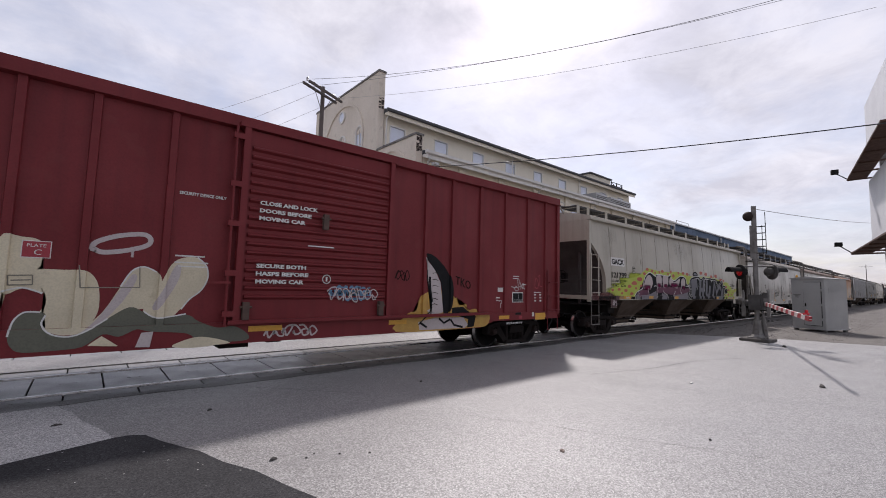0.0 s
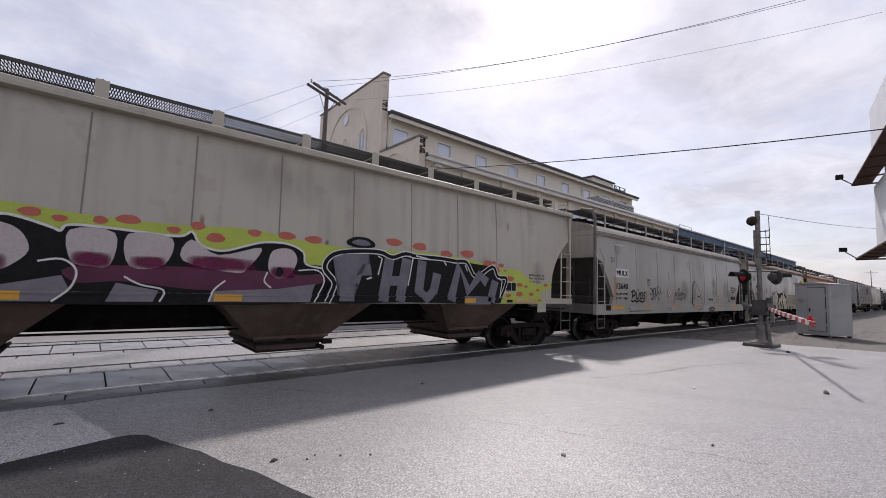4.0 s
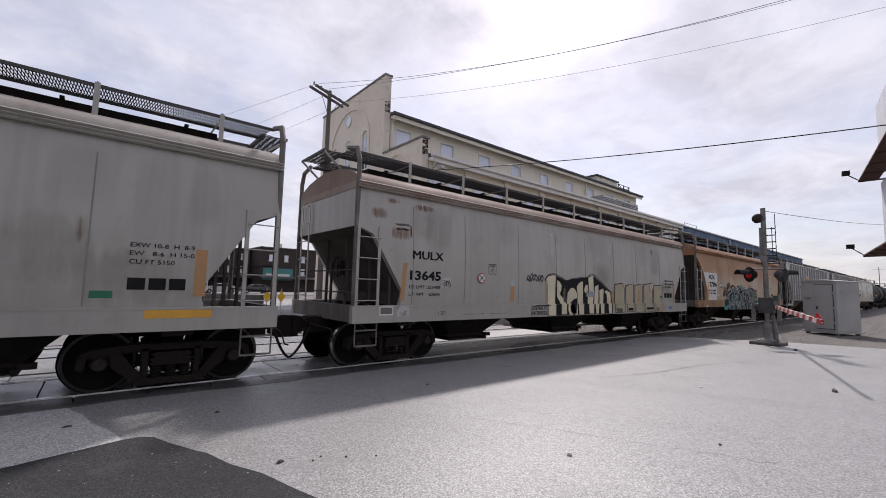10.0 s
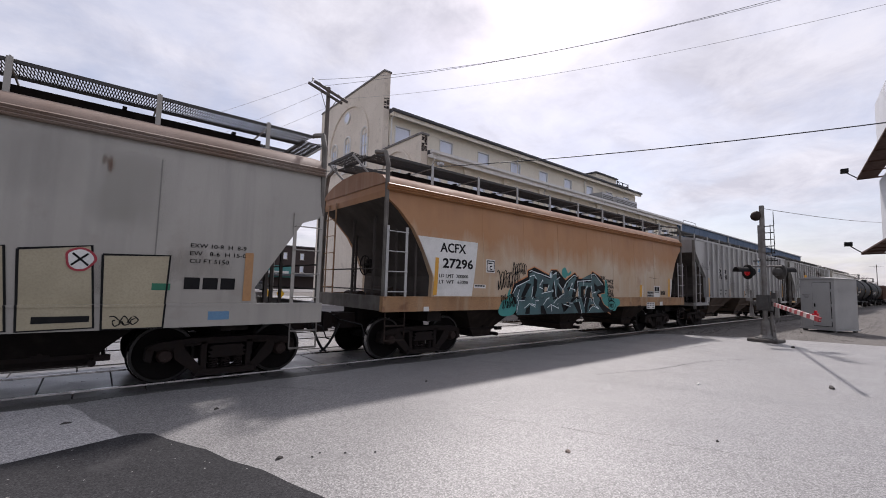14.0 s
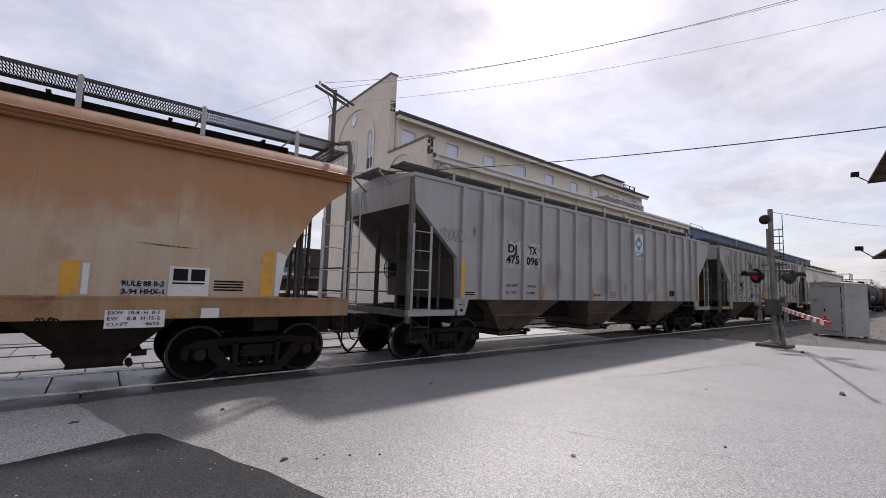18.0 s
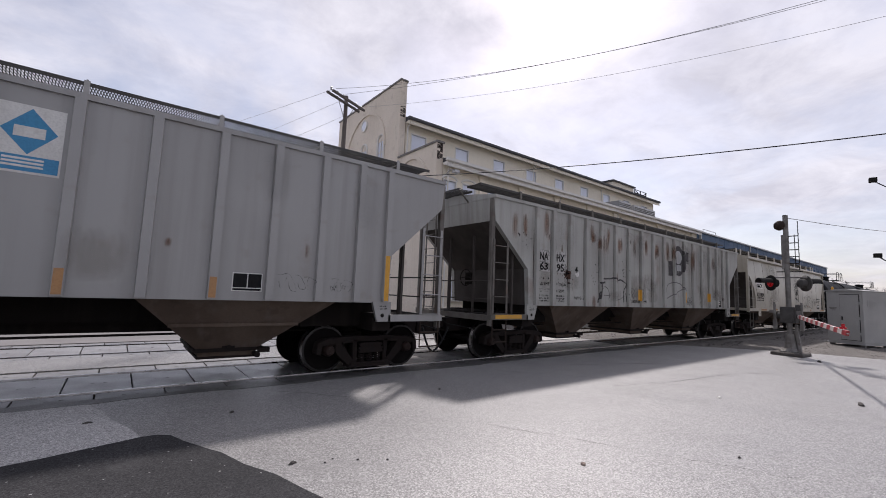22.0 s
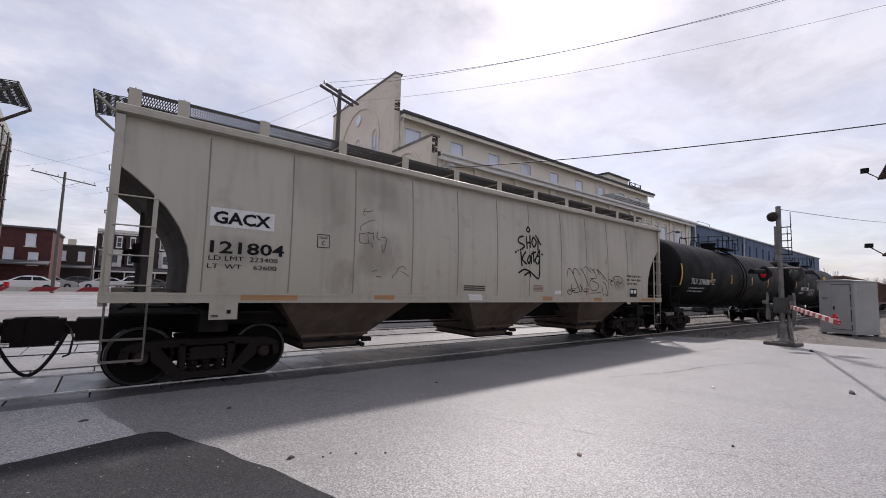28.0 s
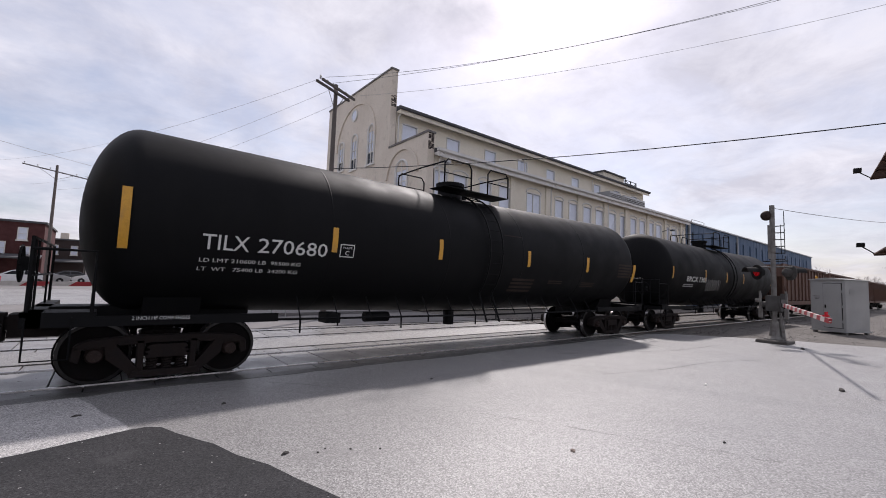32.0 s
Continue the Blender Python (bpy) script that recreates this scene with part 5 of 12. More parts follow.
def boxcar():
    L = 15.7
    car = railcar("boxcar", "oxide red steel boxcar with a ribbed sliding door and painted graffiti", "boxcar", -74.3)
    red = M["box_red"]
    bm = bmesh.new()
    box(bm, 0.05, L - 0.05, NEAR + 0.06, 1.54, 0.98, 4.36)
    part("body", bm, red, car)
    bm = bmesh.new()
    prism(bm, [(-1.62, 4.24), (-1.62, 4.42), (-1.5, 4.46), (0, 4.62), (1.5, 4.46), (1.62, 4.42), (1.62, 4.24)], 0.0, L, "x")
    part("roof", bm, red, car)
    bm = bmesh.new()
    prism(bm, [(0.0, 1.0), (0.0, 0.80), (2.9, 0.80), (3.4, 0.66), (12.3, 0.66), (12.8, 0.80), (L, 0.80), (L, 1.0)], NEAR + 0.0, NEAR + 0.1)
    part("side_sill", bm, red, car)
    ribs(car, BOX_RIBS, 0.98, 4.26, red, 0.09, 0.05, NEAR + 0.06)
    for x in (0.05, L - 0.05):
        bm = bmesh.new()
        box(bm, x - 0.06, x + 0.06, NEAR, NEAR + 0.14, 0.8, 4.36)
        part("corner_post", bm, red, car)
    # sliding door with pressed ribs
    bm = bmesh.new()
    box(bm, 6.62, 9.50, NEAR - 0.055, NEAR + 0.05, 1.02, 4.20)
    door = part("sliding_door", bm, red, car, "ribbed red steel sliding door")
    bm = bmesh.new()
    prism(bm, [(NEAR - 0.055, -0.05), (NEAR - 0.105, -0.015), (NEAR - 0.105, 0.012), (NEAR - 0.055, 0.03)], 6.72, 9.42, "x")
    rib0 = part("door_rib", bm, red, door)
    rib0.location = (0, 0, 1.42)
    for i in range(1, 18):
        again(rib0, 0, 0, 1.42 + i * 0.146)
    for x in (6.62, 9.50):
        bm = bmesh.new()
        box(bm, x - 0.05, x + 0.05, NEAR - 0.12, NEAR, 0.98, 4.26)
        part("door_post", bm, red, car)
    bm = bmesh.new()
    bar(bm, (6.46, NEAR - 0.10, 0.95), (6.46, NEAR - 0.10, 4.24), 0.022, 8)
    for z in (1.1, 1.75, 2.55, 3.2, 4.0):
        box(bm, 6.41, 6.60, NEAR - 0.125, NEAR - 0.05, z, z + 0.09)
    box(bm, 6.2, 6.50, NEAR - 0.14, NEAR - 0.10, 1.62, 1.66)
    part("lock_rod", bm, red, car, "upright lock rod beside the door")
    bm = bmesh.new()
    prism(bm, [(NEAR + 0.06, 4.20), (NEAR - 0.045, 4.22), (NEAR - 0.045, 4.245), (NEAR + 0.06, 4.26)], 0.0, L, "x")
    part("top_chord", bm, red, car)
    for z, h in ((4.22, 0.07), (0.98, 0.06)):
        bm = bmesh.new()
        box(bm, 6.5, 12.6 if z < 2 else 9.6, NEAR - 0.13, NEAR - 0.02, z, z + h)
        part("door_track", bm, red, car)
    for x, z in ((8.05, 2.65), (6.75, 1.05), (9.3, 1.05)):
        bm = bmesh.new()
        box(bm, x - 0.05, x + 0.05, NEAR - 0.17, NEAR - 0.09, z, z + 0.28)
        bar(bm, (x - 0.09, NEAR - 0.15, z + 0.2), (x + 0.09, NEAR - 0.15, z + 0.2), 0.02, 6)
        part("door_latch", bm, M["rail_rust"], door)
    for s, x in ((1, 0.1), (-1, L - 0.1)):
        a, b = sorted((x, x + s * 0.5))
        ladder(car, "ladder", a, b, NEAR - 0.02, 0.9, 2.2, 0.4, red)
        bm = bmesh.new()
        pipe(bm, [(a, NEAR, 0.85), (a, NEAR, 0.48), (b, NEAR, 0.48), (b, NEAR, 0.85)], 0.014, 5)
        part("step", bm, red, car)
    bm = bmesh.new()
    box(bm, 0.2, L - 0.2, -0.3, 0.3, 0.72, 1.0)
    box(bm, 6.5, 6.95, -1.3, -0.6, 0.55, 0.98)
    box(bm, 7.25, 7.5, -1.3, -0.5, 0.60, 0.98)
    bar(bm, (5.0, -0.9, 0.72), (6.2, -0.9, 0.72), 0.16, 12)
    part("underframe", bm, M["under"], car)
    for x in (1.45, L - 1.45):
        truck(car, x)
    coupler(car, 0, -1)
    coupler(car, L, 1)
    w = M["white_mark"]
    y = NEAR - 0.105
    rows = (("CLOSE AND LOCK", 2.96, 1.02), ("DOORS BEFORE", 2.83, 0.90), ("MOVING CAR", 2.70, 0.80), ("SECURE BOTH", 1.90, 0.85), ("HASPS BEFORE", 1.77, 0.90), ("MOVING CAR", 1.64, 0.82))
    for txt, z, wd in rows:
        letters("lettering", txt, 6.88, z, 0.062, car, w, y, wd, bold=0.004)
    letters("lettering", "SECURITY DEVICE ONLY", 5.74, 2.98, 0.045, car, w, NEAR + 0.055, 0.66, bold=0.002)
    plate(car, "plate_sign", 4.10, 4.38, 1.90, 2.12, w, NEAR + 0.06, 0.006)
    plate(car, "plate_sign", 4.11, 4.37, 1.91, 2.11, M["sign_red"], NEAR + 0.06, 0.009)
    letters("lettering", "PLATE", 4.15, 2.04, 0.04, car, w, NEAR + 0.048, 0.18)
    letters("lettering", "C", 4.22, 1.94, 0.07, car, w, NEAR + 0.048, 0.07)
    for x, z, ww in ((7.75, 2.32, 0.5), (5.75, 2.02, 0.4), (5.75, 1.92, 0.45), (5.80, 1.86, 0.4), (14.0, 1.75, 0.3)):
        plate(car, "data_bar", x, x + ww, z, z + 0.022, w, NEAR + 0.055 if not 6.6 < x < 9.5 else NEAR - 0.10)
    lathe_ring = bmesh.new()
    pipe(lathe_ring, [(8.13 + 0.078 * math.cos(math.tau * q / 18), NEAR - 0.105, 1.74 + 0.078 * math.sin(math.tau * q / 18)) for q in range(19)], 0.009, 5)
    part("ring_mark", lathe_ring, w, car)
    plate(car, "ring_mark", 8.115, 8.145, 1.70, 1.78, w, NEAR - 0.105)
    plate(car, "label_plate", 13.0, 13.2, 1.55, 1.66, w, NEAR + 0.06)
    for x, ww in ((6.85, 0.55), (9.6, 0.45), (13.0, 0.4), (14.6, 0.4)):
        plate(car, "reflector", x, x + ww, 0.84, 0.93, M["yellow"], NEAR, 0.005)
    return car, L


def tank_sag(x):
    """How far the tank's axis dips towards the middle of the car."""
    return 0.11 * (1 - abs(2 * x / 16.6 - 1))


def tank_car(name, label, u, detail=True):
    L = 16.6
    car = railcar(name, label, "tank car", u)
    R, zc = 1.55, 2.60
    bm = bmesh.new()
    dome = [(max(0.02, R * math.sin(math.pi / 2 * q / 14)), 0.41 + 0.74 * (1 - math.cos(math.pi / 2 * q / 14))) for q in range(15)]
    prof = dome + [(R, L / 2)] + [(r, L - a) for r, a in dome[::-1]]
    lathe(bm, prof, (0, 0, zc), 72, "x")
    for v in bm.verts:
        v.co.z -= tank_sag(v.co.x)
    tank = part("tank", bm, M["black_paint"], car, "black tank shell with a slight sag", smooth=True)
    for x in (4.1, 7.0, 9.6, 12.5):
        bm = bmesh.new()
        lathe(bm, [(R, x - 0.02), (R + 0.003, x - 0.015), (R + 0.003, x + 0.015), (R, x + 0.02)], (0, 0, zc - tank_sag(x)), 56, "x")
        part("weld_band", bm, M["black_paint"], tank, smooth=True)
    iron = M["black_paint"]
    # top platform with rails and the manway
    xc = L / 2
    zc -= 0.10
    bm = bmesh.new()
    lathe(bm, [(0.34, zc + R - 0.1), (0.34, zc + R + 0.30), (0.40, zc + R + 0.30), (0.40, zc + R + 0.40), (0.05, zc + R + 0.44)], (xc - 0.1, 0, 0), 20, "z")
    bar(bm, (xc + 0.5, 0.1, zc + R - 0.1), (xc + 0.5, 0.1, zc + R + 0.32), 0.1, 10)
    part("manway", bm, iron, car)
    bm = bmesh.new()
    zp = zc + R + 0.05
    box(bm, xc - 1.15, xc + 1.15, -1.05, -0.45, zp - 0.02, zp)
    box(bm, xc - 1.15, xc + 1.15, 0.45, 1.05, zp - 0.02, zp)
    part("platform", bm, iron, car)
    for y in (-1.05, 1.05):
        for a, b in ((xc - 1.15, xc - 0.25), (xc + 0.35, xc + 1.15)):
            bm = bmesh.new()
            pipe(bm, [(a, y, zp), (a, y, zp + 0.55), (a + 0.1, y, zp + 0.68), (b - 0.1, y, zp + 0.68), (b, y, zp + 0.55), (b, y, zp)], 0.022, 6)
            bar(bm, (a, y, zp + 0.32), (b, y, zp + 0.32), 0.014, 5)
            part("handrail", bm, iron, car)
    for x in (xc - 1.15, xc + 1.15):
        bm = bmesh.new()
        pipe(bm, [(x, -1.05, zp + 0.6), (x, 0, zp + 0.62), (x, 1.05, zp + 0.6)], 0.02, 6)
        part("handrail", bm, iron, car)
    # side ladder that follows the shell
    bm = bmesh.new()
    arc = [(zc + (R + 0.08) * math.sin(w), -(R + 0.08) * math.cos(w)) for w in [radians(a) for a in range(-40, 71, 10)]]
    for x in (xc - 0.05, xc + 0.4):
        pipe(bm, [(x, -1.56, 0.75)] + [(x, y, z) for z, y in arc], 0.025, 5)
    for z, y in arc[1:]:
        bar(bm, (xc - 0.05, y, z), (xc + 0.4, y, z), 0.013, 5)
    for z in (0.8, 1.1):
        bar(bm, (xc - 0.05, -1.5, z), (xc + 0.4, -1.5, z), 0.013, 5)
    part("ladder", bm, iron, car)
    # stub sills, saddles, end railings
    for s, x in ((1, 0.0), (-1, L)):
        bm = bmesh.new()
        a, b = sorted((x, x + s * 3.0))
        box(bm, a, b, -0.3, 0.3, 0.80, 1.12)
        a, b = sorted((x, x + s * 0.2))
        box(bm, a, b, -1.5, 1.5, 0.92, 1.12)
        a, b = sorted((x, x + s * 0.75))
        box(bm, a, b, -1.5, -0.9, 1.06, 1.12)
        part("end_sill", bm, iron, car)
        bm = bmesh.new()
        a, b = sorted((x + s * 1.3, x + s * 2.1))
        prism(bm, [(-0.72, 0.9), (-0.92, 1.30), (-0.5, 1.08), (0.5, 1.08), (0.92, 1.30), (0.72, 0.9)], a, b, "x")
        part("saddle", bm, iron, car)
        bm = bmesh.new()
        a, b = sorted((x + s * 0.05, x + s * 3.2))
        box(bm, a, b, -1.5, -1.42, 0.92, 1.06)
        part("side_sill", bm, iron, car)
        bm = bmesh.new()
        pipe(bm, [(x + s * 0.05, -1.45, 1.1), (x + s * 0.05, -1.45, 2.1), (x + s * 0.05, -0.6, 2.1), (x + s * 0.05, 0.6, 2.1), (x + s * 0.05, 1.45, 2.1), (x + s * 0.05, 1.45, 1.1)], 0.022, 6)
        pipe(bm, [(x + s * 0.05, -1.45, 1.95), (x + s * 0.7, -1.5, 1.95), (x + s * 0.7, -1.5, 1.1)], 0.022, 6)
        part("end_rail", bm, iron, car)
        bm = bmesh.new()
        for y in (-1.1, -0.75, 0.75):
            bar(bm, (x + s * 0.05, y, 1.1), (x + s * 0.05, y, 2.1), 0.016, 5)
        bar(bm, (x + s * 0.05, -1.45, 1.6), (x + s * 0.05, 1.45, 1.6), 0.016, 5)
        part("rail_post", bm, iron, car)
        a, b = sorted((x + s * 0.05, x + s * 0.5))
        bm = bmesh.new()
        pipe(bm, [(a, -1.5, 1.05), (a, -1.5, 0.5), (b, -1.5, 0.5), (b, -1.5, 1.05)], 0.014, 5)
        part("step", bm, iron, car)
    bm = bmesh.new()
    pipe(bm, [(3.2, -1.45, 0.95), (xc, -1.5, 0.93), (L - 3.2, -1.45, 0.95)], 0.022, 5)
    for k in range(14):
        x = 3.6 + k * (L - 7.2) / 13
        bar(bm, (x, -1.47, 0.95), (x, -1.2, 1.35), 0.014, 5)
        bar(bm, (x, -1.47, 0.70 + 0.1 * (k % 3)), (x, -1.47, 0.95), 0.018, 5)
    box(bm, 4.3, 4.6, -1.0, -0.6, 0.80, 1.0)
    bar(bm, (5.3, -0.7, 0.88), (5.9, -0.7, 0.88), 0.11, 10)
    bar(bm, (xc, 0, 0.55), (xc, 0, 1.0), 0.15, 10)
    part("brake_rigging", bm, iron, car)
    bm = bmesh.new()
    box(bm, -0.12, 0.04, -1.0, -0.8, 1.65, 1.85)
    bar(bm, (-0.1, -0.9, 1.49), (-0.1, -0.9, 2.01), 0.012, 5)
    bar(bm, (-0.1, -1.16, 1.75), (-0.1, -0.64, 1.75), 0.012, 5)
    pipe(bm, [(-0.10, -0.9 + 0.25 * math.cos(math.tau * q / 18), 1.75 + 0.25 * math.sin(math.tau * q / 18)) for q in range(19)], 0.014, 5)
    part("brake_wheel", bm, iron, car)
    for x in (1.66, L - 1.66):
        truck(car, x)
    coupler(car, 0, -1)
    coupler(car, L, 1)
    return car, tank, R, zc + 0.10


def open_hopper(name, label, u, L, paint):
    """A ribbed open-top coal hopper or gondola."""
    car = railcar(name, label, "open hopper car", u)
    bm = bmesh.new()
    prism(bm, [(0.1, 3.7), (0.1, 2.9), (1.5, 1.3), (L - 1.5, 1.3), (L - 0.1, 2.9), (L - 0.1, 3.7)], -1.5, 1.5)
    part("body", bm, paint, car)
    bm = bmesh.new()
    for y in (-1.6, 1.48):
        box(bm, 0.05, L - 0.05, y, y + 0.12, 3.62, 3.76)
        box(bm, 0.0, L, y, y + 0.12, 1.0, 1.25)
    part("side_rail", bm, paint, car)
    bm = bmesh.new()
    box(bm, -0.06, 0.06, -1.58, -1.5, 1.0, 3.66)
    first = part("side_rib", bm, paint, car)
    n = 13
    first.location = (0.15, 0, 0)
    for i in range(1, n + 1):
        again(first, 0.15 + (L - 0.3) * i / n)
    bays(car, [(c - 1.6, c + 1.6, c - 0.6, c + 0.6) for c in (0.28 * L, 0.5 * L, 0.72 * L)], 1.31, 0.55, 0.42, M["under"], 1.4)
    bm = bmesh.new()
    box(bm, 0.0, L, -0.3, 0.3, 0.8, 1.1)
    part("center_sill", bm, M["under"], car)
    for x in (1.6, L - 1.6):
        truck(car, x)
    coupler(car, 0, -1)
    coupler(car, L, 1)
    return car


BOXCAR, BOX_L = boxcar()
G799 = hopper("hopper_car", "tan grey covered hopper car with bright graffiti along its foot", -56.85, 16.85, "ellipse", M["grey_tan"], M["grey_tan"], (1.32, 1.47), M["bay_tan"], axles=(1.58, 1.50))
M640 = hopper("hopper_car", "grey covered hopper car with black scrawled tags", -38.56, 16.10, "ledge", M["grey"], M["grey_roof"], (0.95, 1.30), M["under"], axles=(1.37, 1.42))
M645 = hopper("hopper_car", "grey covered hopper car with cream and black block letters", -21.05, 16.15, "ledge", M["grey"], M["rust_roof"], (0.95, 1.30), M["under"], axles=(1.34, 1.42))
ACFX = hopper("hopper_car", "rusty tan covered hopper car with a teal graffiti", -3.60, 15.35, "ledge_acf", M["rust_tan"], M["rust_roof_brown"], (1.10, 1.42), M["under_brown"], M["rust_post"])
DJTX = hopper("hopper_car", "cool grey ribbed covered hopper car with a blue diamond sign", 13.15, 16.95, "rib", M["grey_cool"], M["grey_cool"], (1.02, 1.42), M["bay_tan"], board=4.55)
NAHX = hopper("hopper_car", "worn pale grey ribbed covered hopper car with rust spots", 31.60, 16.95, "rib", M["grey_worn"], M["grey_worn"], (1.02, 1.42), M["bay_tan"], M["post_worn"], 4.58)
G804 = hopper("hopper_car", "tan grey covered hopper car with a black scrawled tag", 50.0, 16.60, "ellipse", M["grey_tan"], M["grey_tan"], (1.32, 1.47), M["bay_tan"])
TILX, TILX_TANK, TANK_R, TANK_Z = tank_car("tank_car", "black tank car with white lettering and yellow strips", 67.7)
BRCX, BRCX_TANK, _, _ = tank_car("tank_car", "dull black tank car with worn white lettering", 85.6)
for u, length in ((103.6, 14.2), (119.2, 14.2), (134.8, 14.2), (150.4, 14.2)):
    open_hopper("open_hopper_car", "rust brown ribbed open-top hopper car", u, length, M["brown_rib"])


# ---- buildings, poles and crossing gear ----
def wall_cells(bm, spans, holes, put):
    """A wall with openings: spans (a0, a1, z0, z1); holes the same; put(a0, a1, z0, z1) adds one block."""
    a0, a1, z0, z1 = spans
    xs = sorted({a0, a1, *[h[0] for h in holes], *[h[1] for h in holes]})
    zs = sorted({z0, z1, *[h[2] for h in holes], *[h[3] for h in holes]})
    for za, zb in zip(zs, zs[1:]):
        start = None
        for xa, xb in zip(xs, xs[1:]):
            cx, cz = (xa + xb) / 2, (za + zb) / 2
            solid = not any(h[0] < cx < h[1] and h[2] < cz < h[3] for h in holes)
            if solid and start is None:
                start = xa
            if start is not None and (not solid or xb == xs[-1]):
                put(start, xb if solid else xa, za, zb)
                start = None


def ring_y(bm, x0, x1, z0, z1, w, y0, y1):
    """A rectangular frame in one piece, open in the middle."""
    loops = [[bm.verts.new((x, y, z)) for x, z in ((a, c), (b, c), (b, d), (a, d))] for y in (y0, y1) for a, b, c, d in ((x0, x1, z0, z1), (x0 + w, x1 - w, z0 + w, z1 - w))]
    fo, fi, bo, bi = loops
    for p, q in ((fo, fi), (fi, bi), (bi, bo), (bo, fo)):
        for i in range(4):
            bm.faces.new((p[i], p[(i + 1) % 4], q[(i + 1) % 4], q[i]))


def window_y(parent, x0, x1, z0, z1, y, frame_mat, pane_mat, bars=(1, 1), arched=False, sill=True, w=0.07):
    """A window in a wall that faces the road (-y): frame proud of the wall, panes set back."""
    bm = bmesh.new()
    ring_y(bm, x0, x1, z0, z1, w, y - 0.05, y + 0.12)
    win = part("window", bm, frame_mat, parent)
    for i in range(1, bars[0] + 1):
        x = x0 + (x1 - x0) * i / (bars[0] + 1)
        bm = bmesh.new()
        box(bm, x - w / 4, x + w / 4, y, y + 0.08, z0 + w, z1 - w)
        part("glazing_bar", bm, frame_mat, win)
    for i in range(1, bars[1] + 1):
        z = z0 + (z1 - z0) * i / (bars[1] + 1)
        bm = bmesh.new()
        box(bm, x0 + w, x1 - w, y + 0.002, y + 0.082, z - w / 4, z + w / 4)
        part("glazing_bar", bm, frame_mat, win)
    if sill:
        bm = bmesh.new()
        box(bm, x0 - 0.08, x1 + 0.08, y - 0.10, y + 0.05, z0 - 0.09, z0 - 0.003)
        part("sill", bm, frame_mat, win)
    if arched:
        c, half = (x0 + x1) / 2, (x1 - x0) / 2
        bm = bmesh.new()
        pipe(bm, [(c + (half + 0.05) * math.cos(a), y - 0.02, z1 - 0.02 + half * 0.45 * math.sin(a)) for a in [math.pi * q / 8 for q in range(9)]], 0.07, 5)
        prism(bm, [(c + half * math.cos(a), z1 - 0.02 + half * 0.42 * math.sin(a)) for a in [math.pi * q / 8 for q in range(9)]], y - 0.01, y + 0.05)
        part("arch", bm, frame_mat, win)
    bm = bmesh.new()
    box(bm, x0 + w, x1 - w, y + 0.085, y + 0.11, z0 + w, z1 - w)
    part("pane", bm, pane_mat, win)
    return win


def window_x(parent, y0, y1, z0, z1, x, frame_mat, pane_mat, pane_low=None):
    """A round-headed window in a wall that faces -x."""
    c, half = (y0 + y1) / 2, (y1 - y0) / 2
    arc = [(c + half * math.cos(a), z1 - half + half * math.sin(a)) for a in [math.pi * q / 10 for q in range(11)]]
    bm = bmesh.new()
    pipe(bm, [(x - 0.02, y1, z0)] + [(x - 0.02, y, z) for y, z in arc] + [(x - 0.02, y0, z0)], 0.09, 5)
    win = part("window", bm, frame_mat, parent)
    bm = bmesh.new()
    box(bm, x - 0.12, x + 0.05, y0 - 0.15, y1 + 0.15, z0 - 0.14, z0)
    part("sill", bm, frame_mat, win)
    bm = bmesh.new()
    box(bm, x - 0.02, x + 0.05, c - 0.03, c + 0.03, z0, z1)
    part("glazing_bar", bm, frame_mat, win)
    for f in (0.3, 0.55):
        bm = bmesh.new()
        box(bm, x - 0.015, x + 0.05, y0, y1, z0 + (z1 - z0) * f - 0.03, z0 + (z1 - z0) * f + 0.03)
        part("glazing_bar", bm, frame_mat, win)
    bm = bmesh.new()
    prism(bm, arc + [(y0, z0 + (z1 - z0) * 0.3), (y1, z0 + (z1 - z0) * 0.3)], x + 0.055, x + 0.075, "x")
    part("pane", bm, pane_mat, win)
    bm = bmesh.new()
    box(bm, x + 0.055, x + 0.075, y0, y1, z0, z0 + (z1 - z0) * 0.3)
    part("pane", bm, pane_low or pane_mat, win)


def arch_trim(parent, yc, zc, r, x, material, width=0.22, squash=1.0):
    bm = bmesh.new()
    inner = [(yc + r * math.cos(a), zc + r * squash * math.sin(a)) for a in [math.pi * q / 20 for q in range(21)]]
    outer = [(yc + (r + width) * math.cos(a), zc + (r * squash + width) * math.sin(a)) for a in [math.pi * q / 20 for q in range(21)]]
    prism(bm, inner + outer[::-1], x - 0.10, x + 0.02, "x")
    part("arch", bm, material, parent)


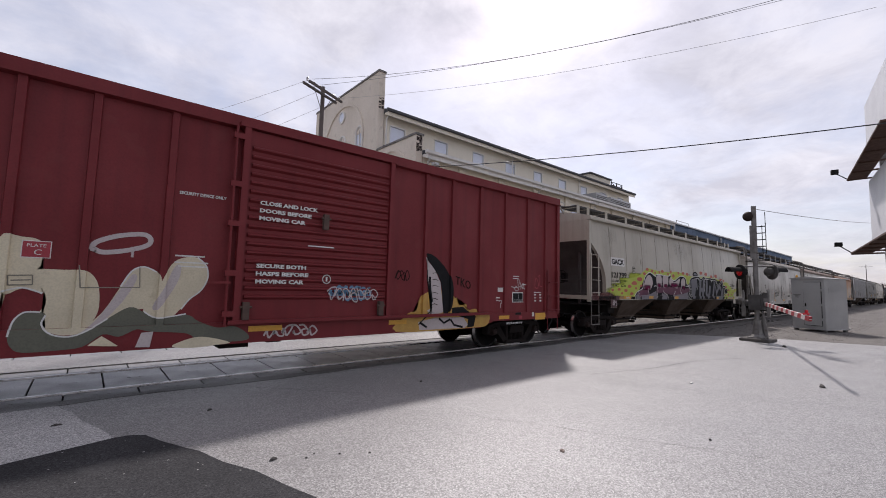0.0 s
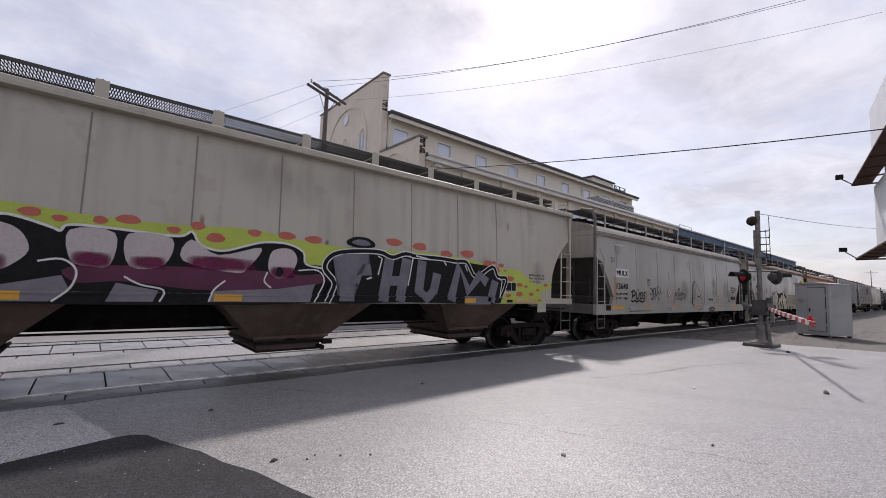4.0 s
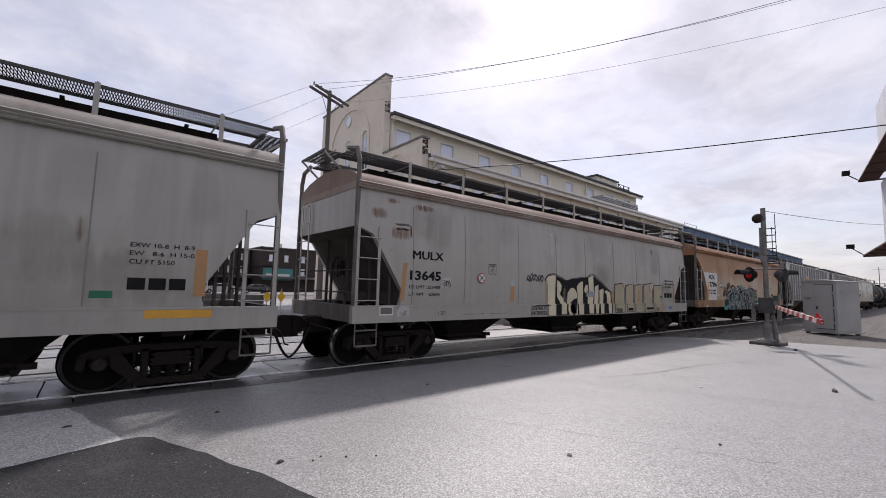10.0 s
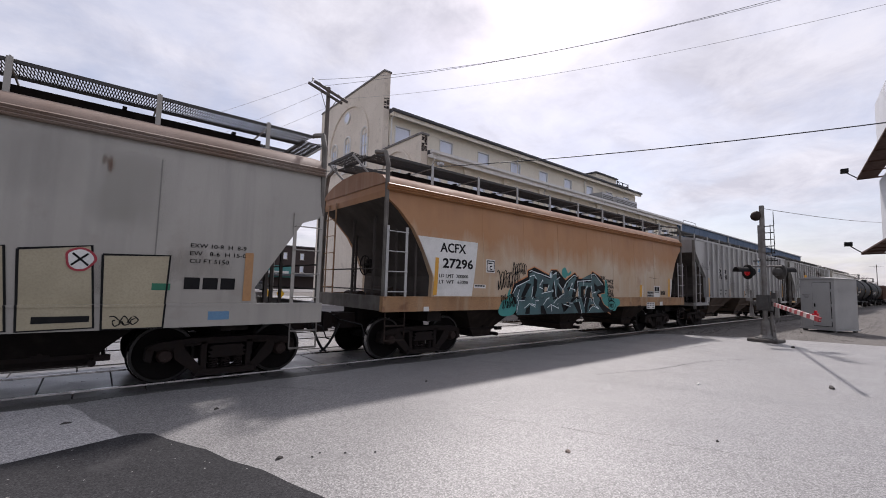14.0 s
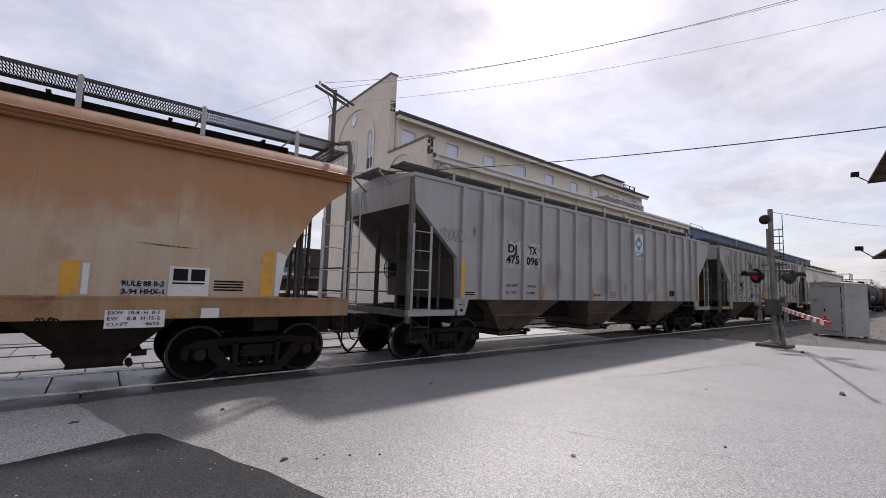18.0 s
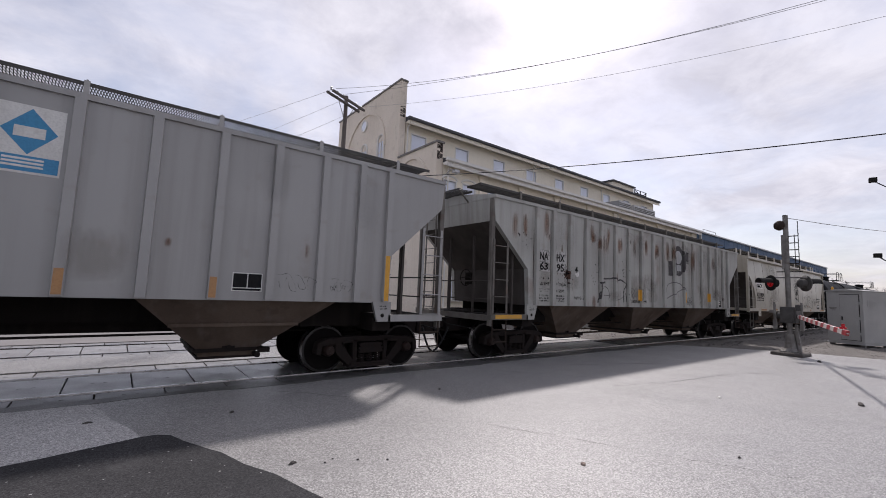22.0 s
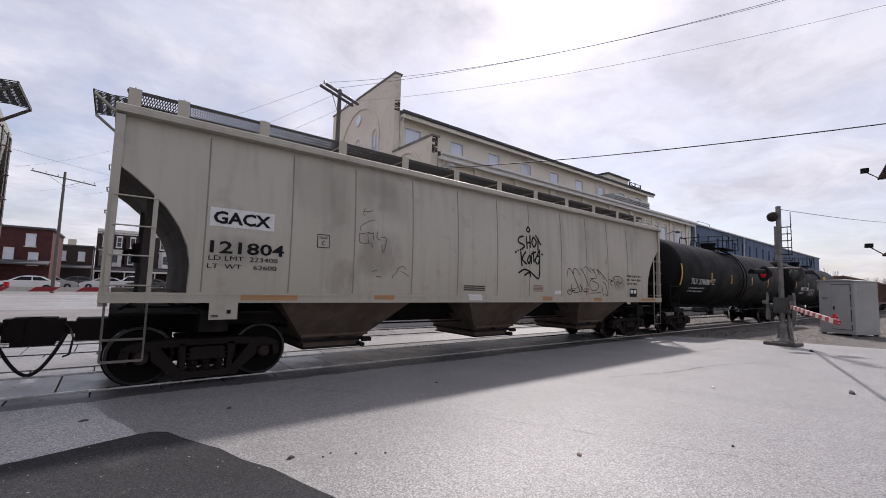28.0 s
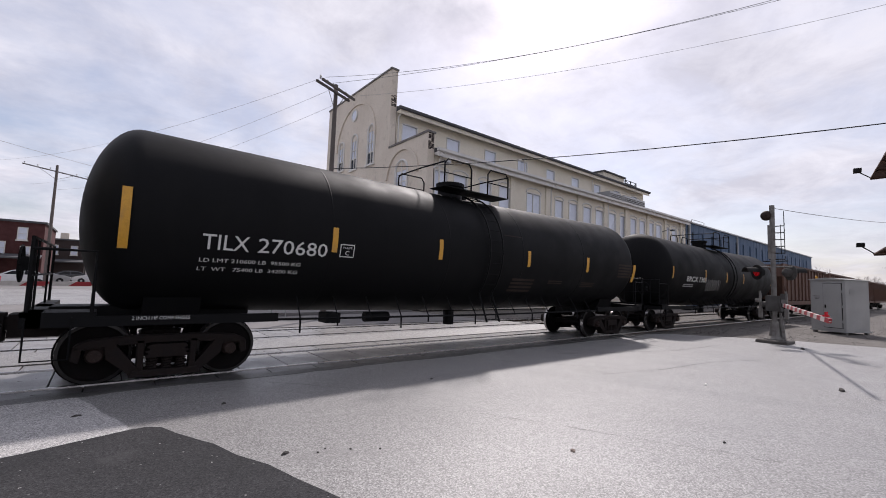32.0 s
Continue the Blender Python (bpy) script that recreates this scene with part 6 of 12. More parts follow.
def mill():
    r = root("mill_building", "long cream painted brick mill with a stepped parapet front", "mill")
    xf, xe, y1, y2, y3 = 14.65, 52.4, 20.0, 24.6, 35.1
    cream, front, trim = M["cream"], M["cream_front"], M["white_trim"]
    low = [(a, a + w, 5.6, 8.62) for a, w in ((15.2, 1.1), (16.75, 1.2), (19.0, 1.2), (20.9, 1.2), (23.85, 1.7), (27.3, 1.15), (29.2, 1.3), (31.25, 1.3), (33.2, 1.35), (35.4, 1.3), (37.4, 1.2), (39.35, 1.25), (41.2, 1.25), (43.1, 1.25), (44.8, 1.4), (46.8, 1.3), (48.7, 1.3), (50.5, 1.3))]
    bm = bmesh.new()
    wall_cells(bm, (xf + 0.55, xe, 0, 9.62), low, lambda a, b, c, d: box(bm, a, b, y1, y1 + 0.5, c, d))
    part("aisle_wall", bm, cream, r)
    for a, b, c, d in low:
        window_y(r, a, b, c, d, y1 + 0.02, trim, M["pane_white"], (1 if b - a > 1.5 else 0, 0), True)
    ground_row = [(a, a + 1.4, 1.2, 3.9) for a in (16.0, 19.5, 23.2, 27.4, 31.4, 35.4, 39.4, 43.4, 47.4)]
    for a, b, c, d in ground_row:
        window_y(r, a, b, c, d, y1 - 0.10, trim, M["pane_white"], (1, 2))
    up = [(15.64 + 4.13 * i, 17.04 + 4.13 * i, 11.45, 12.92) for i in range(9)]
    bm = bmesh.new()
    wall_cells(bm, (xf + 0.55, xe - 0.7, 9.0, 13.62), up, lambda a, b, c, d: box(bm, a, b, y2, y2 + 0.4, c, d))
    part("clerestory_wall", bm, cream, r)
    for a, b, c, d in up:
        window_y(r, a, b, c, d, y2 + 0.02, trim, M["pane_white"], (0, 0))
    bm = bmesh.new()
    box(bm, xe - 0.4, xe, y1 + 0.5, y3, 0, 9.6)
    box(bm, xe - 1.1, xe - 0.7, y2 + 0.4, y3, 9.6, 13.6)
    part("end_wall", bm, cream, r)
    bm = bmesh.new()
    box(bm, xf + 0.5, xe, y3 - 0.4, y3, 0, 13.6)
    part("back_wall", bm, cream, r)
    # pilasters
    bm = bmesh.new()
    box(bm, -0.22, 0.22, y1 - 0.13, y1 - 0.003, 0, 9.35)
    box(bm, -0.28, 0.28, y1 - 0.17, y1 - 0.003, 9.1, 9.35)
    first = part("pilaster", bm, cream, r)
    first.location = (18.4, 0, 0)
    for x in (22.25, 26.3, 30.6, 34.7, 38.5, 42.9, 46.9, 51.0):
        again(first, x)
    # roofs and gutters
    bm = bmesh.new()
    prism(bm, [(y1 - 0.55, 9.62), (y1 - 0.55, 9.74), (y2, 11.35), (y2, 11.2), (y1 + 0.5, 9.66)], xf + 0.5, xe + 0.1, "x")
    part("aisle_roof", bm, M["roof_dark"], r)
    bm = bmesh.new()
    prism(bm, [(y2 - 0.65, 13.62), (y2 - 0.65, 13.78), (29.8, 15.6), (y3 + 0.4, 13.78), (y3 + 0.4, 13.62)], xf + 0.5, xe - 0.4, "x")
    part("main_roof", bm, M["roof_dark"], r)
    for y, z, x1 in ((y1 - 0.68, 9.60, xe + 0.1), (y2 - 0.78, 13.60, xe - 0.4)):
        bm = bmesh.new()
        prism(bm, [(y - 0.02, z), (y - 0.02, z + 0.16), (y + 0.14, z + 0.16), (y + 0.14, z - 0.03), (y + 0.05, z - 0.05)], xf + 0.3, x1, "x")
        part("gutter", bm, trim if z < 12 else M["roof_dark"], r)
        bm = bmesh.new()
        prism(bm, [(y + 0.15, z - 0.32), (y + 0.15, z), (y + 0.66, z), (y + 0.66, z - 0.12)], xf + 0.5, x1, "x")
        part("soffit", bm, trim if z < 12 else cream, r)
    for x, y, z0, z1 in ((15.5, y1 - 0.12, 0.2, 9.2), (26.6, y1 - 0.2, 0.2, 9.2), (15.3, y2 - 0.12, 10.9, 13.2), (28.9, y2 - 0.12, 11.3, 13.2), (40, y2 - 0.12, 11.3, 13.2), (35.0, y1 - 0.2, 0.2, 9.2)):
        bm = bmesh.new()
        pipe(bm, [(x, y, z0), (x, y, z1), (x, y - 0.35, z1 + 0.28), (x, y - 0.5, z1 + 0.4)], 0.055, 6)
        part("downpipe", bm, trim, r)
    # street front
    bm = bmesh.new()
    holes = [(26.6, 27.6, 10.2, 12.7), (29.3, 30.3, 10.3, 12.6), (31.6, 32.6, 10.6, 12.5)]
    wall_cells(bm, (y2, y3, 0, 16.55), holes, lambda a, b, c, d: box(bm, xf, xf + 0.5, a, b, c, d))
    part("front_wall", bm, front, r, "weathered cream stucco front wall")
    bm = bmesh.new()
    wall_cells(bm, (y1, y2, 0, 10.78), [(22.1, 23.5, 6.4, 8.9)], lambda a, b, c, d: box(bm, xf, xf + 0.5, a, b, c, d))
    part("front_wall", bm, front, r, "weathered cream stucco front wall")
    for (a, b, c, d), top in zip(holes, (13.2, 13.1, 13.0)):
        window_x(r, a, b, c, top, xf - 0.01, trim, M["pane_white"], M["glass_dark"])
    window_x(r, 22.1, 23.5, 6.4, 9.6, xf - 0.01, trim, M["pane_white"], M["glass_dark"])
    bm = bmesh.new()
    lathe(bm, [(0.50, xf + 0.02), (0.50, xf - 0.10), (0.38, xf - 0.10), (0.38, xf - 0.05)], (0, 30.0, 14.72), 24, "x")
    ring = part("window", bm, trim, r)
    bm = bmesh.new()
    lathe(bm, [(0.375, xf - 0.07), (0.375, xf - 0.056)], (0, 30.0, 14.72), 24, "x")
    part("pane", bm, M["pane_white"], ring)
    arch_trim(r, 29.8, 12.3, 3.15, xf, front)
    arch_trim(r, 22.8, 8.55, 1.72, xf, front)
    for y0, ye, z in ((y2 - 0.06, y3 + 0.06, 16.55), (y1 - 0.06, y2 - 0.08, 10.78)):
        bm = bmesh.new()
        box(bm, xf - 0.07, xf + 0.57, y0, ye, z, z + 0.12)
        part("coping", bm, M["mast_grey"], r)
    # exposed brick on the parapet ends
    rnd = random.Random(3)
    brick = bmesh.new()
    box(brick, 0, 0.2, 0, 0.012, 0, 0.06)
    first = part("brick", brick, M["brick_dark"], r)
    first.location = (xf + 0.03, y1 - 0.013, 10.6)
    for q in range(44):
        again(first, xf + 0.03 + 0.22 * rnd.randint(0, 1), y1 - 0.013, 9.75 + 0.075 * rnd.randint(0, 13))
    for q in range(18):
        again(first, xf + 0.03 + 0.22 * rnd.randint(0, 1), y2 - 0.013, 13.9 + 0.075 * rnd.randint(0, 10))
    # lamp on the corner
    bm = bmesh.new()
    pipe(bm, [(15.4, y1, 8.9), (15.4, y1 - 0.5, 9.1), (15.5, y1 - 0.8, 9.0)], 0.03, 6)
    box(bm, 15.35, 15.7, y1 - 1.0, y1 - 0.7, 8.85, 9.0)
    part("wall_lamp", bm, M["alum"], r)
    bm = bmesh.new()
    pipe(bm, [(46.2, y1, 7.9), (46.2, y1 - 0.6, 8.1), (46.5, y1 - 0.9, 8.1)], 0.03, 6)
    box(bm, 46.3, 46.8, y1 - 1.1, y1 - 0.8, 7.98, 8.12)
    part("wall_lamp", bm, M["roof_dark"], r)
    # roof house, its steel frame and the ventilators over the aisle
    bm = bmesh.new()
    box(bm, 45.2, 50.0, 26.2, 30, 14.0, 15.5)
    part("roof_house", bm, cream, r)
    bm = bmesh.new()
    box(bm, 45.0, 50.2, 26.0, 30.2, 15.5, 15.65)
    part("roof_house_roof", bm, M["roof_dark"], r)
    bm = bmesh.new()
    for x in (50.4, 51.8, 53.2):
        for z0, z1 in ((13.9, 15.5),):
            box(bm, x - 0.05, x + 0.05, 26.2, 26.3, z0, z1)
            box(bm, x - 0.05, x + 0.05, 28.2, 28.3, z0, z1)
    for z in (14.2, 14.6, 15.0, 15.4):
        box(bm, 50.3, 53.3, 26.2, 26.26, z, z + 0.06)
        box(bm, 50.3, 53.3, 28.2, 28.26, z, z + 0.06)
    bar(bm, (50.4, 26.2, 14.0), (53.2, 26.2, 15.4), 0.04, 5)
    bar(bm, (53.2, 26.2, 14.0), (50.4, 26.2, 15.4), 0.04, 5)
    part("steel_frame", bm, M["black_iron"], r)
    for x in (38.6, 41.4, 43.6):
        bm = bmesh.new()
        box(bm, x - 1.2, x + 0.9, 21.0, 22.6, 9.9, 11.1)
        vent = part("roof_ventilator", bm, M["alum"], r)
        for q in range(5):
            bm = bmesh.new()
            box(bm, x - 1.15, x + 0.85, 20.95, 20.997, 10.2 + q * 0.16, 10.26 + q * 0.16)
            part("slat", bm, M["mast_grey"], vent)


mill()


def blue_shed():
    r = root("blue_warehouse", "long blue metal-clad warehouse with small dark windows", "warehouse")
    x0, x1, y = 52.6, 118.0, 20.0
    holes = [(54.2 + 3.1 * i, 54.8 + 3.1 * i, 6.9, 8.8) for i in range(20)]
    bm = bmesh.new()
    wall_cells(bm, (x0, x1, 0, 9.75), holes, lambda a, b, c, d: box(bm, a, b, y, y + 0.3, c, d))
    part("wall", bm, M["blue_wall"], r)
    for h in holes:
        window_y(r, *h, y + 0.02, M["blue_wall"], M["glass_dark"], (0, 0), False, False, 0.05)
    bm = bmesh.new()
    prism(bm, [(y - 0.2, 9.75), (y - 0.2, 9.9), (y + 7, 10.4), (y + 14, 9.9), (y + 14, 9.75)], x0, x1, "x")
    part("roof", bm, M["alum"], r)
    bm = bmesh.new()
    box(bm, -0.03, 0.03, y - 0.018, y - 0.003, 0, 9.7)
    first = part("cladding_rib", bm, M["blue_wall"], r)
    first.location = (x0 + 0.6, 0, 0)
    for i in range(1, 40):
        again(first, x0 + 0.6 + i * 1.55)
    bm = bmesh.new()
    box(bm, 53.0, 53.25, y - 0.25, y - 0.05, 0, 9.6)
    part("downpipe", bm, M["alum"], r)
    bm = bmesh.new()
    box(bm, 70.0, 70.2, y - 0.2, y - 0.05, 0, 9.6)
    part("downpipe", bm, M["alum"], r)
    bm = bmesh.new()
    pipe(bm, [(57, y + 1, 9.9), (57, y + 1, 10.7), (61, y + 1, 10.7), (61, y + 1, 9.9)], 0.04, 5)
    part("roof_rail", bm, M["alum"], r)
    bm = bmesh.new()
    box(bm, x0, x1, y + 13.7, y + 14, 0, 9.75)
    box(bm, x0, x0 + 0.3, y + 0.3, y + 13.7, 0, 9.75)
    box(bm, x1 - 0.3, x1, y + 0.3, y + 13.7, 0, 9.75)
    part("wall", bm, M["blue_wall"], r)


blue_shed()


def utility_pole(at, height, arm_a, arm_b, label, double=True, r0=0.17):
    p = root("utility_pole", label, "utility pole", "utility poles", at)
    bm = bmesh.new()
    bar(bm, (0, 0, -0.3), (0, 0, height), r0, 10, r0 * 0.62)
    part("pole", bm, M["wood_pole"], p, smooth=True)
    a, b = Vector(arm_a), Vector(arm_b)
    d = (b - a).normalized()
    n = Vector((-d.y, d.x, 0)) * 0.15
    for s in ((-1, 1) if double else (1,)):
        bm = bmesh.new()
        v = [a + n * s, b + n * s]
        w = Vector((-d.y, d.x, 0)) * 0.038
        vs = [bm.verts.new(q + w * sw + Vector((0, 0, dz))) for q in v for sw in (-1, 1) for dz in (-0.045, 0.045)]
        for f in ((0, 1, 3, 2), (4, 6, 7, 5), (0, 4, 5, 1), (2, 3, 7, 6), (0, 2, 6, 4), (1, 5, 7, 3)):
            bm.faces.new([vs[q] for q in f])
        part("crossarm", bm, M["wood_pole"], p)
    for f in (0.03, 0.22, 0.4, 0.8, 0.97):
        q = a + (b - a) * f
        bm = bmesh.new()
        lathe(bm, [(0.02, 0.06), (0.045, 0.10), (0.03, 0.13), (0.05, 0.17), (0.02, 0.21)], q, 8, "z")
        part("insulator", bm, M["alum"], p)
    mid = (a + b) / 2
    for q in (0.22, 0.78):
        e = a + (b - a) * q
        bm = bmesh.new()
        bar(bm, e, (mid.x * 0.1, mid.y * 0.1, mid.z - 0.75), 0.015, 5)
        part("brace", bm, M["mast_grey"], p)
    return p


utility_pole((7.1, 16.5, 0), 9.95, (-1.05, -0.78, 9.55), (0.80, 0.10, 9.55), "tall weathered wooden utility pole with a double crossarm", True, 0.13)
utility_pole((-3.95, 50.0, 0), 10.8, (-2.2, -0.1, 10.55), (2.2, 0.4, 10.0), "wooden utility pole with one crossarm on the street", False, 0.15)
utility_pole((290, 21.0, 0), 17.0, (-0.4, 2.4, 16.0), (0.4, -2.4, 16.0), "far utility pole beyond the yard", False, 0.2)


def wire(a, b, sag, r, material, label, n=24):
    a, b = Vector(a), Vector(b)
    bm = bmesh.new()
    pipe(bm, [a + (b - a) * (i / n) - Vector((0, 0, 4 * sag * (i / n) * (1 - i / n))) for i in range(n + 1)], r, 5)
    thing("overhead_wire", bm, material, label, "wire", group="overhead wires")


TOP = Vector((7.1, 16.5, 0))
wire((7.1, 16.5, 6.3), (16.66, -2.81, 6.24), 0.363, 0.016, M["wire"], "thick black overhead cable over the road")
wire((6.35, 15.85, 9.8), (16.18, -2.13, 10.46), 0.835, 0.0075, M["wire_dull"], "thin grey overhead wire over the road")
wire((6.75, 16.05, 9.75), (19.99, 0.74, 12.76), 0.483, 0.0075, M["wire_dull"], "thin grey overhead wire over the road")
wire((7.8, 16.6, 9.7), (16.36, 0.67, 9.81), 0.438, 0.0055, M["wire_thin"], "thin grey overhead wire over the road")
for a, b in (((6.2, 15.8, 9.7), (-9, 52, 10.6)), ((6.9, 16.2, 9.65), (-6, 54, 9.4)), ((7.0, 16.4, 9.0), (-4, 50, 8.6))):
    wire(a, b, 0.9, 0.006, M["wire_thin"], "thin grey overhead wire to the street")
wire((18.4, 4.1, 4.75), (60, 1.0, 9.0), 0.35, 0.012, M["wire_thin"], "thin grey wire from the signal mast")
wire((-14, 22, 8.6), (0.5, 46, 10.2), 0.3, 0.012, M["wire_thin"], "thin grey overhead wire to the street")


def signal():
    """The crossing signal: mast, bell, lamps with hoods, gate machine and the lowered arm."""
    s = root("crossing_signal", "grey crossing signal mast with red flashers and a gate", "crossing signal", "crossing signals", (18.4, 4.15, 0))
    g, k = M["mast_grey"], M["black_iron"]
    bm = bmesh.new()
    prism(bm, [(-0.48, -0.42), (0.46, -0.46), (0.50, 0.44), (-0.44, 0.47)], -0.1, 0.11, "z")
    bmesh.ops.bevel(bm, geom=bm.edges[:], offset=0.03, segments=1, affect="EDGES")
    part("footing", bm, M["stone_wall"], s, "dark weathered concrete footing")
    bm = bmesh.new()
    box(bm, -0.26, 0.26, -0.26, 0.26, 0.11, 0.15)
    rings = [[bm.verts.new((r * math.cos(math.tau * (k + 0.5) / 8), r * math.sin(math.tau * (k + 0.5) / 8), z)) for k in range(8)] for r, z in ((0.24, 0.15), (0.17, 0.24), (0.135, 0.55), (0.12, 0.72))]
    for ra, rb in zip(rings, rings[1:]):
        for q in range(8):
            bm.faces.new((ra[q], ra[(q + 1) % 8], rb[(q + 1) % 8], rb[q]))
    bm.faces.new(rings[-1])
    part("base", bm, M["mast_grey"], s, "flared cast mast base")
    bm = bmesh.new()
    prism(bm, [(-0.30, 0.15), (-0.22, 0.15), (-0.16, 0.95), (-0.22, 0.95)], -0.05, 0.05, "x")
    prism(bm, [(-0.20, 0.15), (-0.10, 0.15), (-0.12, 1.05), (-0.17, 1.05)], 0.08, 0.16, "x")
    part("brace", bm, M["mast_grey"], s)
    bm = bmesh.new()
    bar(bm, (0, 0, 0.5), (0, 0, 4.86), 0.078, 12)
    part("mast", bm, g, s, smooth=True)
    bm = bmesh.new()
    box(bm, -0.06, 0.05, 0.05, 0.13, 2.95, 4.15)
    part("side_box", bm, M["mast_grey"], s)
    bm = bmesh.new()
    lathe(bm, [(0.02, -0.13), (0.09, -0.12), (0.155, -0.07), (0.18, 0.0), (0.17, 0.02), (0.06, 0.06), (0.04, 0.10)], (-0.03, 0.16, 4.50), 18, "x")
    bar(bm, (-0.03, 0.0, 4.42), (-0.03, 0.16, 4.50), 0.025, 6)
    part("bell", bm, M["bearing"], s, "rusty brown bell", smooth=True)
    for z in (4.10, 3.86, 3.62, 3.38, 3.14, 2.92):
        bm = bmesh.new()
        pipe(bm, [(-0.02, 0.10, z), (0.0, -0.34, z), (0.0, -0.34, z + 0.10)], 0.018, 6)
        part("step_bracket", bm, k, s)
    for y, z0, z1 in ((-0.34, 3.1, 4.62), (-0.24, 3.1, 4.15)):
        bm = bmesh.new()
        bar(bm, (0, y, z0), (0, y + 0.01, z1), 0.012, 5)
        part("rod", bm, k, s)
    bm = bmesh.new()
    bar(bm, (0, 0.3, 2.86), (0, -0.42, 2.86), 0.02, 6)
    part("cross_arm", bm, k, s)
    bm = bmesh.new()
    bar(bm, (0, -0.52, 2.66), (0, 0.52, 2.66), 0.03, 8)
    part("lamp_arm", bm, g, s)
    # flashers: one pair faces the road, one pair faces away
    for y, face in ((0.42, -1), (-0.42, 1)):
        bm = bmesh.new()
        lathe(bm, [(0.05, 0.0), (0.27, 0.02 * face), (0.27, 0.05 * face), (0.23, 0.06 * face)], (0.12 * face, y, 2.46), 24, "x")
        lathe(bm, [(0.14, 0.05 * face), (0.14, -0.16 * face), (0.05, -0.22 * face)], (0.12 * face, y, 2.46), 16, "x")
        lamp = part("flasher", bm, k if face < 0 else M["mast_dark"], s, "black round flasher plate" if face < 0 else "grey back of a flasher lamp", smooth=True)
        bm = bmesh.new()
        lathe(bm, [(0.02, 0.075 * face), (0.12, 0.068 * face), (0.145, 0.06 * face), (0.14, 0.05 * face)], (0.12 * face, y, 2.46), 20, "x")
        part("lens", bm, M["red_lens"], lamp, "glowing red lens", smooth=True)
        bm = bmesh.new()
        for q in range(9):
            a0, a1 = math.pi * (q / 9), math.pi * ((q + 1) / 9)
            p = [(0.12 * face + 0.06 * face + dx * face, y + 0.17 * math.cos(a), 2.46 + 0.17 * math.sin(a)) for a in (a0, a1) for dx in (0, 0.42)]
            v = [bm.verts.new(c) for c in (p[0], p[1], p[3], p[2])]
            bm.faces.new(v)
        bmesh.ops.remove_doubles(bm, verts=bm.verts[:], dist=0.001)
        bmesh.ops.solidify(bm, geom=bm.faces[:], thickness=0.008)
        part("hood", bm, k, lamp)
        c = Vector((0.12 * face, y, 2.46))
        lamp.matrix_basis = Matrix.Translation(c) @ Matrix.Rotation(radians(-38), 4, "Z") @ Matrix.Translation(-c)
    # gate machine and counterweights
    bm = bmesh.new()
    box(bm, -0.18, 0.20, -0.21, 0.21, 1.10, 1.64)
    box(bm, -0.22, -0.18, -0.15, 0.15, 1.18, 1.56)
    lathe(bm, [(0.02, -0.30), (0.10, -0.29), (0.10, -0.20)], (0.0, 0, 1.33), 12)
    lathe(bm, [(0.10, 0.20), (0.10, 0.33), (0.02, 0.34)], (0.0, 0, 1.33), 12)
    box(bm, -0.14, 0.02, -0.34, -0.2, 1.52, 1.72)
    part("gate_machine", bm, M["mast_dark"], s)
    for y in (-0.34, 0.40):
        bm = bmesh.new()
        box(bm, -0.05, 0.05, y - 0.03, y + 0.03, 0.95, 1.72)
        box(bm, -0.07, 0.07, y - 0.05, y + 0.05, 0.85, 1.20)
        bar(bm, (-0.02, y, 1.62), (-0.02, y, 1.80), 0.035, 8)
        box(bm, -0.14, -0.06, y - 0.03, y + 0.12, 1.40, 1.52)
        part("counterweight", bm, M["mast_grey"], s)
    # striped arm
    a, b = Vector((-0.25, -0.30, 1.33)), Vector((-7.3, -2.52, 1.21))
    d = (b - a)
    L = d.length
    d.normalize()
    n = Vector((-d.y, d.x, 0)).normalized()
    steps = 18
    bm = bmesh.new()
    bar(bm, a - d * 0.6, b, 0.02, 6)
    arm = part("gate_arm", bm, M["gate_white"], s, "red and white striped gate arm")
    for i in range(steps):
        f0, f1 = i / steps, (i + 1) / steps
        bm = bmesh.new()
        h = 0.062 - 0.014 * f0
        lean = Vector((0, 0, 1)) * h + d * 0.05
        p0, p1 = a + d * L * f0, a + d * L * f1
        vs = [bm.verts.new(q + n * sn + lean * sz) for q in (p0, p1) for sn in (-0.024, 0.024) for sz in (-1, 1)]
        for f in ((0, 1, 3, 2), (4, 6, 7, 5), (0, 4, 5, 1), (2, 3, 7, 6), (0, 2, 6, 4), (1, 5, 7, 3)):
            bm.faces.new([vs[q] for q in f])
        part("stripe", bm, M["gate_red"] if i % 2 else M["gate_white"], arm)
    for f in (0.95,):
        q = a + d * L * f
        bm = bmesh.new()
        box(bm, q.x - 0.05, q.x + 0.05, q.y - 0.05, q.y + 0.05, q.z + 0.06, q.z + 0.10)
        bar(bm, (q.x, q.y, q.z + 0.10), (q.x, q.y, q.z + 0.16), 0.03, 10)
        part("gate_light", bm, M["red_glow"], arm, "small red light on the arm")


signal()


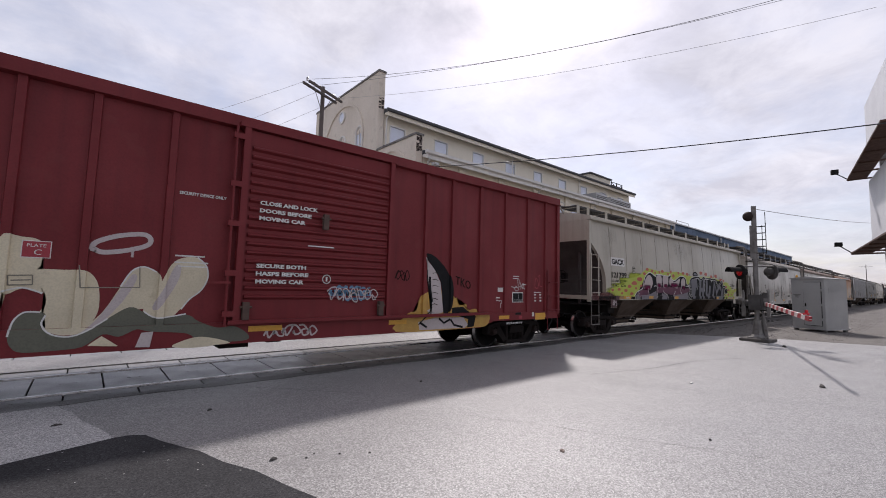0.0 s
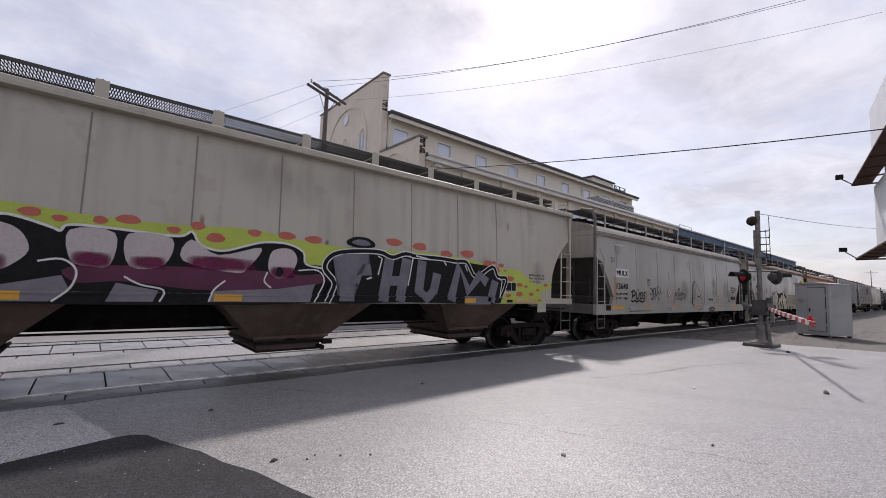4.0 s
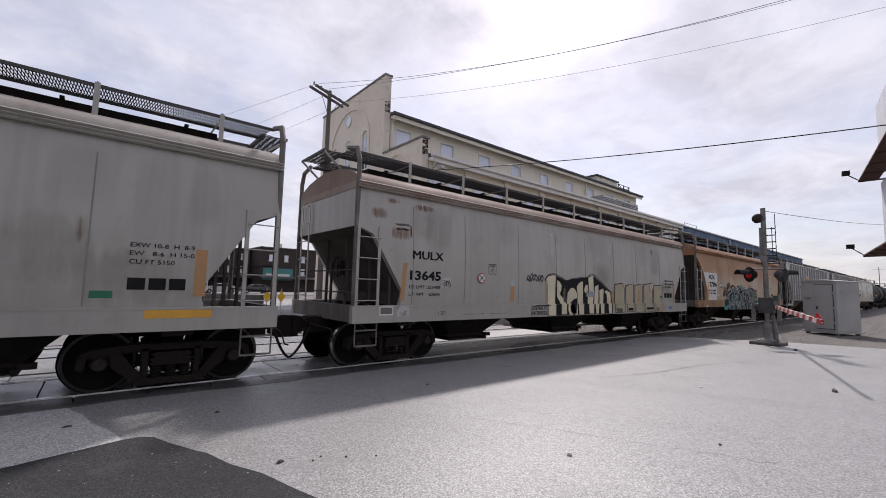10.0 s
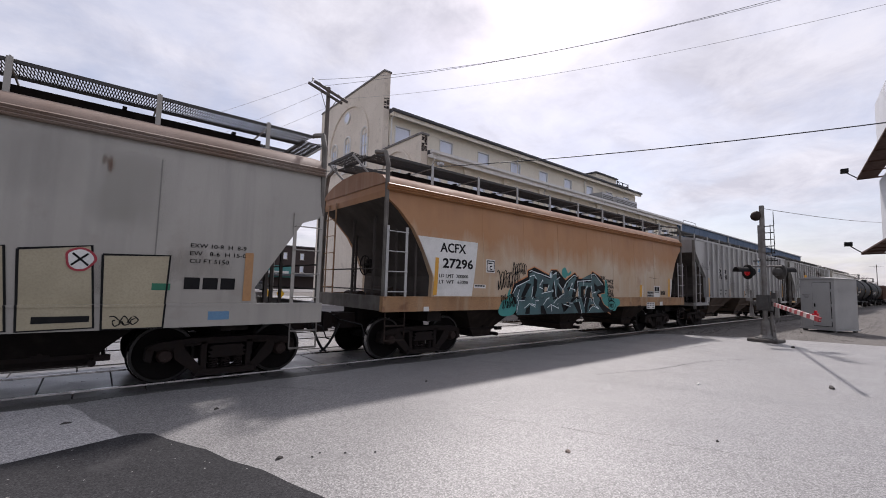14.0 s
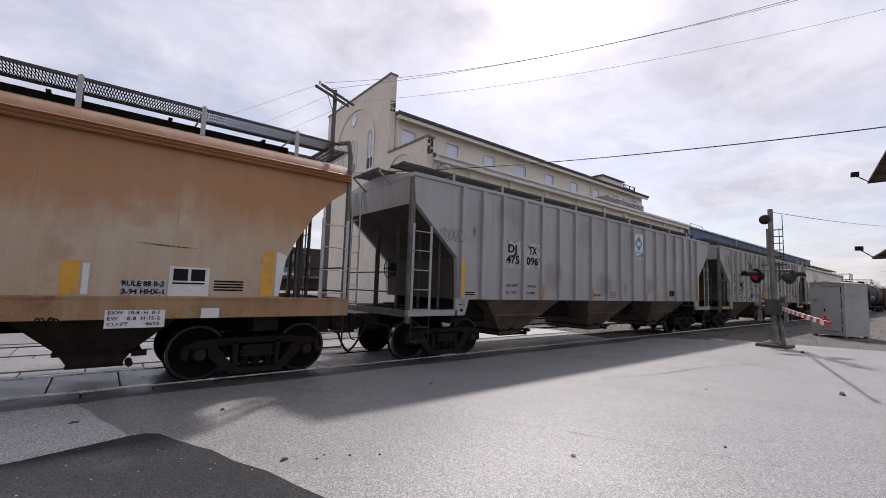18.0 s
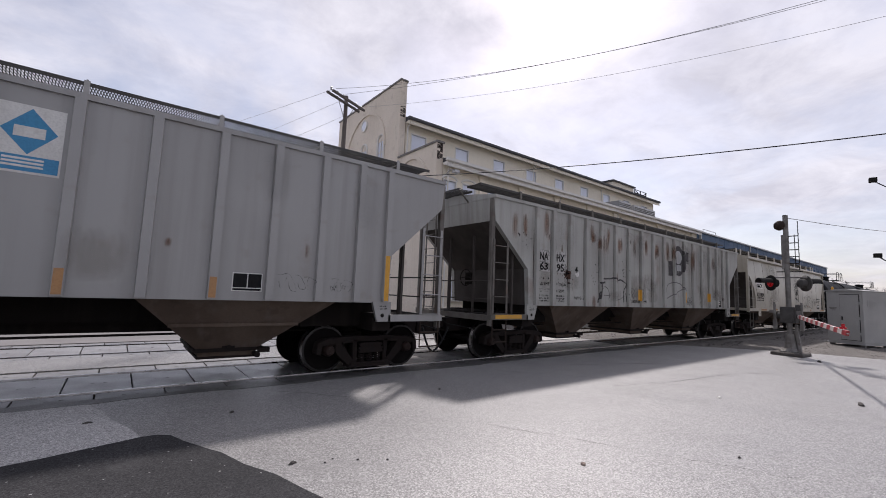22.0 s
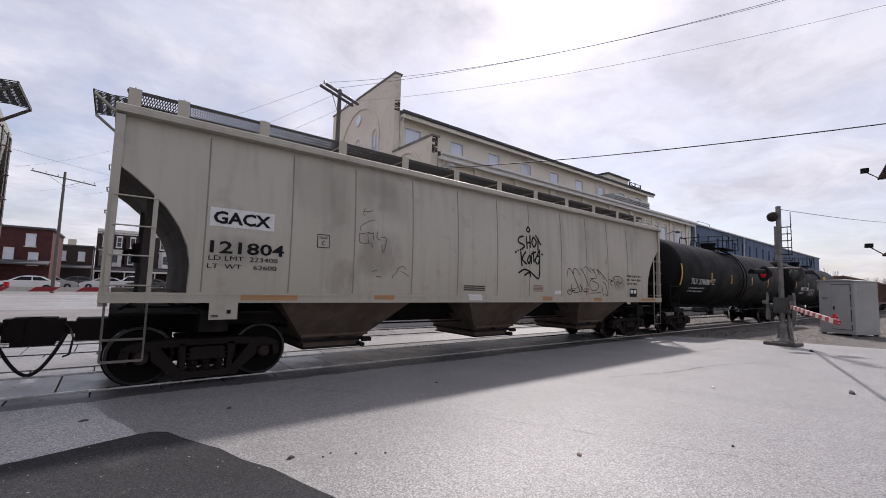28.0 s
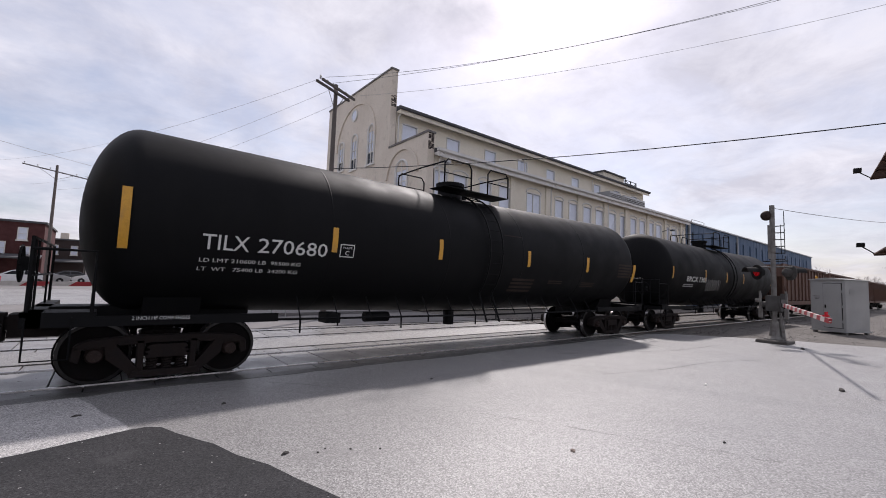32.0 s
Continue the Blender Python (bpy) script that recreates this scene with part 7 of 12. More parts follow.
def far_gate():
    s = root("crossing_gate", "red and white striped gate arm lowered across the road", "crossing gate", "crossing signals", (-7.4, 17.6, 0))
    bm = bmesh.new()
    bar(bm, (0, 0, 0), (0, 0, 4.2), 0.08, 10)
    box(bm, -0.3, 0.3, -0.3, 0.3, 0, 0.5)
    box(bm, -0.25, 0.25, -0.22, 0.22, 1.0, 1.6)
    part("mast", bm, M["mast_grey"], s)
    a, b = Vector((0.3, 0, 1.16)), Vector((9.45, 1.9, 1.20))
    d = b - a
    bm = bmesh.new()
    bar(bm, a, b, 0.02, 6)
    arm = part("gate_arm", bm, M["gate_white"], s)
    for i in range(16):
        p0, p1 = a + d * (i / 16), a + d * ((i + 1) / 16)
        bm = bmesh.new()
        vs = [bm.verts.new((q.x + dx, q.y + dy, q.z + dz)) for q in (p0, p1) for dy in (-0.02, 0.02) for dz, dx in ((-0.075, -0.10), (0.075, 0.10))]
        for f in ((0, 1, 3, 2), (4, 6, 7, 5), (0, 4, 5, 1), (2, 3, 7, 6), (0, 2, 6, 4), (1, 5, 7, 3)):
            bm.faces.new([vs[q] for q in f])
        part("stripe", bm, M["gate_red"] if i % 2 else M["gate_white"], arm)
    for f in (0.5, 0.985):
        q = a + d * f
        bm = bmesh.new()
        bar(bm, (q.x, q.y, q.z + 0.08), (q.x, q.y, q.z + 0.22), 0.07, 10)
        part("gate_light", bm, M["red_glow"], arm, "small red light on the arm")


far_gate()


def cabinet():
    c = root("signal_cabinet", "tall grey aluminium railway signal cabinet on short legs", "signal cabinet", at=(26.9, 3.4, -0.08))
    c.rotation_euler = (0, 0, radians(-21.0))
    m = M["alum_box"]
    bm = bmesh.new()
    box(bm, 0, 1.75, 0, 1.42, 0.16, 2.58)
    bmesh.ops.bevel(bm, geom=bm.edges[:], offset=0.02, segments=2, affect="EDGES")
    part("body", bm, m, c)
    bm = bmesh.new()
    prism(bm, [(-0.05, 2.58), (0.71, 2.66), (1.47, 2.58), (1.47, 2.55), (-0.05, 2.55)], -0.06, 1.81, "x")
    part("roof", bm, m, c)
    bm = bmesh.new()
    box(bm, -0.045, -0.012, 0.14, 0.86, 0.30, 2.38)
    door = part("door", bm, m, c)
    bm = bmesh.new()
    box(bm, -0.010, 0.0, 0.115, 0.885, 0.275, 2.405)
    part("door_gap", bm, M["black_iron"], door)
    bm = bmesh.new()
    box(bm, -0.07, -0.03, 0.75, 0.80, 1.2, 1.36)
    part("handle", bm, M["black_iron"], door)
    bm = bmesh.new()
    for z in (0.6, 1.3, 2.0):
        bar(bm, (-0.025, 0.12, z - 0.06), (-0.025, 0.12, z + 0.06), 0.02, 6)
    part("hinge", bm, M["alum"], door)
    for k in range(3):
        bm = bmesh.new()
        box(bm, -0.012, 0.0, 1.0 + 0.03 * k, 1.32 - 0.05 * k, 1.75 - k * 0.06, 1.775 - k * 0.06)
        part("label_bar", bm, M["mast_grey"], c)
    bm = bmesh.new()
    for z in (1.9, 1.96, 2.02, 2.08):
        box(bm, 0.3, 0.9, -0.02, 0.0, z, z + 0.035)
    part("vent", bm, m, c)
    bm = bmesh.new()
    box(bm, -0.05, 1.8, -0.05, 1.47, 0.10, 0.16)
    part("skirt", bm, M["alum"], c)
    for x, y in ((0.1, 0.1), (0.1, 1.3), (1.65, 0.1), (1.65, 1.3)):
        bm = bmesh.new()
        box(bm, x - 0.07, x + 0.07, y - 0.07, y + 0.07, -0.02, 0.10)
        part("leg", bm, M["mast_grey"], c)
    bm = bmesh.new()
    lathe(bm, [(0.05, 2.62), (0.05, 2.68), (0.035, 2.74), (0.01, 2.76)], (0.1, 1.2, 0), 10, "z")
    part("beacon", bm, M["yellow"], c, "small amber beacon")


cabinet()


def billboard():
    b = root("billboard", "two-deck billboard seen from behind on steel posts", "billboard", at=(34.8, 2.1, -0.08))
    b.rotation_euler = (0, 0, radians(10.5))
    for x in (-1.2, -5.5, -9.8):
        bm = bmesh.new()
        box(bm, x - 0.15, x + 0.15, -0.55, -0.25, 0, 12.6)
        part("post", bm, M["mast_grey"], b)
    for z0, z1 in ((9.4, 13.1), (4.9, 8.5)):
        bm = bmesh.new()
        box(bm, -11, 0, -0.12, 0.1, z0, z1)
        p = part("panel", bm, M["board_white"], b)
        bm = bmesh.new()
        for q in range(7):
            box(bm, -11 + 1.7 * q, -10.9 + 1.7 * q, -0.24, -0.12, z0, z1)
        part("stringer", bm, M["alum"], p)
        bm = bmesh.new()
        box(bm, -11, 0.4, 0.15, 1.0, z0 - 0.62, z0 - 0.55)
        for q in range(6):
            bar(bm, (-10.8 + 2.2 * q, -0.4, z0 - 0.6), (-10.8 + 2.2 * q, 1.0, z0 - 0.64), 0.05, 5)
        part("catwalk", bm, M["rust_iron"], b)
        for q in (0.3,):
            bm = bmesh.new()
            bar(bm, (q, 0.9, z0 - 0.6), (q, 1.5, z0 - 0.1), 0.03, 5)
            box(bm, q - 0.25, q + 0.2, 1.35, 1.7, z0 - 0.15, z0 + 0.08)
            part("lamp", bm, M["black_iron"], b)


billboard()


# ---- street beyond the crossing ----
def row_house(x0, w, kind):
    """One house of a brick terrace: flat roof with a white cornice, bay window, round-headed windows and a porch."""
    h = root("row_house", "dark brick row house with white cornice, bay window and porch", "row house", "terrace of row houses", (x0, 85, 0))
    brick, trim = M["brick_dark"], M["white_trim"]
    bm = bmesh.new()
    box(bm, 0, w, 0, 9, 0, 8.7)
    part("wall", bm, brick, h)
    bm = bmesh.new()
    box(bm, -0.02, w + 0.02, -0.35, 0.2, 8.55, 9.0)
    box(bm, -0.02, w + 0.02, -0.15, -0.003, 8.25, 8.5)
    part("cornice", bm, trim, h)
    bm = bmesh.new()
    box(bm, 0, w, 0.2, 9, 8.7, 8.85)
    part("roof", bm, M["roof_dark"], h)
    bay, flat = (w - 1.85, 0.75) if kind % 2 else (1.85, w - 1.3)
    for x in (1.08, 2.82, 4.56):
        window_y(h, x - 0.36, x + 0.36, 6.2, 7.85, -0.125, trim, M["glass_dark"], (0, 1), True, True, 0.11)
    window_y(h, flat - 0.40, flat + 0.40, 3.5, 5.05, -0.125, trim, M["glass_dark"], (0, 1), True, True, 0.11)
    bm = bmesh.new()
    prism(bm, [(bay - 1.45, 0), (bay - 1.0, -0.75), (bay + 1.0, -0.75), (bay + 1.45, 0)], 3.1, 5.6, "z")
    b = part("bay_window", bm, trim, h)
    for x in (bay - 0.55, bay + 0.55):
        bm = bmesh.new()
        box(bm, x - 0.36, x + 0.36, -0.79, -0.74, 3.75, 5.1)
        part("pane", bm, M["glass_dark"], b)
    bm = bmesh.new()
    prism(bm, [(bay - 1.6, 0.0), (bay - 1.1, -0.9), (bay + 1.1, -0.9), (bay + 1.6, 0.0)], 5.6, 5.8, "z")
    part("bay_roof", bm, trim, b)
    bm = bmesh.new()
    prism(bm, [(-2.4, 2.45), (-2.4, 2.6), (0, 3.05), (0, 2.9)], 0, w, "x")
    part("porch_roof", bm, M["roof_dark"], h)
    bm = bmesh.new()
    box(bm, 0, w, -2.42, -2.3, 2.2, 2.45)
    part("porch_beam", bm, trim, h)
    bm = bmesh.new()
    box(bm, -0.07, 0.07, -2.4, -2.26, 0, 2.2)
    first = part("porch_post", bm, trim, h)
    first.location = (0.1, 0, 0)
    for i in (1, 2, 3):
        again(first, 0.1 + (w - 0.2) * i / 3)
    for x in (1.0, w - 1.2):
        window_y(h, x - 0.4, x + 0.4, 0.6, 1.9, -0.125, trim, M["glass_dark"], (0, 1), False, True, 0.08)


for i, x in enumerate((-2.2, 3.6, 9.4)):
    row_house(x, 5.75, i)


def brick_house(at, w, d, h, label, brick, windows):
    b = root("brick_house", label, "house", "street houses", at)
    bm = bmesh.new()
    box(bm, 0, w, 0, d, 0, h)
    part("wall", bm, brick, b)
    bm = bmesh.new()
    box(bm, -0.15, w + 0.15, -0.2, d, h, h + 0.2)
    part("roof", bm, M["roof_dark"], b)
    bm = bmesh.new()
    box(bm, w * 0.3, w * 0.3 + 0.9, 1.5, 2.4, h + 0.2, h + 1.1)
    part("chimney", bm, M["cream_front"], b)
    bm = bmesh.new()
    prism(bm, [(-2.0, 2.5), (-2.0, 2.65), (0, 3.0), (0, 2.85)], 0, w, "x")
    part("porch_roof", bm, M["roof_dark"], b)
    for x, z in windows:
        window_y(b, x - 0.38, x + 0.38, z, z + 1.3, -0.125, M["white_trim"], M["pane_white"], (0, 1), False, True, 0.07)
    return b


brick_house((-15.0, 59.5, 0), 9.9, 12, 6.2, "two-storey red brick building with pale windows", M["brick_red"], [(1.2, 3.9), (3.2, 3.9), (6.8, 2.9), (8.3, 4.4), (8.6, 2.5)])
brick_house((-6.4, 78.0, 0), 4.1, 8, 5.6, "low dark brick house with a porch", M["brick_dark"], [(0.9, 3.6), (2.9, 3.6)])
brick_house((16.8, 92.0, 0), 7.5, 8, 8.4, "grey mansard-roofed town house", M["brick_dark"], [(1.4, 3.6), (3.4, 3.6), (5.6, 3.6), (1.4, 6.2), (3.4, 6.2), (5.6, 6.2)])
corner = brick_house((24.6, 86.0, 0), 12.0, 9, 8.6, "dark corner house with a teal shop front", M["brick_dark"], [(2.0, 6.0), (5.0, 6.0), (8.5, 6.0), (8.5, 3.4)])
bm = bmesh.new()
box(bm, 0.6, 6.4, -0.25, -0.02, 2.2, 4.6)
part("shop_front", bm, M["teal_front"], corner, "teal shop front with pale lettering")
bm = bmesh.new()
box(bm, 1.2, 5.8, -0.3, -0.26, 3.0, 3.5)
part("shop_sign", bm, M["white_mark"], corner)
brick_house((-40, 84.0, 0), 20, 10, 7.5, "long red brick house on the street", M["brick_red"], [(2, 4.4), (6, 4.4), (10, 4.4), (14, 4.4), (18, 4.4)])


def parked_car(at, turn, paint, label, kind="sedan"):
    c = root("parked_car", label, "car", "parked cars", at)
    c.rotation_euler = (0, 0, radians(turn))
    tall = 0.22 if kind == "suv" else 0.0
    cabin = [(-2.2, 1.02), (-1.95, 1.36 + tall), (-1.2, 1.50 + tall), (0.1, 1.47 + tall), (0.55, 1.36 + tall), (1.2, 0.98)] if tall else [(-1.85, 1.0), (-1.15, 1.34), (-0.55, 1.45), (0.1, 1.45), (0.5, 1.36), (1.22, 0.98)]

    def half(z):
        return 0.88 - 0.42 * max(0.0, z - 0.95) if z > 0.7 else 0.88 - 0.12 * max(0.0, 0.55 - z)

    bm = bmesh.new()
    prism(bm, [(-2.22, 0.24), (-2.32, 0.5), (-2.3, 0.82)] + cabin + [(1.9, 0.86), (2.25, 0.70), (2.32, 0.5), (2.2, 0.24)], -1, 1)
    for z in (0.55, 0.75, 0.95, 1.15, 1.3):
        bmesh.ops.bisect_plane(bm, geom=bm.verts[:] + bm.edges[:] + bm.faces[:], plane_co=(0, 0, z), plane_no=(0, 0, 1))
    for v in bm.verts:
        v.co.y = math.copysign(half(v.co.z) * (1 - 0.03 * (abs(v.co.x) / 2.3) ** 4), v.co.y)
    part("body", bm, paint, c, smooth=True)
    top = 1.34 + tall
    for x0, x1, x2, x3 in ((cabin[0][0] + 0.35, cabin[1][0] + 0.25, -0.40, -0.42), (-0.32, -0.34, 0.38, 0.95)):
        for s in (-1, 1):
            bm = bmesh.new()
            v = [bm.verts.new((x, s * (half(z) + 0.006), z)) for x, z in ((x0, 1.01), (x1, top), (x2, top), (x3, 1.01))]
            w = [bm.verts.new((q.co.x, q.co.y - s * 0.02, q.co.z)) for q in v]
            bm.faces.new(v)
            bm.faces.new(w[::-1])
            for k in range(4):
                bm.faces.new((v[k], w[k], w[(k + 1) % 4], v[(k + 1) % 4]))
            part("side_window", bm, M["car_glass"], c)
    for (xa, za), (xb, zb), sgn in ((cabin[-1], cabin[-2], 1), (cabin[0], cabin[1], -1)):
        bm = bmesh.new()
        pts = [(xa + (xb - xa) * f, za + (zb - za) * f) for f in (0.12, 0.95)]
        v = [bm.verts.new((x + sgn * 0.012, y, z + 0.008)) for (x, z), y in ((pts[0], -half(pts[0][1]) + 0.1), (pts[0], half(pts[0][1]) - 0.1), (pts[1], half(pts[1][1]) - 0.08), (pts[1], -half(pts[1][1]) + 0.08))]
        w = [bm.verts.new((q.co.x - sgn * 0.03, q.co.y, q.co.z - 0.02)) for q in v]
        bm.faces.new(v)
        bm.faces.new(w[::-1])
        for k in range(4):
            bm.faces.new((v[k], w[k], w[(k + 1) % 4], v[(k + 1) % 4]))
        part("windscreen" if sgn > 0 else "rear_window", bm, M["car_glass"], c)
    for x in (-1.4, 1.42):
        for s in (-1, 1):
            bm = bmesh.new()
            lathe(bm, [(0.2, s * 0.70), (0.31, s * 0.70), (0.32, s * 0.74), (0.32, s * 0.87), (0.30, s * 0.89), (0.2, s * 0.88)], (x, 0, 0.32), 16)
            wheel = part("wheel", bm, M["tyre"], c)
            bm = bmesh.new()
            lathe(bm, [(0.2, s * 0.86), (0.05, s * 0.895)], (x, 0, 0.32), 12)
            part("rim", bm, M["alum"], wheel)
    for s in (-1, 1):
        bm = bmesh.new()
        box(bm, 2.18, 2.30, s * 0.66 - 0.16, s * 0.66 + 0.16, 0.58, 0.70)
        part("headlight", bm, M["white_mark"], c)


for at, turn, paint, label, kind in (
        ((3.6, 63.0, 0), 181, "car_dark", "dark green grey sedan parked on the street", "sedan"), ((-0.6, 65.5, 0), 180, "car_white", "white sedan parked on the street", "sedan"),
        ((8.6, 67.0, 0), 180, "car_white", "white sedan parked by the porches", "sedan"), ((-5.2, 63.5, 0), 2, "car_silver", "silver sedan parked in the row of cars", "sedan"),
        ((-10.0, 62.0, 0), 181, "car_white", "white sedan parked in the row of cars", "sedan"), ((-15.0, 56.5, 0), 3, "car_dark", "dark sedan parked before the brick building", "sedan"),
        ((-20.0, 57.0, 0), 178, "car_silver", "silver car parked before the brick building", "suv"), ((-24.8, 56.0, 0), 0, "car_white", "white sedan parked in the row of cars", "sedan"),
        ((-11.2, 55.0, 0), 184, "car_silver", "silver sedan parked in the row of cars", "sedan"), ((-6.2, 55.6, 0), 182, "car_white", "white sedan parked in the row of cars", "sedan"),
        ((13.6, 66.0, 0), 181, "car_silver", "silver sedan parked in the row of cars", "sedan"), ((18.8, 67.5, 0), 183, "car_dark", "dark sedan parked in the row of cars", "sedan"),
        ((2.2, 70.5, 0), 178, "car_white", "white car parked by the porches", "suv"), ((-3.0, 71.5, 0), 4, "car_dark", "dark sedan parked by the porches", "sedan"),
        ((-4.9, 25.4, 0), -84, "car_white", "white sedan waiting behind the lowered gate", "sedan"), ((-7.6, 32.0, 0), -83, "car_silver", "silver car waiting behind the lowered gate", "sedan"),
        ((110, 2.0, 0), 20, "car_white", "white car beyond the cabinet", "suv")):
    parked_car(at, turn, M[paint], label, kind)

bm = bmesh.new()
prism(bm, [(3.6, 34.6), (8.6, 29.6), (9.0, 30.0), (4.0, 35.0)], -0.1, 0.86, "z")
bmesh.ops.bevel(bm, geom=bm.edges[:], offset=0.04, segments=1, affect="EDGES")
thing("low_wall", bm, M["stone_wall"], "low dark stone wall beside the far road", "wall")
bm = bmesh.new()
prism(bm, [(-0.5, 17.4), (5.2, 18.2), (13.4, 19.2), (13.4, 19.9), (5.0, 18.9), (-0.5, 18.0)], -0.1, 0.13, "z")
thing("kerb", bm, M["pavement_far"], "pale concrete kerb along the far road", "kerb", kind="structure")


def diamond_sign(at):
    s = root("warning_sign", "yellow diamond warning sign on a thin post", "road sign", "warning signs", at)
    bm = bmesh.new()
    bar(bm, (0, 0, -0.05), (0, 0, 1.45), 0.022, 6)
    part("post", bm, M["alum"], s)
    bm = bmesh.new()
    prism(bm, [(-0.16, 1.12), (0, 0.86), (0.16, 1.12), (0, 1.38)], -0.035, -0.024)
    part("sign_plate", bm, M["sign_yellow"], s)


diamond_sign((5.5, 18.0, 0))
diamond_sign((6.1, 18.05, 0))


def bare_tree(at, height, seed):
    """A leafless tree: trunk, limbs and many fine twigs."""
    rnd = random.Random(seed)
    t = root("tree", "bare leafless tree beyond the railway yard", "tree", "bare trees", at)
    trunk, twigs = bmesh.new(), bmesh.new()

    def grow(p, d, length, r, level):
        q = p + d * length
        bar(trunk if level < 2 else twigs, p, q, r, 6 if level < 2 else 4, r * 0.65)
        if level == 5:
            return
        for _ in range(3 if level < 4 else 2):
            nd = (d + Vector((rnd.uniform(-0.75, 0.75), rnd.uniform(-0.75, 0.75), rnd.uniform(-0.15, 0.55)))).normalized()
            grow(p + d * length * rnd.uniform(0.7, 1.0), nd, length * rnd.uniform(0.62, 0.82), r * 0.6, level + 1)

    grow(Vector((0, 0, -0.1)), Vector((rnd.uniform(-0.05, 0.05), 0, 1)).normalized(), height * 0.30, height * 0.020, 0)
    part("trunk", trunk, M["bark"], t)
    part("crown", twigs, M["twig"], t)


for at, h, seed in (((128, 19, 0), 9.5, 1), ((136, 16, 0), 8.5, 2), ((150, 13, 0), 8.0, 3), ((170, 24, 0), 11, 4), ((200, 17, 0), 10, 5), ((210, 11, 0), 9, 6)):
    bare_tree(at, h, seed)


def far_woods():
    """A dark uneven line of distant woods and scrub."""
    rnd = random.Random(11)
    verts, faces = [], []
    for i in range(5200):
        x, y = rnd.uniform(230, 420), rnd.uniform(-60, 60)
        top = 5.0 + 2.5 * noise.noise((x * 0.03, y * 0.05, 0)) + rnd.uniform(-0.8, 0.8)
        z = rnd.random() ** 0.6 * top
        s = rnd.uniform(0.5, 1.3)
        b = len(verts)
        for _ in range(3):
            verts.append((x + rnd.uniform(-s, s), y + rnd.uniform(-s, s), z + rnd.uniform(-s, s)))
        faces.append((b, b + 1, b + 2))
    me = bpy.data.meshes.new("far_woods")
    me.from_pydata(verts, [], faces)
    me.materials.append(M["far_wood"])
    tagged(new("far_woods", me), "distant line of brown bare woods", "woods", kind="stuff")


far_woods()


# ---- small stones on the road ----
def chip(x, y, sx, sy, h, material, label, turn):
    rnd = random.Random(int(x * 100))
    bm = bmesh.new()
    bmesh.ops.create_icosphere(bm, subdivisions=2, radius=1.0)
    for v in bm.verts:
        k = 1 + rnd.uniform(-0.25, 0.2)
        v.co = Vector((v.co.x * sx * k, v.co.y * sy * k, max(-0.1, v.co.z) * h * k))
    ob = thing("road_stone", bm, material, label, "stone", group="stones on the road")
    ob.location, ob.rotation_euler = (x, y, 0.004), (0, 0, turn)


for x, y, sx, sy, h, m, turn in ((1.487, 4.146, 0.045, 0.02, 0.022, "stone_chip", 0.4), (3.92, 2.595, 0.035, 0.025, 0.022, "rust_ledge", 0.9), (10.5, 1.42, 0.10, 0.04, 0.05, "stone_chip", 0.3),
                                 (-0.12, 6.486, 0.05, 0.02, 0.02, "stone_chip", 0.2), (1.35, 6.15, 0.035, 0.018, 0.02, "stone_chip", 0.1), (8.7, 3.0, 0.06, 0.03, 0.02, "white_mark", 0.3),
                                 (1.75, 4.0, 0.012, 0.01, 0.01, "stone_chip", 0.1), (1.85, 4.05, 0.012, 0.01, 0.01, "stone_chip", 1.1), (2.3, 3.75, 0.012, 0.012, 0.01, "stone_chip", 0.1), (5.6, 1.75, 0.02, 0.015, 0.015, "stone_chip", 0.1),
                                 (17.2, 3.2, 0.09, 0.06, 0.06, "stone_chip", 0.2), (2.05, 3.9, 0.014, 0.01, 0.01, "stone_chip", 0.1), (4.6, 5.9, 0.04, 0.02, 0.015, "stone_chip", 0.5)):
    chip(x, y, sx, sy, h, M[m], "small dark stone lying on the asphalt" if m == "stone_chip" else "small pale chip lying on the asphalt", turn)


# ---- lettering, reflectors and graffiti on the cars ----
def smooth_line(pts, closed=False, n=4):
    """A soft curve through the points."""
    k = len(pts)
    out = []
    for i in range(k if closed else k - 1):
        p = [pts[(i + d) % k] if closed else pts[min(max(i + d, 0), k - 1)] for d in (-1, 0, 1, 2)]
        for s in range(n):
            t = s / n
            out.append(tuple(0.5 * (2 * p[1][a] + (p[2][a] - p[0][a]) * t + (2 * p[0][a] - 5 * p[1][a] + 4 * p[2][a] - p[3][a]) * t * t
                                    + (3 * p[1][a] - p[0][a] - 3 * p[2][a] + p[3][a]) * t ** 3) for a in (0, 1)))
    if not closed:
        out.append(tuple(pts[-1]))
    return out


def flat_side(car, sill_top):
    """The near side of a hopper: rounded sheet above, the proud sill below."""
    def depth(x, z):
        return NEAR + tuck(car, z) if z >= sill_top else (NEAR - 0.032 if z > sill_top - 0.036 else NEAR - 0.02)
    return depth, [], [sill_top + 0.001, sill_top - 0.001, sill_top - 0.035, sill_top - 0.037] + [1.5 + 0.2 * i for i in range(13)]


def ribbed_side(base, rib_xs, w, d):
    """The near side of a ribbed car: panels with proud pressed posts."""
    def depth(x, z):
        near = min(abs(x - r) for r in rib_xs)
        return base - d * min(1.0, max(0.0, (w / 2 + 0.012 - near) / 0.012))
    cuts = [r + s for r in rib_xs for s in (-w / 2 - 0.012, -w / 2, w / 2, w / 2 + 0.012)]
    return depth, cuts, []


def box_side():
    """The boxcar's side: posts on the panels above, the flush sill below."""
    upper, cuts, _ = ribbed_side(NEAR + 0.06, BOX_RIBS, 0.09, 0.05)
    return (lambda x, z: upper(x, z) if z > 1.0 else NEAR), cuts, [1.001, 0.999]


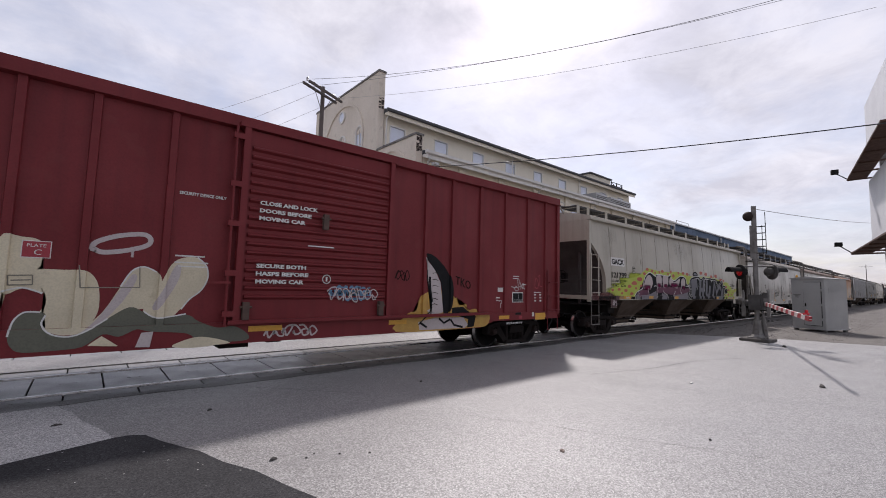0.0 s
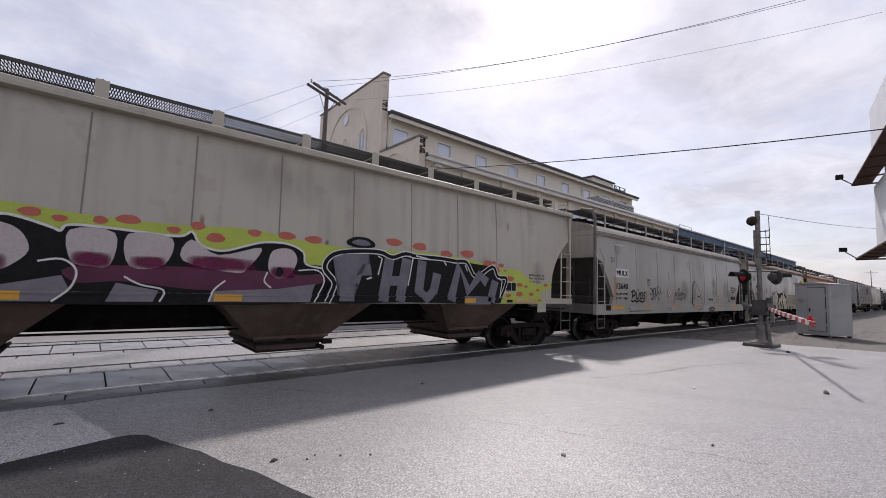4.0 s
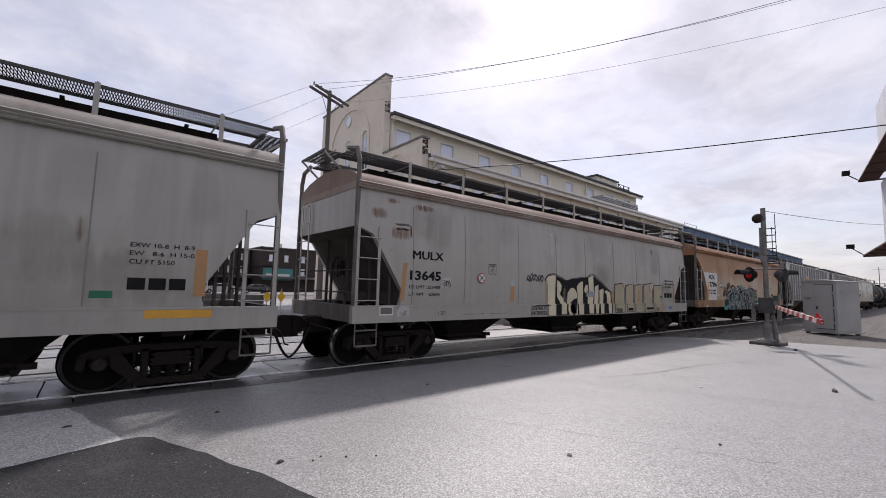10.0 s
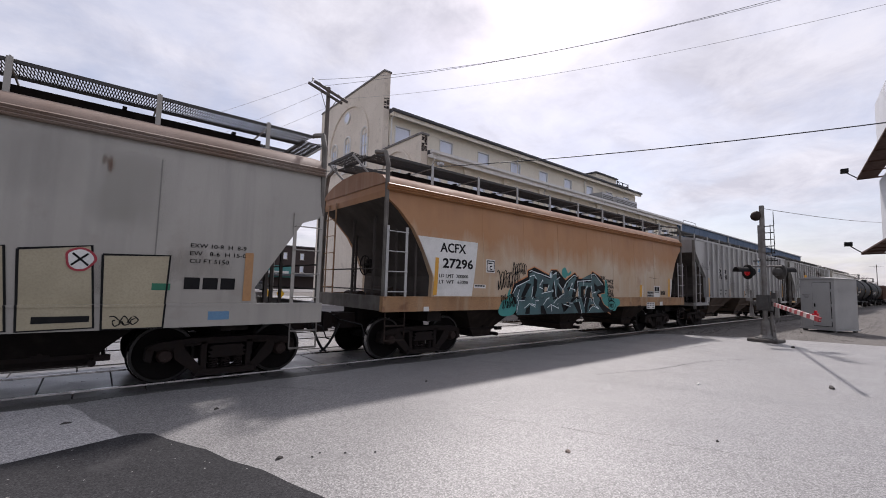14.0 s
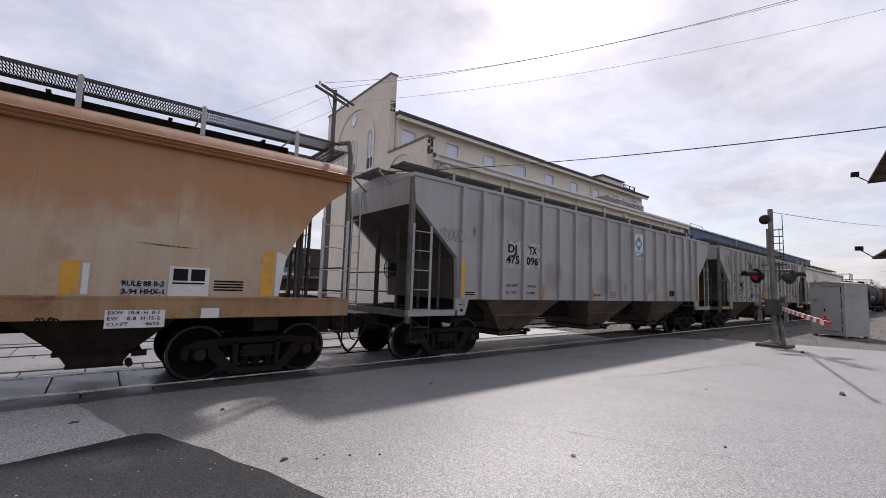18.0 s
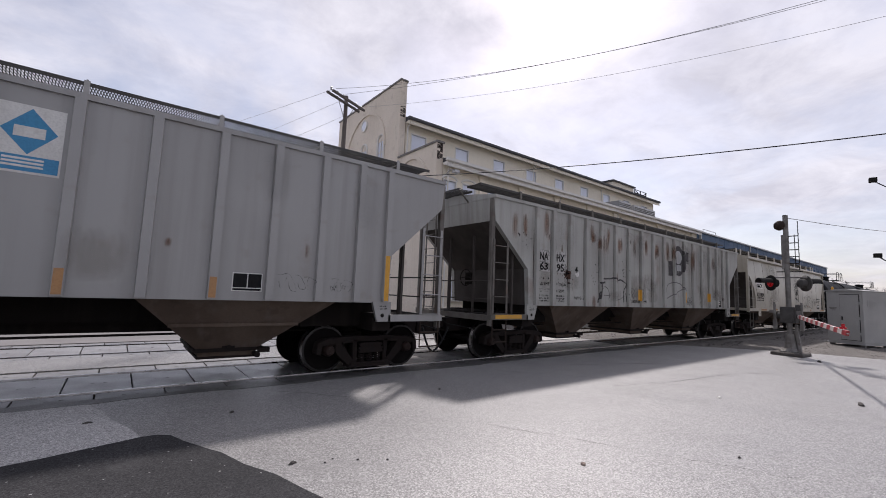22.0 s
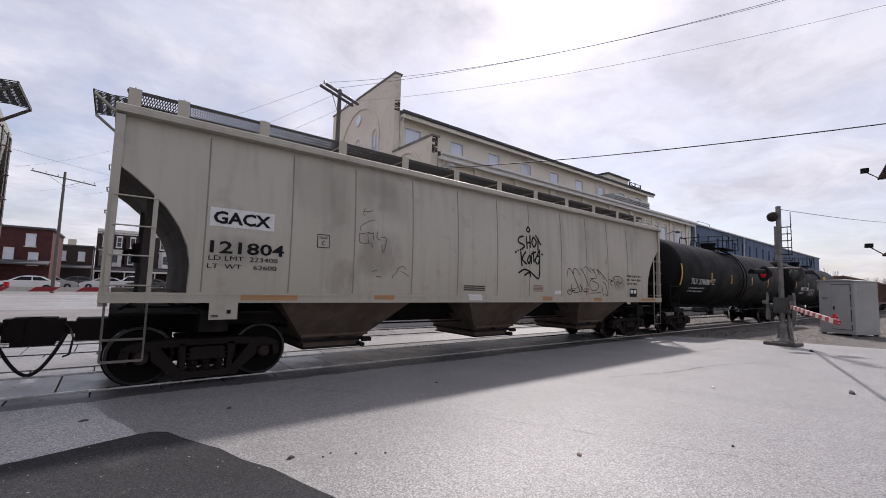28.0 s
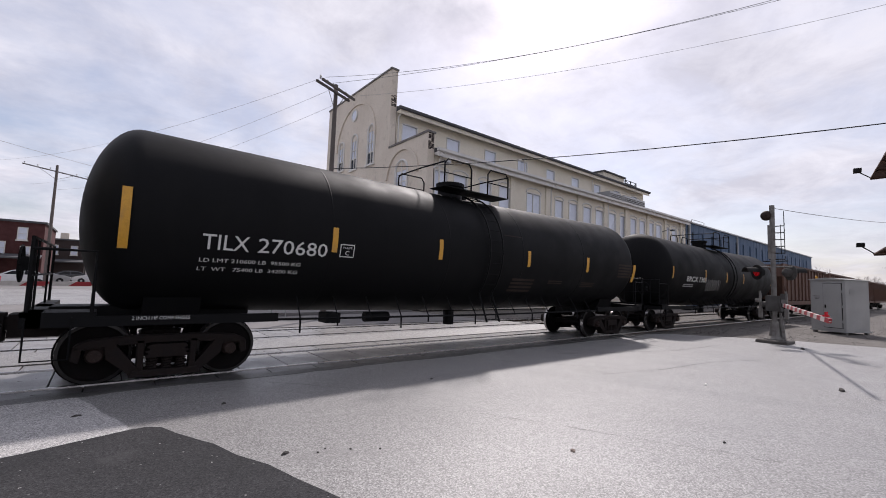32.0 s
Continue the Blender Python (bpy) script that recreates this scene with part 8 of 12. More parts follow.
def shell_side(R, zc):
    def depth(x, z):
        return -math.sqrt(max(0.0, R * R - (z - zc + tank_sag(x)) ** 2))
    return depth, [], [zc + 0.1 * i for i in range(-14, 15)]


def laid_on(name, bm, material, car, side, level, label=""):
    """Lays a flat (x, z) mesh onto the car's side, cut where the side bends."""
    depth, xcuts, zcuts = side
    lo_x, hi_x = min(v.co.x for v in bm.verts), max(v.co.x for v in bm.verts)
    lo_z, hi_z = min(v.co.z for v in bm.verts), max(v.co.z for v in bm.verts)
    for c, lo, hi, no in [(c, lo_x, hi_x, (1, 0, 0)) for c in xcuts] + [(c, lo_z, hi_z, (0, 0, 1)) for c in zcuts]:
        if lo < c < hi:
            bmesh.ops.bisect_plane(bm, geom=bm.verts[:] + bm.edges[:] + bm.faces[:], plane_co=(no[0] * c, 0, no[2] * c), plane_no=no)
    for v in bm.verts:
        v.co.y = depth(v.co.x, v.co.z) - 0.0025 * level - 0.0017
    bmesh.ops.recalc_face_normals(bm, faces=bm.faces)
    me = bpy.data.meshes.new(name)
    bm.to_mesh(me)
    bm.free()
    me.materials.append(material)
    ob = new(name, me)
    ob.parent = car
    if label:
        ob["label"] = label
    return ob


def spray(car, side, material, level, pts, soft=True, name="graffiti_fill"):
    line = smooth_line(pts, True) if soft else pts
    bm = bmesh.new()
    bm.faces.new([bm.verts.new((x, 0, z)) for x, z in line])
    bmesh.ops.triangulate(bm, faces=bm.faces[:])
    return laid_on(name, bm, M[material], car, side, level)


def stroke(car, side, material, level, w, pts, soft=True, name="graffiti_stroke"):
    line = smooth_line(pts) if soft and len(pts) > 2 else pts
    bm = bmesh.new()
    prev = None
    for i, (x, z) in enumerate(line):
        (ax, az), (bx, bz) = line[max(i - 1, 0)], line[min(i + 1, len(line) - 1)]
        k = math.hypot(bx - ax, bz - az) or 1.0
        nx, nz = -(bz - az) / k * w / 2, (bx - ax) / k * w / 2
        pair = (bm.verts.new((x + nx, 0, z + nz)), bm.verts.new((x - nx, 0, z - nz)))
        if prev:
            bm.faces.new((prev[0], pair[0], pair[1], prev[1]))
        prev = pair
    return laid_on(name, bm, M[material], car, side, level)


def oval(car, side, material, level, x, z, rx, rz, name="graffiti_spot"):
    return spray(car, side, material, level, [(x + rx * math.cos(a) * (1 + 0.12 * math.sin(3 * a + x * 5)), z + rz * math.sin(a)) for a in [math.tau * i / 10 for i in range(10)]], True, name)


def rect(car, side, material, level, x0, x1, z0, z1, name="reflector"):
    return spray(car, side, material, level, [(x0, z0), (x1, z0), (x1, z1), (x0, z1)], False, name)


def scribble(car, side, material, level, w, x0, x1, z0, z1, n, seed):
    """An unreadable hand-sprayed tag: looping strokes that fill a box."""
    rnd = random.Random(seed)
    for k in range(n):
        a = x0 + (x1 - x0) * k / n
        b = x0 + (x1 - x0) * (k + 1.25) / n
        pts = [(rnd.uniform(a, b), rnd.uniform(z0, z1)) for _ in range(3)]
        pts = [(a, rnd.uniform(z0, z1)), ((a + b) / 2, z1 - rnd.random() * 0.2 * (z1 - z0)), (b, rnd.uniform(z0, z1)), ((a + b) / 2, z0 + rnd.random() * 0.2 * (z1 - z0)), (a + (b - a) * 0.3, (z0 + z1) / 2)] + pts[:1]
        stroke(car, side, material, level, w, pts)


def bars(car, side, material, level, x0, x1, z0, z1, rows, cols=1):
    """Small print that cannot be read, as bars."""
    h = (z1 - z0) / (rows * 1.7)
    for r in range(rows):
        for c in range(cols):
            a = x0 + (x1 - x0) * c / cols
            b = x0 + (x1 - x0) * (c + 0.86) / cols
            rect(car, side, material, level, a, b, z1 - h * (1 + 1.7 * r), z1 - h * 1.7 * r, "print_bar")


def round_sign(car, side, x, z, r):
    """White round plate with a red rim and a crossed tool mark."""
    oval(car, side, "sign_red", 6, x, z, r, r, "sign_rim")
    oval(car, side, "white_mark", 7, x, z, r * 0.82, r * 0.82, "sign_plate")
    stroke(car, side, "black_mark", 8, r * 0.16, [(x - r * 0.55, z - r * 0.5), (x + r * 0.5, z + r * 0.5)], False, "sign_mark")
    stroke(car, side, "black_mark", 8, r * 0.16, [(x - r * 0.5, z + r * 0.5), (x + r * 0.55, z - r * 0.5)], False, "sign_mark")


def marks(car, side, owner, number, x, z, w, plate=True, sizes=(0.185, 0.185), wide=None):
    """The car's lettering: owner's mark and number with the two load rows below."""
    y = NEAR - 0.008
    if plate:
        wide = wide or w * 0.86
        rect(car, side, "white_mark", 1, x - 0.03, x - 0.03 + wide, z + 0.42, z + 0.72, "mark_plate")
    wide = wide or w * 0.86
    letters("lettering", owner, x + 0.02, z + 0.475, sizes[0], car, M["black_mark"], y, wide - 0.11, bold=0.0 if "M" in owner else 0.008)
    if "M" in owner:
        letters("lettering", owner, x + 0.036, z + 0.478, sizes[0], car, M["black_mark"], y - 0.001, wide - 0.11)
    letters("lettering", number, x, z, sizes[1], car, M["black_mark"], y, w, bold=0.005)


SIDE_E, SIDE_L, SIDE_A = flat_side(G799, 1.47), flat_side(M640, 1.30), flat_side(ACFX, 1.42)
DJ_RIBS = [1.47, 2.15, 2.88, 3.69, 4.48, 5.28, 6.10, 7.00, 7.93, 8.83, 9.70, 10.62, 11.50, 12.40, 13.25, 14.10, 14.85, 15.48]


def stains(car, side, material, spots, level=0.5):
    """Soft patches of rust, soot or dust: middle x, middle z, width, height."""
    for x, z, w, h in spots:
        rect(car, side, material, level + 0.1 * math.sin(37 * x + 11 * z), x - w / 2, x + w / 2, z - h / 2, z + h / 2, material)


def weathering(car, side, L, z0, z1, seed, n=9, rust=3):
    """Streaks that run down from the roof and dust thrown up from the sill."""
    rnd = random.Random(seed)
    for i in range(n):
        h = rnd.uniform(0.5, 1.6)
        stains(car, side, "soot_stain", [(rnd.uniform(1.2, L - 1.2), z1 - h * 0.5 - rnd.random() * 0.1, rnd.uniform(0.4, 1.2), h)])
    for i in range(n // 2):
        stains(car, side, "dust_stain", [(rnd.uniform(1.6, L - 1.6), z0 + rnd.uniform(0.3, 0.9), rnd.uniform(0.5, 1.6), rnd.uniform(0.4, 1.2))])
    for i in range(rust):
        stains(car, side, "rust_stain", [(rnd.uniform(1.3, L - 1.3), rnd.uniform(z0 + 0.2, z1 - 0.3), rnd.uniform(0.05, 0.14), rnd.uniform(0.15, 0.5))])


for car, side, length, foot, top, seed, rust in ((G799, SIDE_E, 16.85, 1.44, 3.98, 1, 5), (M640, SIDE_L, 16.1, 1.32, 3.62, 2, 3), (M645, SIDE_L, 16.15, 1.32, 3.62, 3, 3), (G804, SIDE_E, 16.6, 1.44, 3.98, 5, 3)):
    weathering(car, side, length, foot, top, seed, rust=rust)


marks(G799, SIDE_E, "GACX", "121799", 1.44, 2.12, 1.10, wide=1.0)
letters("lettering", "LD LMT  223300", 1.45, 1.96, 0.075, G799, M["black_mark"], NEAR - 0.006, 1.05)
letters("lettering", "LT  WT    62700", 1.44, 1.80, 0.075, G799, M["black_mark"], NEAR - 0.006, 1.05)
seams(G799, [1.41, 2.59, 3.9, 5.21, 6.5, 7.83, 9.26, 10.68, 12.05, 13.42], 1.49, 3.95, M["seam_tan"], 0.022)
spray(G799, SIDE_E, "spray_lime", 1, [(1.62, 1.60), (1.30, 1.64), (1.75, 1.69), (1.40, 1.74), (2.0, 1.80), (1.78, 1.85), (2.5, 1.90), (2.2, 1.96), (2.75, 2.02), (2.42, 2.08), (2.9, 2.14), (3.37, 2.21), (3.72, 2.31), (3.98, 2.44), (4.42, 2.57), (5.18, 2.51), (6.32, 2.49), (7.32, 2.55), (8.27, 2.44), (9.34, 2.39), (10.83, 2.45), (11.97, 2.43), (13.6, 2.23), (14.63, 2.04), (14.4, 1.61), (11.39, 1.47), (9.37, 1.43), (6.53, 1.39), (4.49, 1.38), (2.96, 1.45), (1.76, 1.49), (1.31, 1.59)])
for x0, x1, z0, z1 in ((0.95, 2.2, 1.50, 1.78), (1.3, 2.7, 1.68, 1.95), (1.9, 3.1, 1.86, 2.16), (2.6, 3.9, 2.05, 2.38), (1.4, 3.2, 1.36, 1.62)):
    rect(G799, SIDE_E, "lime_fade", 0.8, x0, x1, z0, z1, "paint_fade")
rect(G799, SIDE_E, "blush_dust", 1.2, 0.05, 1.75, 1.30, 1.62, "paint_fade")
for x, z, a, b in ((1.5, 1.67, 0.1, 0.05), (1.98, 1.7, 0.11, 0.05), (2.49, 1.66, 0.14, 0.055), (2.2, 1.56, 0.1, 0.045), (2.77, 1.82, 0.145, 0.06), (3.15, 1.95, 0.225, 0.075), (3.61, 2.11, 0.225, 0.08), (3.3, 1.76, 0.085, 0.045), (3.72, 1.86, 0.11, 0.045), (2.95, 1.55, 0.135, 0.055), (4.29, 2.52, 0.14, 0.06), (4.73, 2.47, 0.11, 0.06),):
    oval(G799, SIDE_E, "spray_red", 2, x, z, a, b)
for x, z, a, b in ((4.02, 2.34, 0.12, 0.055), (5.01, 2.42, 0.08, 0.045), (5.42, 2.45, 0.08, 0.055), (5.73, 2.5, 0.145, 0.065), (6.28, 2.41, 0.09, 0.05), (6.85, 2.35, 0.135, 0.075), (6.59, 2.51, 0.095, 0.065), (7.43, 2.49, 0.11, 0.06), (7.97, 2.5, 0.155, 0.07), (8.47, 2.48, 0.165, 0.07), (10.22, 2.6, 0.2, 0.08), (10.91, 2.57, 0.19, 0.085),):
    oval(G799, SIDE_E, "spray_red", 2, x, z, a, b)
for x, z, a, b in ((11.67, 2.46, 0.18, 0.085), (12.37, 2.52, 0.22, 0.09), (13.08, 2.27, 0.205, 0.145),):
    oval(G799, SIDE_E, "spray_red", 2, x, z, a, b)
spray(G799, SIDE_E, "black_mark", 2, [(3.2, 1.34), (3.21, 1.47), (3.34, 1.59), (3.51, 1.66), (3.86, 1.77), (3.95, 2.02), (4.1, 2.24), (4.32, 2.36), (4.55, 2.41), (4.93, 2.3), (5.03, 2.26), (5.12, 2.35), (5.59, 2.35), (6.33, 2.32), (6.52, 2.41), (6.65, 2.22), (6.96, 2.15), (7.33, 2.27), (7.6, 2.35), (7.98, 2.36), (8.28, 2.24), (8.35, 2.02), (8.74, 1.96), (8.72, 1.34)])
stroke(G799, SIDE_E, "white_mark", 2.4, 0.035, [(3.2, 1.34), (3.21, 1.47), (3.34, 1.59), (3.51, 1.66), (3.86, 1.77), (3.95, 2.02), (4.1, 2.24), (4.32, 2.36), (4.55, 2.41), (4.93, 2.3), (5.03, 2.26), (5.12, 2.35), (5.59, 2.35), (6.33, 2.32), (6.52, 2.41), (6.65, 2.22), (6.96, 2.15), (7.33, 2.27), (7.6, 2.35), (7.98, 2.36), (8.28, 2.24), (8.35, 2.02), (8.74, 1.96)])
spray(G799, SIDE_E, "spray_purple", 2.8, [(3.42, 1.58), (3.86, 1.71), (4.34, 1.68), (4.42, 1.53), (4.2, 1.46), (3.43, 1.44)])
spray(G799, SIDE_E, "spray_purple", 2.8, [(5.15, 1.79), (6.2, 1.86), (7.35, 1.87), (8.29, 1.82), (8.62, 1.85), (8.54, 1.65), (6.85, 1.52), (5.77, 1.62), (5.25, 1.59)])
spray(G799, SIDE_E, "spray_grey", 3.2, [(3.69, 1.49), (4.49, 1.53), (5.09, 1.68), (5.18, 1.5), (4.99, 1.34), (3.71, 1.34)], False)
spray(G799, SIDE_E, "spray_grey", 3.2, [(5.66, 1.6), (6.16, 1.5), (6.1, 1.34), (5.56, 1.34)], False)
spray(G799, SIDE_E, "spray_grey", 3.2, [(6.88, 1.51), (7.91, 1.57), (8.54, 1.67), (8.45, 1.34), (6.82, 1.34)], False)
spray(G799, SIDE_E, "spray_grey", 3.2, [(3.25, 1.47), (3.5, 1.57), (3.51, 1.34), (3.26, 1.34)], False)
spray(G799, SIDE_E, "spray_lilac", 3.4, [(3.94, 1.75), (4.03, 2.02), (4.21, 2.22), (4.44, 2.31), (4.66, 2.22), (4.76, 1.98), (4.61, 1.78), (4.47, 1.72), (4.24, 1.78)])
spray(G799, SIDE_E, "spray_lilac", 3.4, [(5.12, 2.28), (5.59, 2.29), (5.58, 1.85), (5.37, 1.81), (5.16, 1.88)])
spray(G799, SIDE_E, "spray_lilac", 3.4, [(5.74, 2.29), (6.27, 2.28), (6.2, 1.88), (5.79, 1.84)])
spray(G799, SIDE_E, "spray_lilac", 3.4, [(6.52, 2.29), (6.91, 2.08), (7.55, 2.25), (7.38, 1.92), (7.18, 1.81), (6.43, 1.96)])
spray(G799, SIDE_E, "spray_lilac", 3.4, [(7.74, 2.21), (8.04, 2.27), (8.18, 2.09), (8.06, 1.81), (7.83, 1.75), (7.69, 1.91)])
for x, z, a, b in ((7.88, 1.86, 0.06, 0.08),):
    oval(G799, SIDE_E, "black_mark", 3.8, x, z, a, b)
stroke(G799, SIDE_E, "white_mark", 4, 0.026, [(4.32, 1.79), (4.36, 1.64), (4.44, 1.54)])
stroke(G799, SIDE_E, "white_mark", 4, 0.026, [(4.85, 1.85), (5.08, 1.89), (5.23, 1.75), (5.19, 1.52), (5.02, 1.34)])
stroke(G799, SIDE_E, "white_mark", 4, 0.026, [(5.74, 1.69), (5.94, 1.58), (6.22, 1.51), (6.18, 1.34)])
stroke(G799, SIDE_E, "white_mark", 4, 0.026, [(6.82, 1.34), (6.88, 1.52), (7.04, 1.68)])
stroke(G799, SIDE_E, "white_mark", 4, 0.026, [(7.68, 1.85), (7.64, 1.69), (7.76, 1.58)])
stroke(G799, SIDE_E, "white_mark", 4, 0.026, [(8.21, 1.9), (8.57, 1.92), (8.71, 1.71), (8.53, 1.34)])
stroke(G799, SIDE_E, "white_mark", 4, 0.026, [(3.53, 1.68), (3.56, 1.34)])
spray(G799, SIDE_E, "black_mark", 3, [(8.78, 1.34), (8.92, 1.69), (8.7, 1.97), (8.82, 2.21), (9.16, 2.32), (9.86, 2.37), (10.18, 2.28), (10.51, 2.38), (10.83, 2.35), (11.52, 2.35), (11.97, 2.32), (12.34, 2.31), (12.66, 1.98), (13.25, 2.26), (13.46, 2.01), (13.81, 1.96), (13.6, 1.45), (13.25, 1.32), (10.58, 1.34)])
stroke(G799, SIDE_E, "white_mark", 3.5, 0.12, [(8.78, 1.34), (8.92, 1.69), (8.7, 1.97), (8.82, 2.21), (9.16, 2.32), (9.86, 2.37), (10.18, 2.28), (10.51, 2.38), (10.83, 2.35), (11.52, 2.35), (11.97, 2.32), (12.34, 2.31), (12.66, 1.98), (13.25, 2.26), (13.46, 2.01), (13.81, 1.96), (13.6, 1.45)])
stroke(G799, SIDE_E, "black_mark", 4, 0.075, [(8.78, 1.34), (8.92, 1.69), (8.7, 1.97), (8.82, 2.21), (9.16, 2.32), (9.86, 2.37), (10.18, 2.28), (10.51, 2.38), (10.83, 2.35), (11.52, 2.35), (11.97, 2.32), (12.34, 2.31), (12.66, 1.98), (13.25, 2.26), (13.46, 2.01), (13.81, 1.96), (13.6, 1.45)])
spray(G799, SIDE_E, "spray_slate", 4.4, [(8.86, 2.18), (9.1, 2.27), (9.62, 2.3), (9.6, 2.05), (9.72, 1.88), (9.36, 1.86), (9.34, 1.36), (9.02, 1.36), (9.05, 1.82), (8.95, 1.98)], False)
for w, line in ((0.24, [(10.0, 1.36), (10.12, 2.24)]), (0.24, [(10.42, 1.36), (10.56, 2.28)]), (0.2, [(10.1, 1.78), (10.5, 1.8)]), (0.24, [(10.98, 2.26), (10.92, 1.6), (11.14, 1.44), (11.34, 1.6), (11.42, 2.0)]),
                (0.26, [(11.86, 1.38), (12.08, 2.2), (12.42, 1.62), (12.78, 2.02), (13.06, 1.84)]), (0.26, [(13.2, 1.36), (13.36, 1.9)]), (0.2, [(12.3, 1.4), (13.2, 1.4)])):
    stroke(G799, SIDE_E, "spray_slate", 4.4, w, line, False)
for line in ([(9.84, 2.28), (9.94, 2.24), (9.86, 1.9)], [(10.62, 2.34), (10.72, 2.3), (10.62, 1.7)], [(10.8, 2.36), (11.2, 2.3)], [(11.6, 2.3), (11.68, 2.2)], [(12.28, 2.24), (12.36, 2.1)], [(13.5, 1.98), (13.62, 1.9), (13.56, 1.5)], [(9.72, 1.84), (9.6, 1.8)]):
    stroke(G799, SIDE_E, "white_mark", 5, 0.03, line, False)
for x0, x1, z0, z1 in ((3.9, 4.6, 1.68, 1.93), (5.14, 5.6, 1.78, 2.02), (5.76, 6.24, 1.80, 2.0), (6.44, 7.5, 1.82, 2.06), (7.7, 8.2, 1.74, 1.96)):
    rect(G799, SIDE_E, "spray_blush", 3.6, x0, x1, z0, z1, "paint_fade")
for x, z, a, b in ((9.45, 2.52, 0.32, 0.115),):
    oval(G799, SIDE_E, "black_mark", 3, x, z, a, b)
for x, z, a, b in ((9.45, 2.52, 0.205, 0.06),):
    oval(G799, SIDE_E, "spray_slate", 4, x, z, a, b)
for a, b, c, d in ((2.25, 2.81, 1.36, 1.46), (4.35, 4.73, 1.36, 1.47), (6.89, 7.3, 1.35, 1.46), (12.28, 12.66, 1.34, 1.45),):
    rect(G799, SIDE_E, "yellow", 5, a, b, c, d, "reflector")
rect(G799, SIDE_E, "spray_wine", 1, 0.05, 1.95, 1.325, 1.468, "graffiti_fill")
rect(G799, SIDE_E, "spray_wine", 1.4, 1.35, 1.76, 1.07, 1.32, "graffiti_fill")
letters("graffiti_word", "THE WINTER WAR", 0.50, 1.34, 0.125, G799, M["worn_black"], lambda x, z: NEAR - 0.036, 1.2, bold=0.006)
scribble(G799, SIDE_E, "spray_lilac", 2.6, 0.03, 1.45, 1.72, 1.12, 1.30, 3, 5)
oval(G799, SIDE_E, "black_mark", 3, 1.66, 1.17, 0.05, 0.05)
rect(G799, SIDE_E, "orange_faded", 1.2, 1.95, 2.3, 1.36, 1.45, "reflector")
letters("graffiti_word", "FJB", 2.42, 1.375, 0.07, G799, M["white_mark"], lambda x, z: NEAR - 0.042, 0.26)
letters("graffiti_word", "2022", 2.90, 1.36, 0.08, G799, M["black_mark"], lambda x, z: NEAR - 0.036, 0.28, bold=0.003)
rect(G799, SIDE_E, "black_mark", 1, 3.02, 3.26, 2.32, 2.57, "plate_frame")
rect(G799, SIDE_E, "grey_tan", 2, 3.035, 3.245, 2.335, 2.555, "plate_frame")
letters("lettering", "PLATE", 3.06, 2.49, 0.04, G799, M["black_mark"], lambda x, z: SIDE_E[0](x, z) - 0.012, 0.16)
letters("lettering", "C", 3.105, 2.37, 0.075, G799, M["black_mark"], lambda x, z: SIDE_E[0](x, z) - 0.012, 0.065)
letters("lettering", "EXW 10-8  H  9-8", 14.75, 2.09, 0.05, G799, M["black_mark"], NEAR - 0.006, 0.68)
letters("lettering", "EW   8-6  H 15-0", 14.75, 2.00, 0.05, G799, M["black_mark"], NEAR - 0.006, 0.68)
letters("lettering", "CU FT  5161", 14.75, 1.91, 0.05, G799, M["black_mark"], NEAR - 0.006, 0.50)
spray(G799, SIDE_E, "spray_lime", 1.3, [(13.52, 2.19), (13.83, 2.24), (14.17, 2.22), (14.57, 2.17), (14.25, 2.1), (14.62, 2.04), (14.86, 1.99), (15.03, 1.84), (15.37, 1.88), (15.77, 1.93), (15.8, 1.78), (15.38, 1.67), (15.22, 1.53), (15.33, 1.47), (15.34, 1.34), (13.53, 1.33), (13.6, 1.61), (13.58, 2)], False)
for x, z, a, b in ((13.34, 2.18, 0.195, 0.085), (13.58, 2.31, 0.11, 0.055), (13.3, 2.37, 0.075, 0.035), (13.94, 1.98, 0.16, 0.065), (14.34, 1.83, 0.13, 0.05), (14.62, 1.79, 0.08, 0.035), (14.35, 1.58, 0.14, 0.07), (14.86, 1.58, 0.1, 0.045), (15.15, 1.7, 0.075, 0.04), (15.51, 1.85, 0.105, 0.045), (13.9, 1.53, 0.105, 0.05), (15.19, 1.41, 0.085, 0.03),):
    oval(G799, SIDE_E, "spray_red", 2.4, x, z, a, b)
for x, z, a, b in ((13.74, 2.18, 0.045, 0.025),):
    oval(G799, SIDE_E, "spray_red", 2.4, x, z, a, b)
for a, b, c, d in ((13.77, 14.19, 1.61, 1.89),):
    rect(G799, SIDE_E, "white_mark", 3, a, b, c, d, "label_frame")
for a, b, c, d in ((13.78, 14, 1.66, 1.87), (14.01, 14.18, 1.66, 1.88), (13.8, 14.19, 1.62, 1.64),):
    rect(G799, SIDE_E, "black_mark", 3.5, a, b, c, d, "label_plate")
for a, b, c, d in ((14.12, 15.05, 1.35, 1.44),):
    rect(G799, SIDE_E, "yellow", 3, a, b, c, d, "paint_patch")
for a, b, c, d in ((13.81, 14.04, 1.35, 1.42),):
    rect(G799, SIDE_E, "black_mark", 3, a, b, c, d, "grab_pocket")
letters("lettering", "UNMASK THE KIDS", 14.15, 1.37, 0.085, G799, M["white_mark"], lambda x, z: SIDE_E[0](x, z) - 0.014, 0.82)
plate(G799, "placard", 15.12, 15.51, 1.08, 1.34, M["grey_tan"], NEAR - 0.02)
marks(G804, SIDE_E, "GACX", "121804", 1.30, 2.11, 1.14)
letters("lettering", "LD LMT  223400", 1.29, 1.99, 0.075, G804, M["black_mark"], NEAR - 0.006, 1.05)
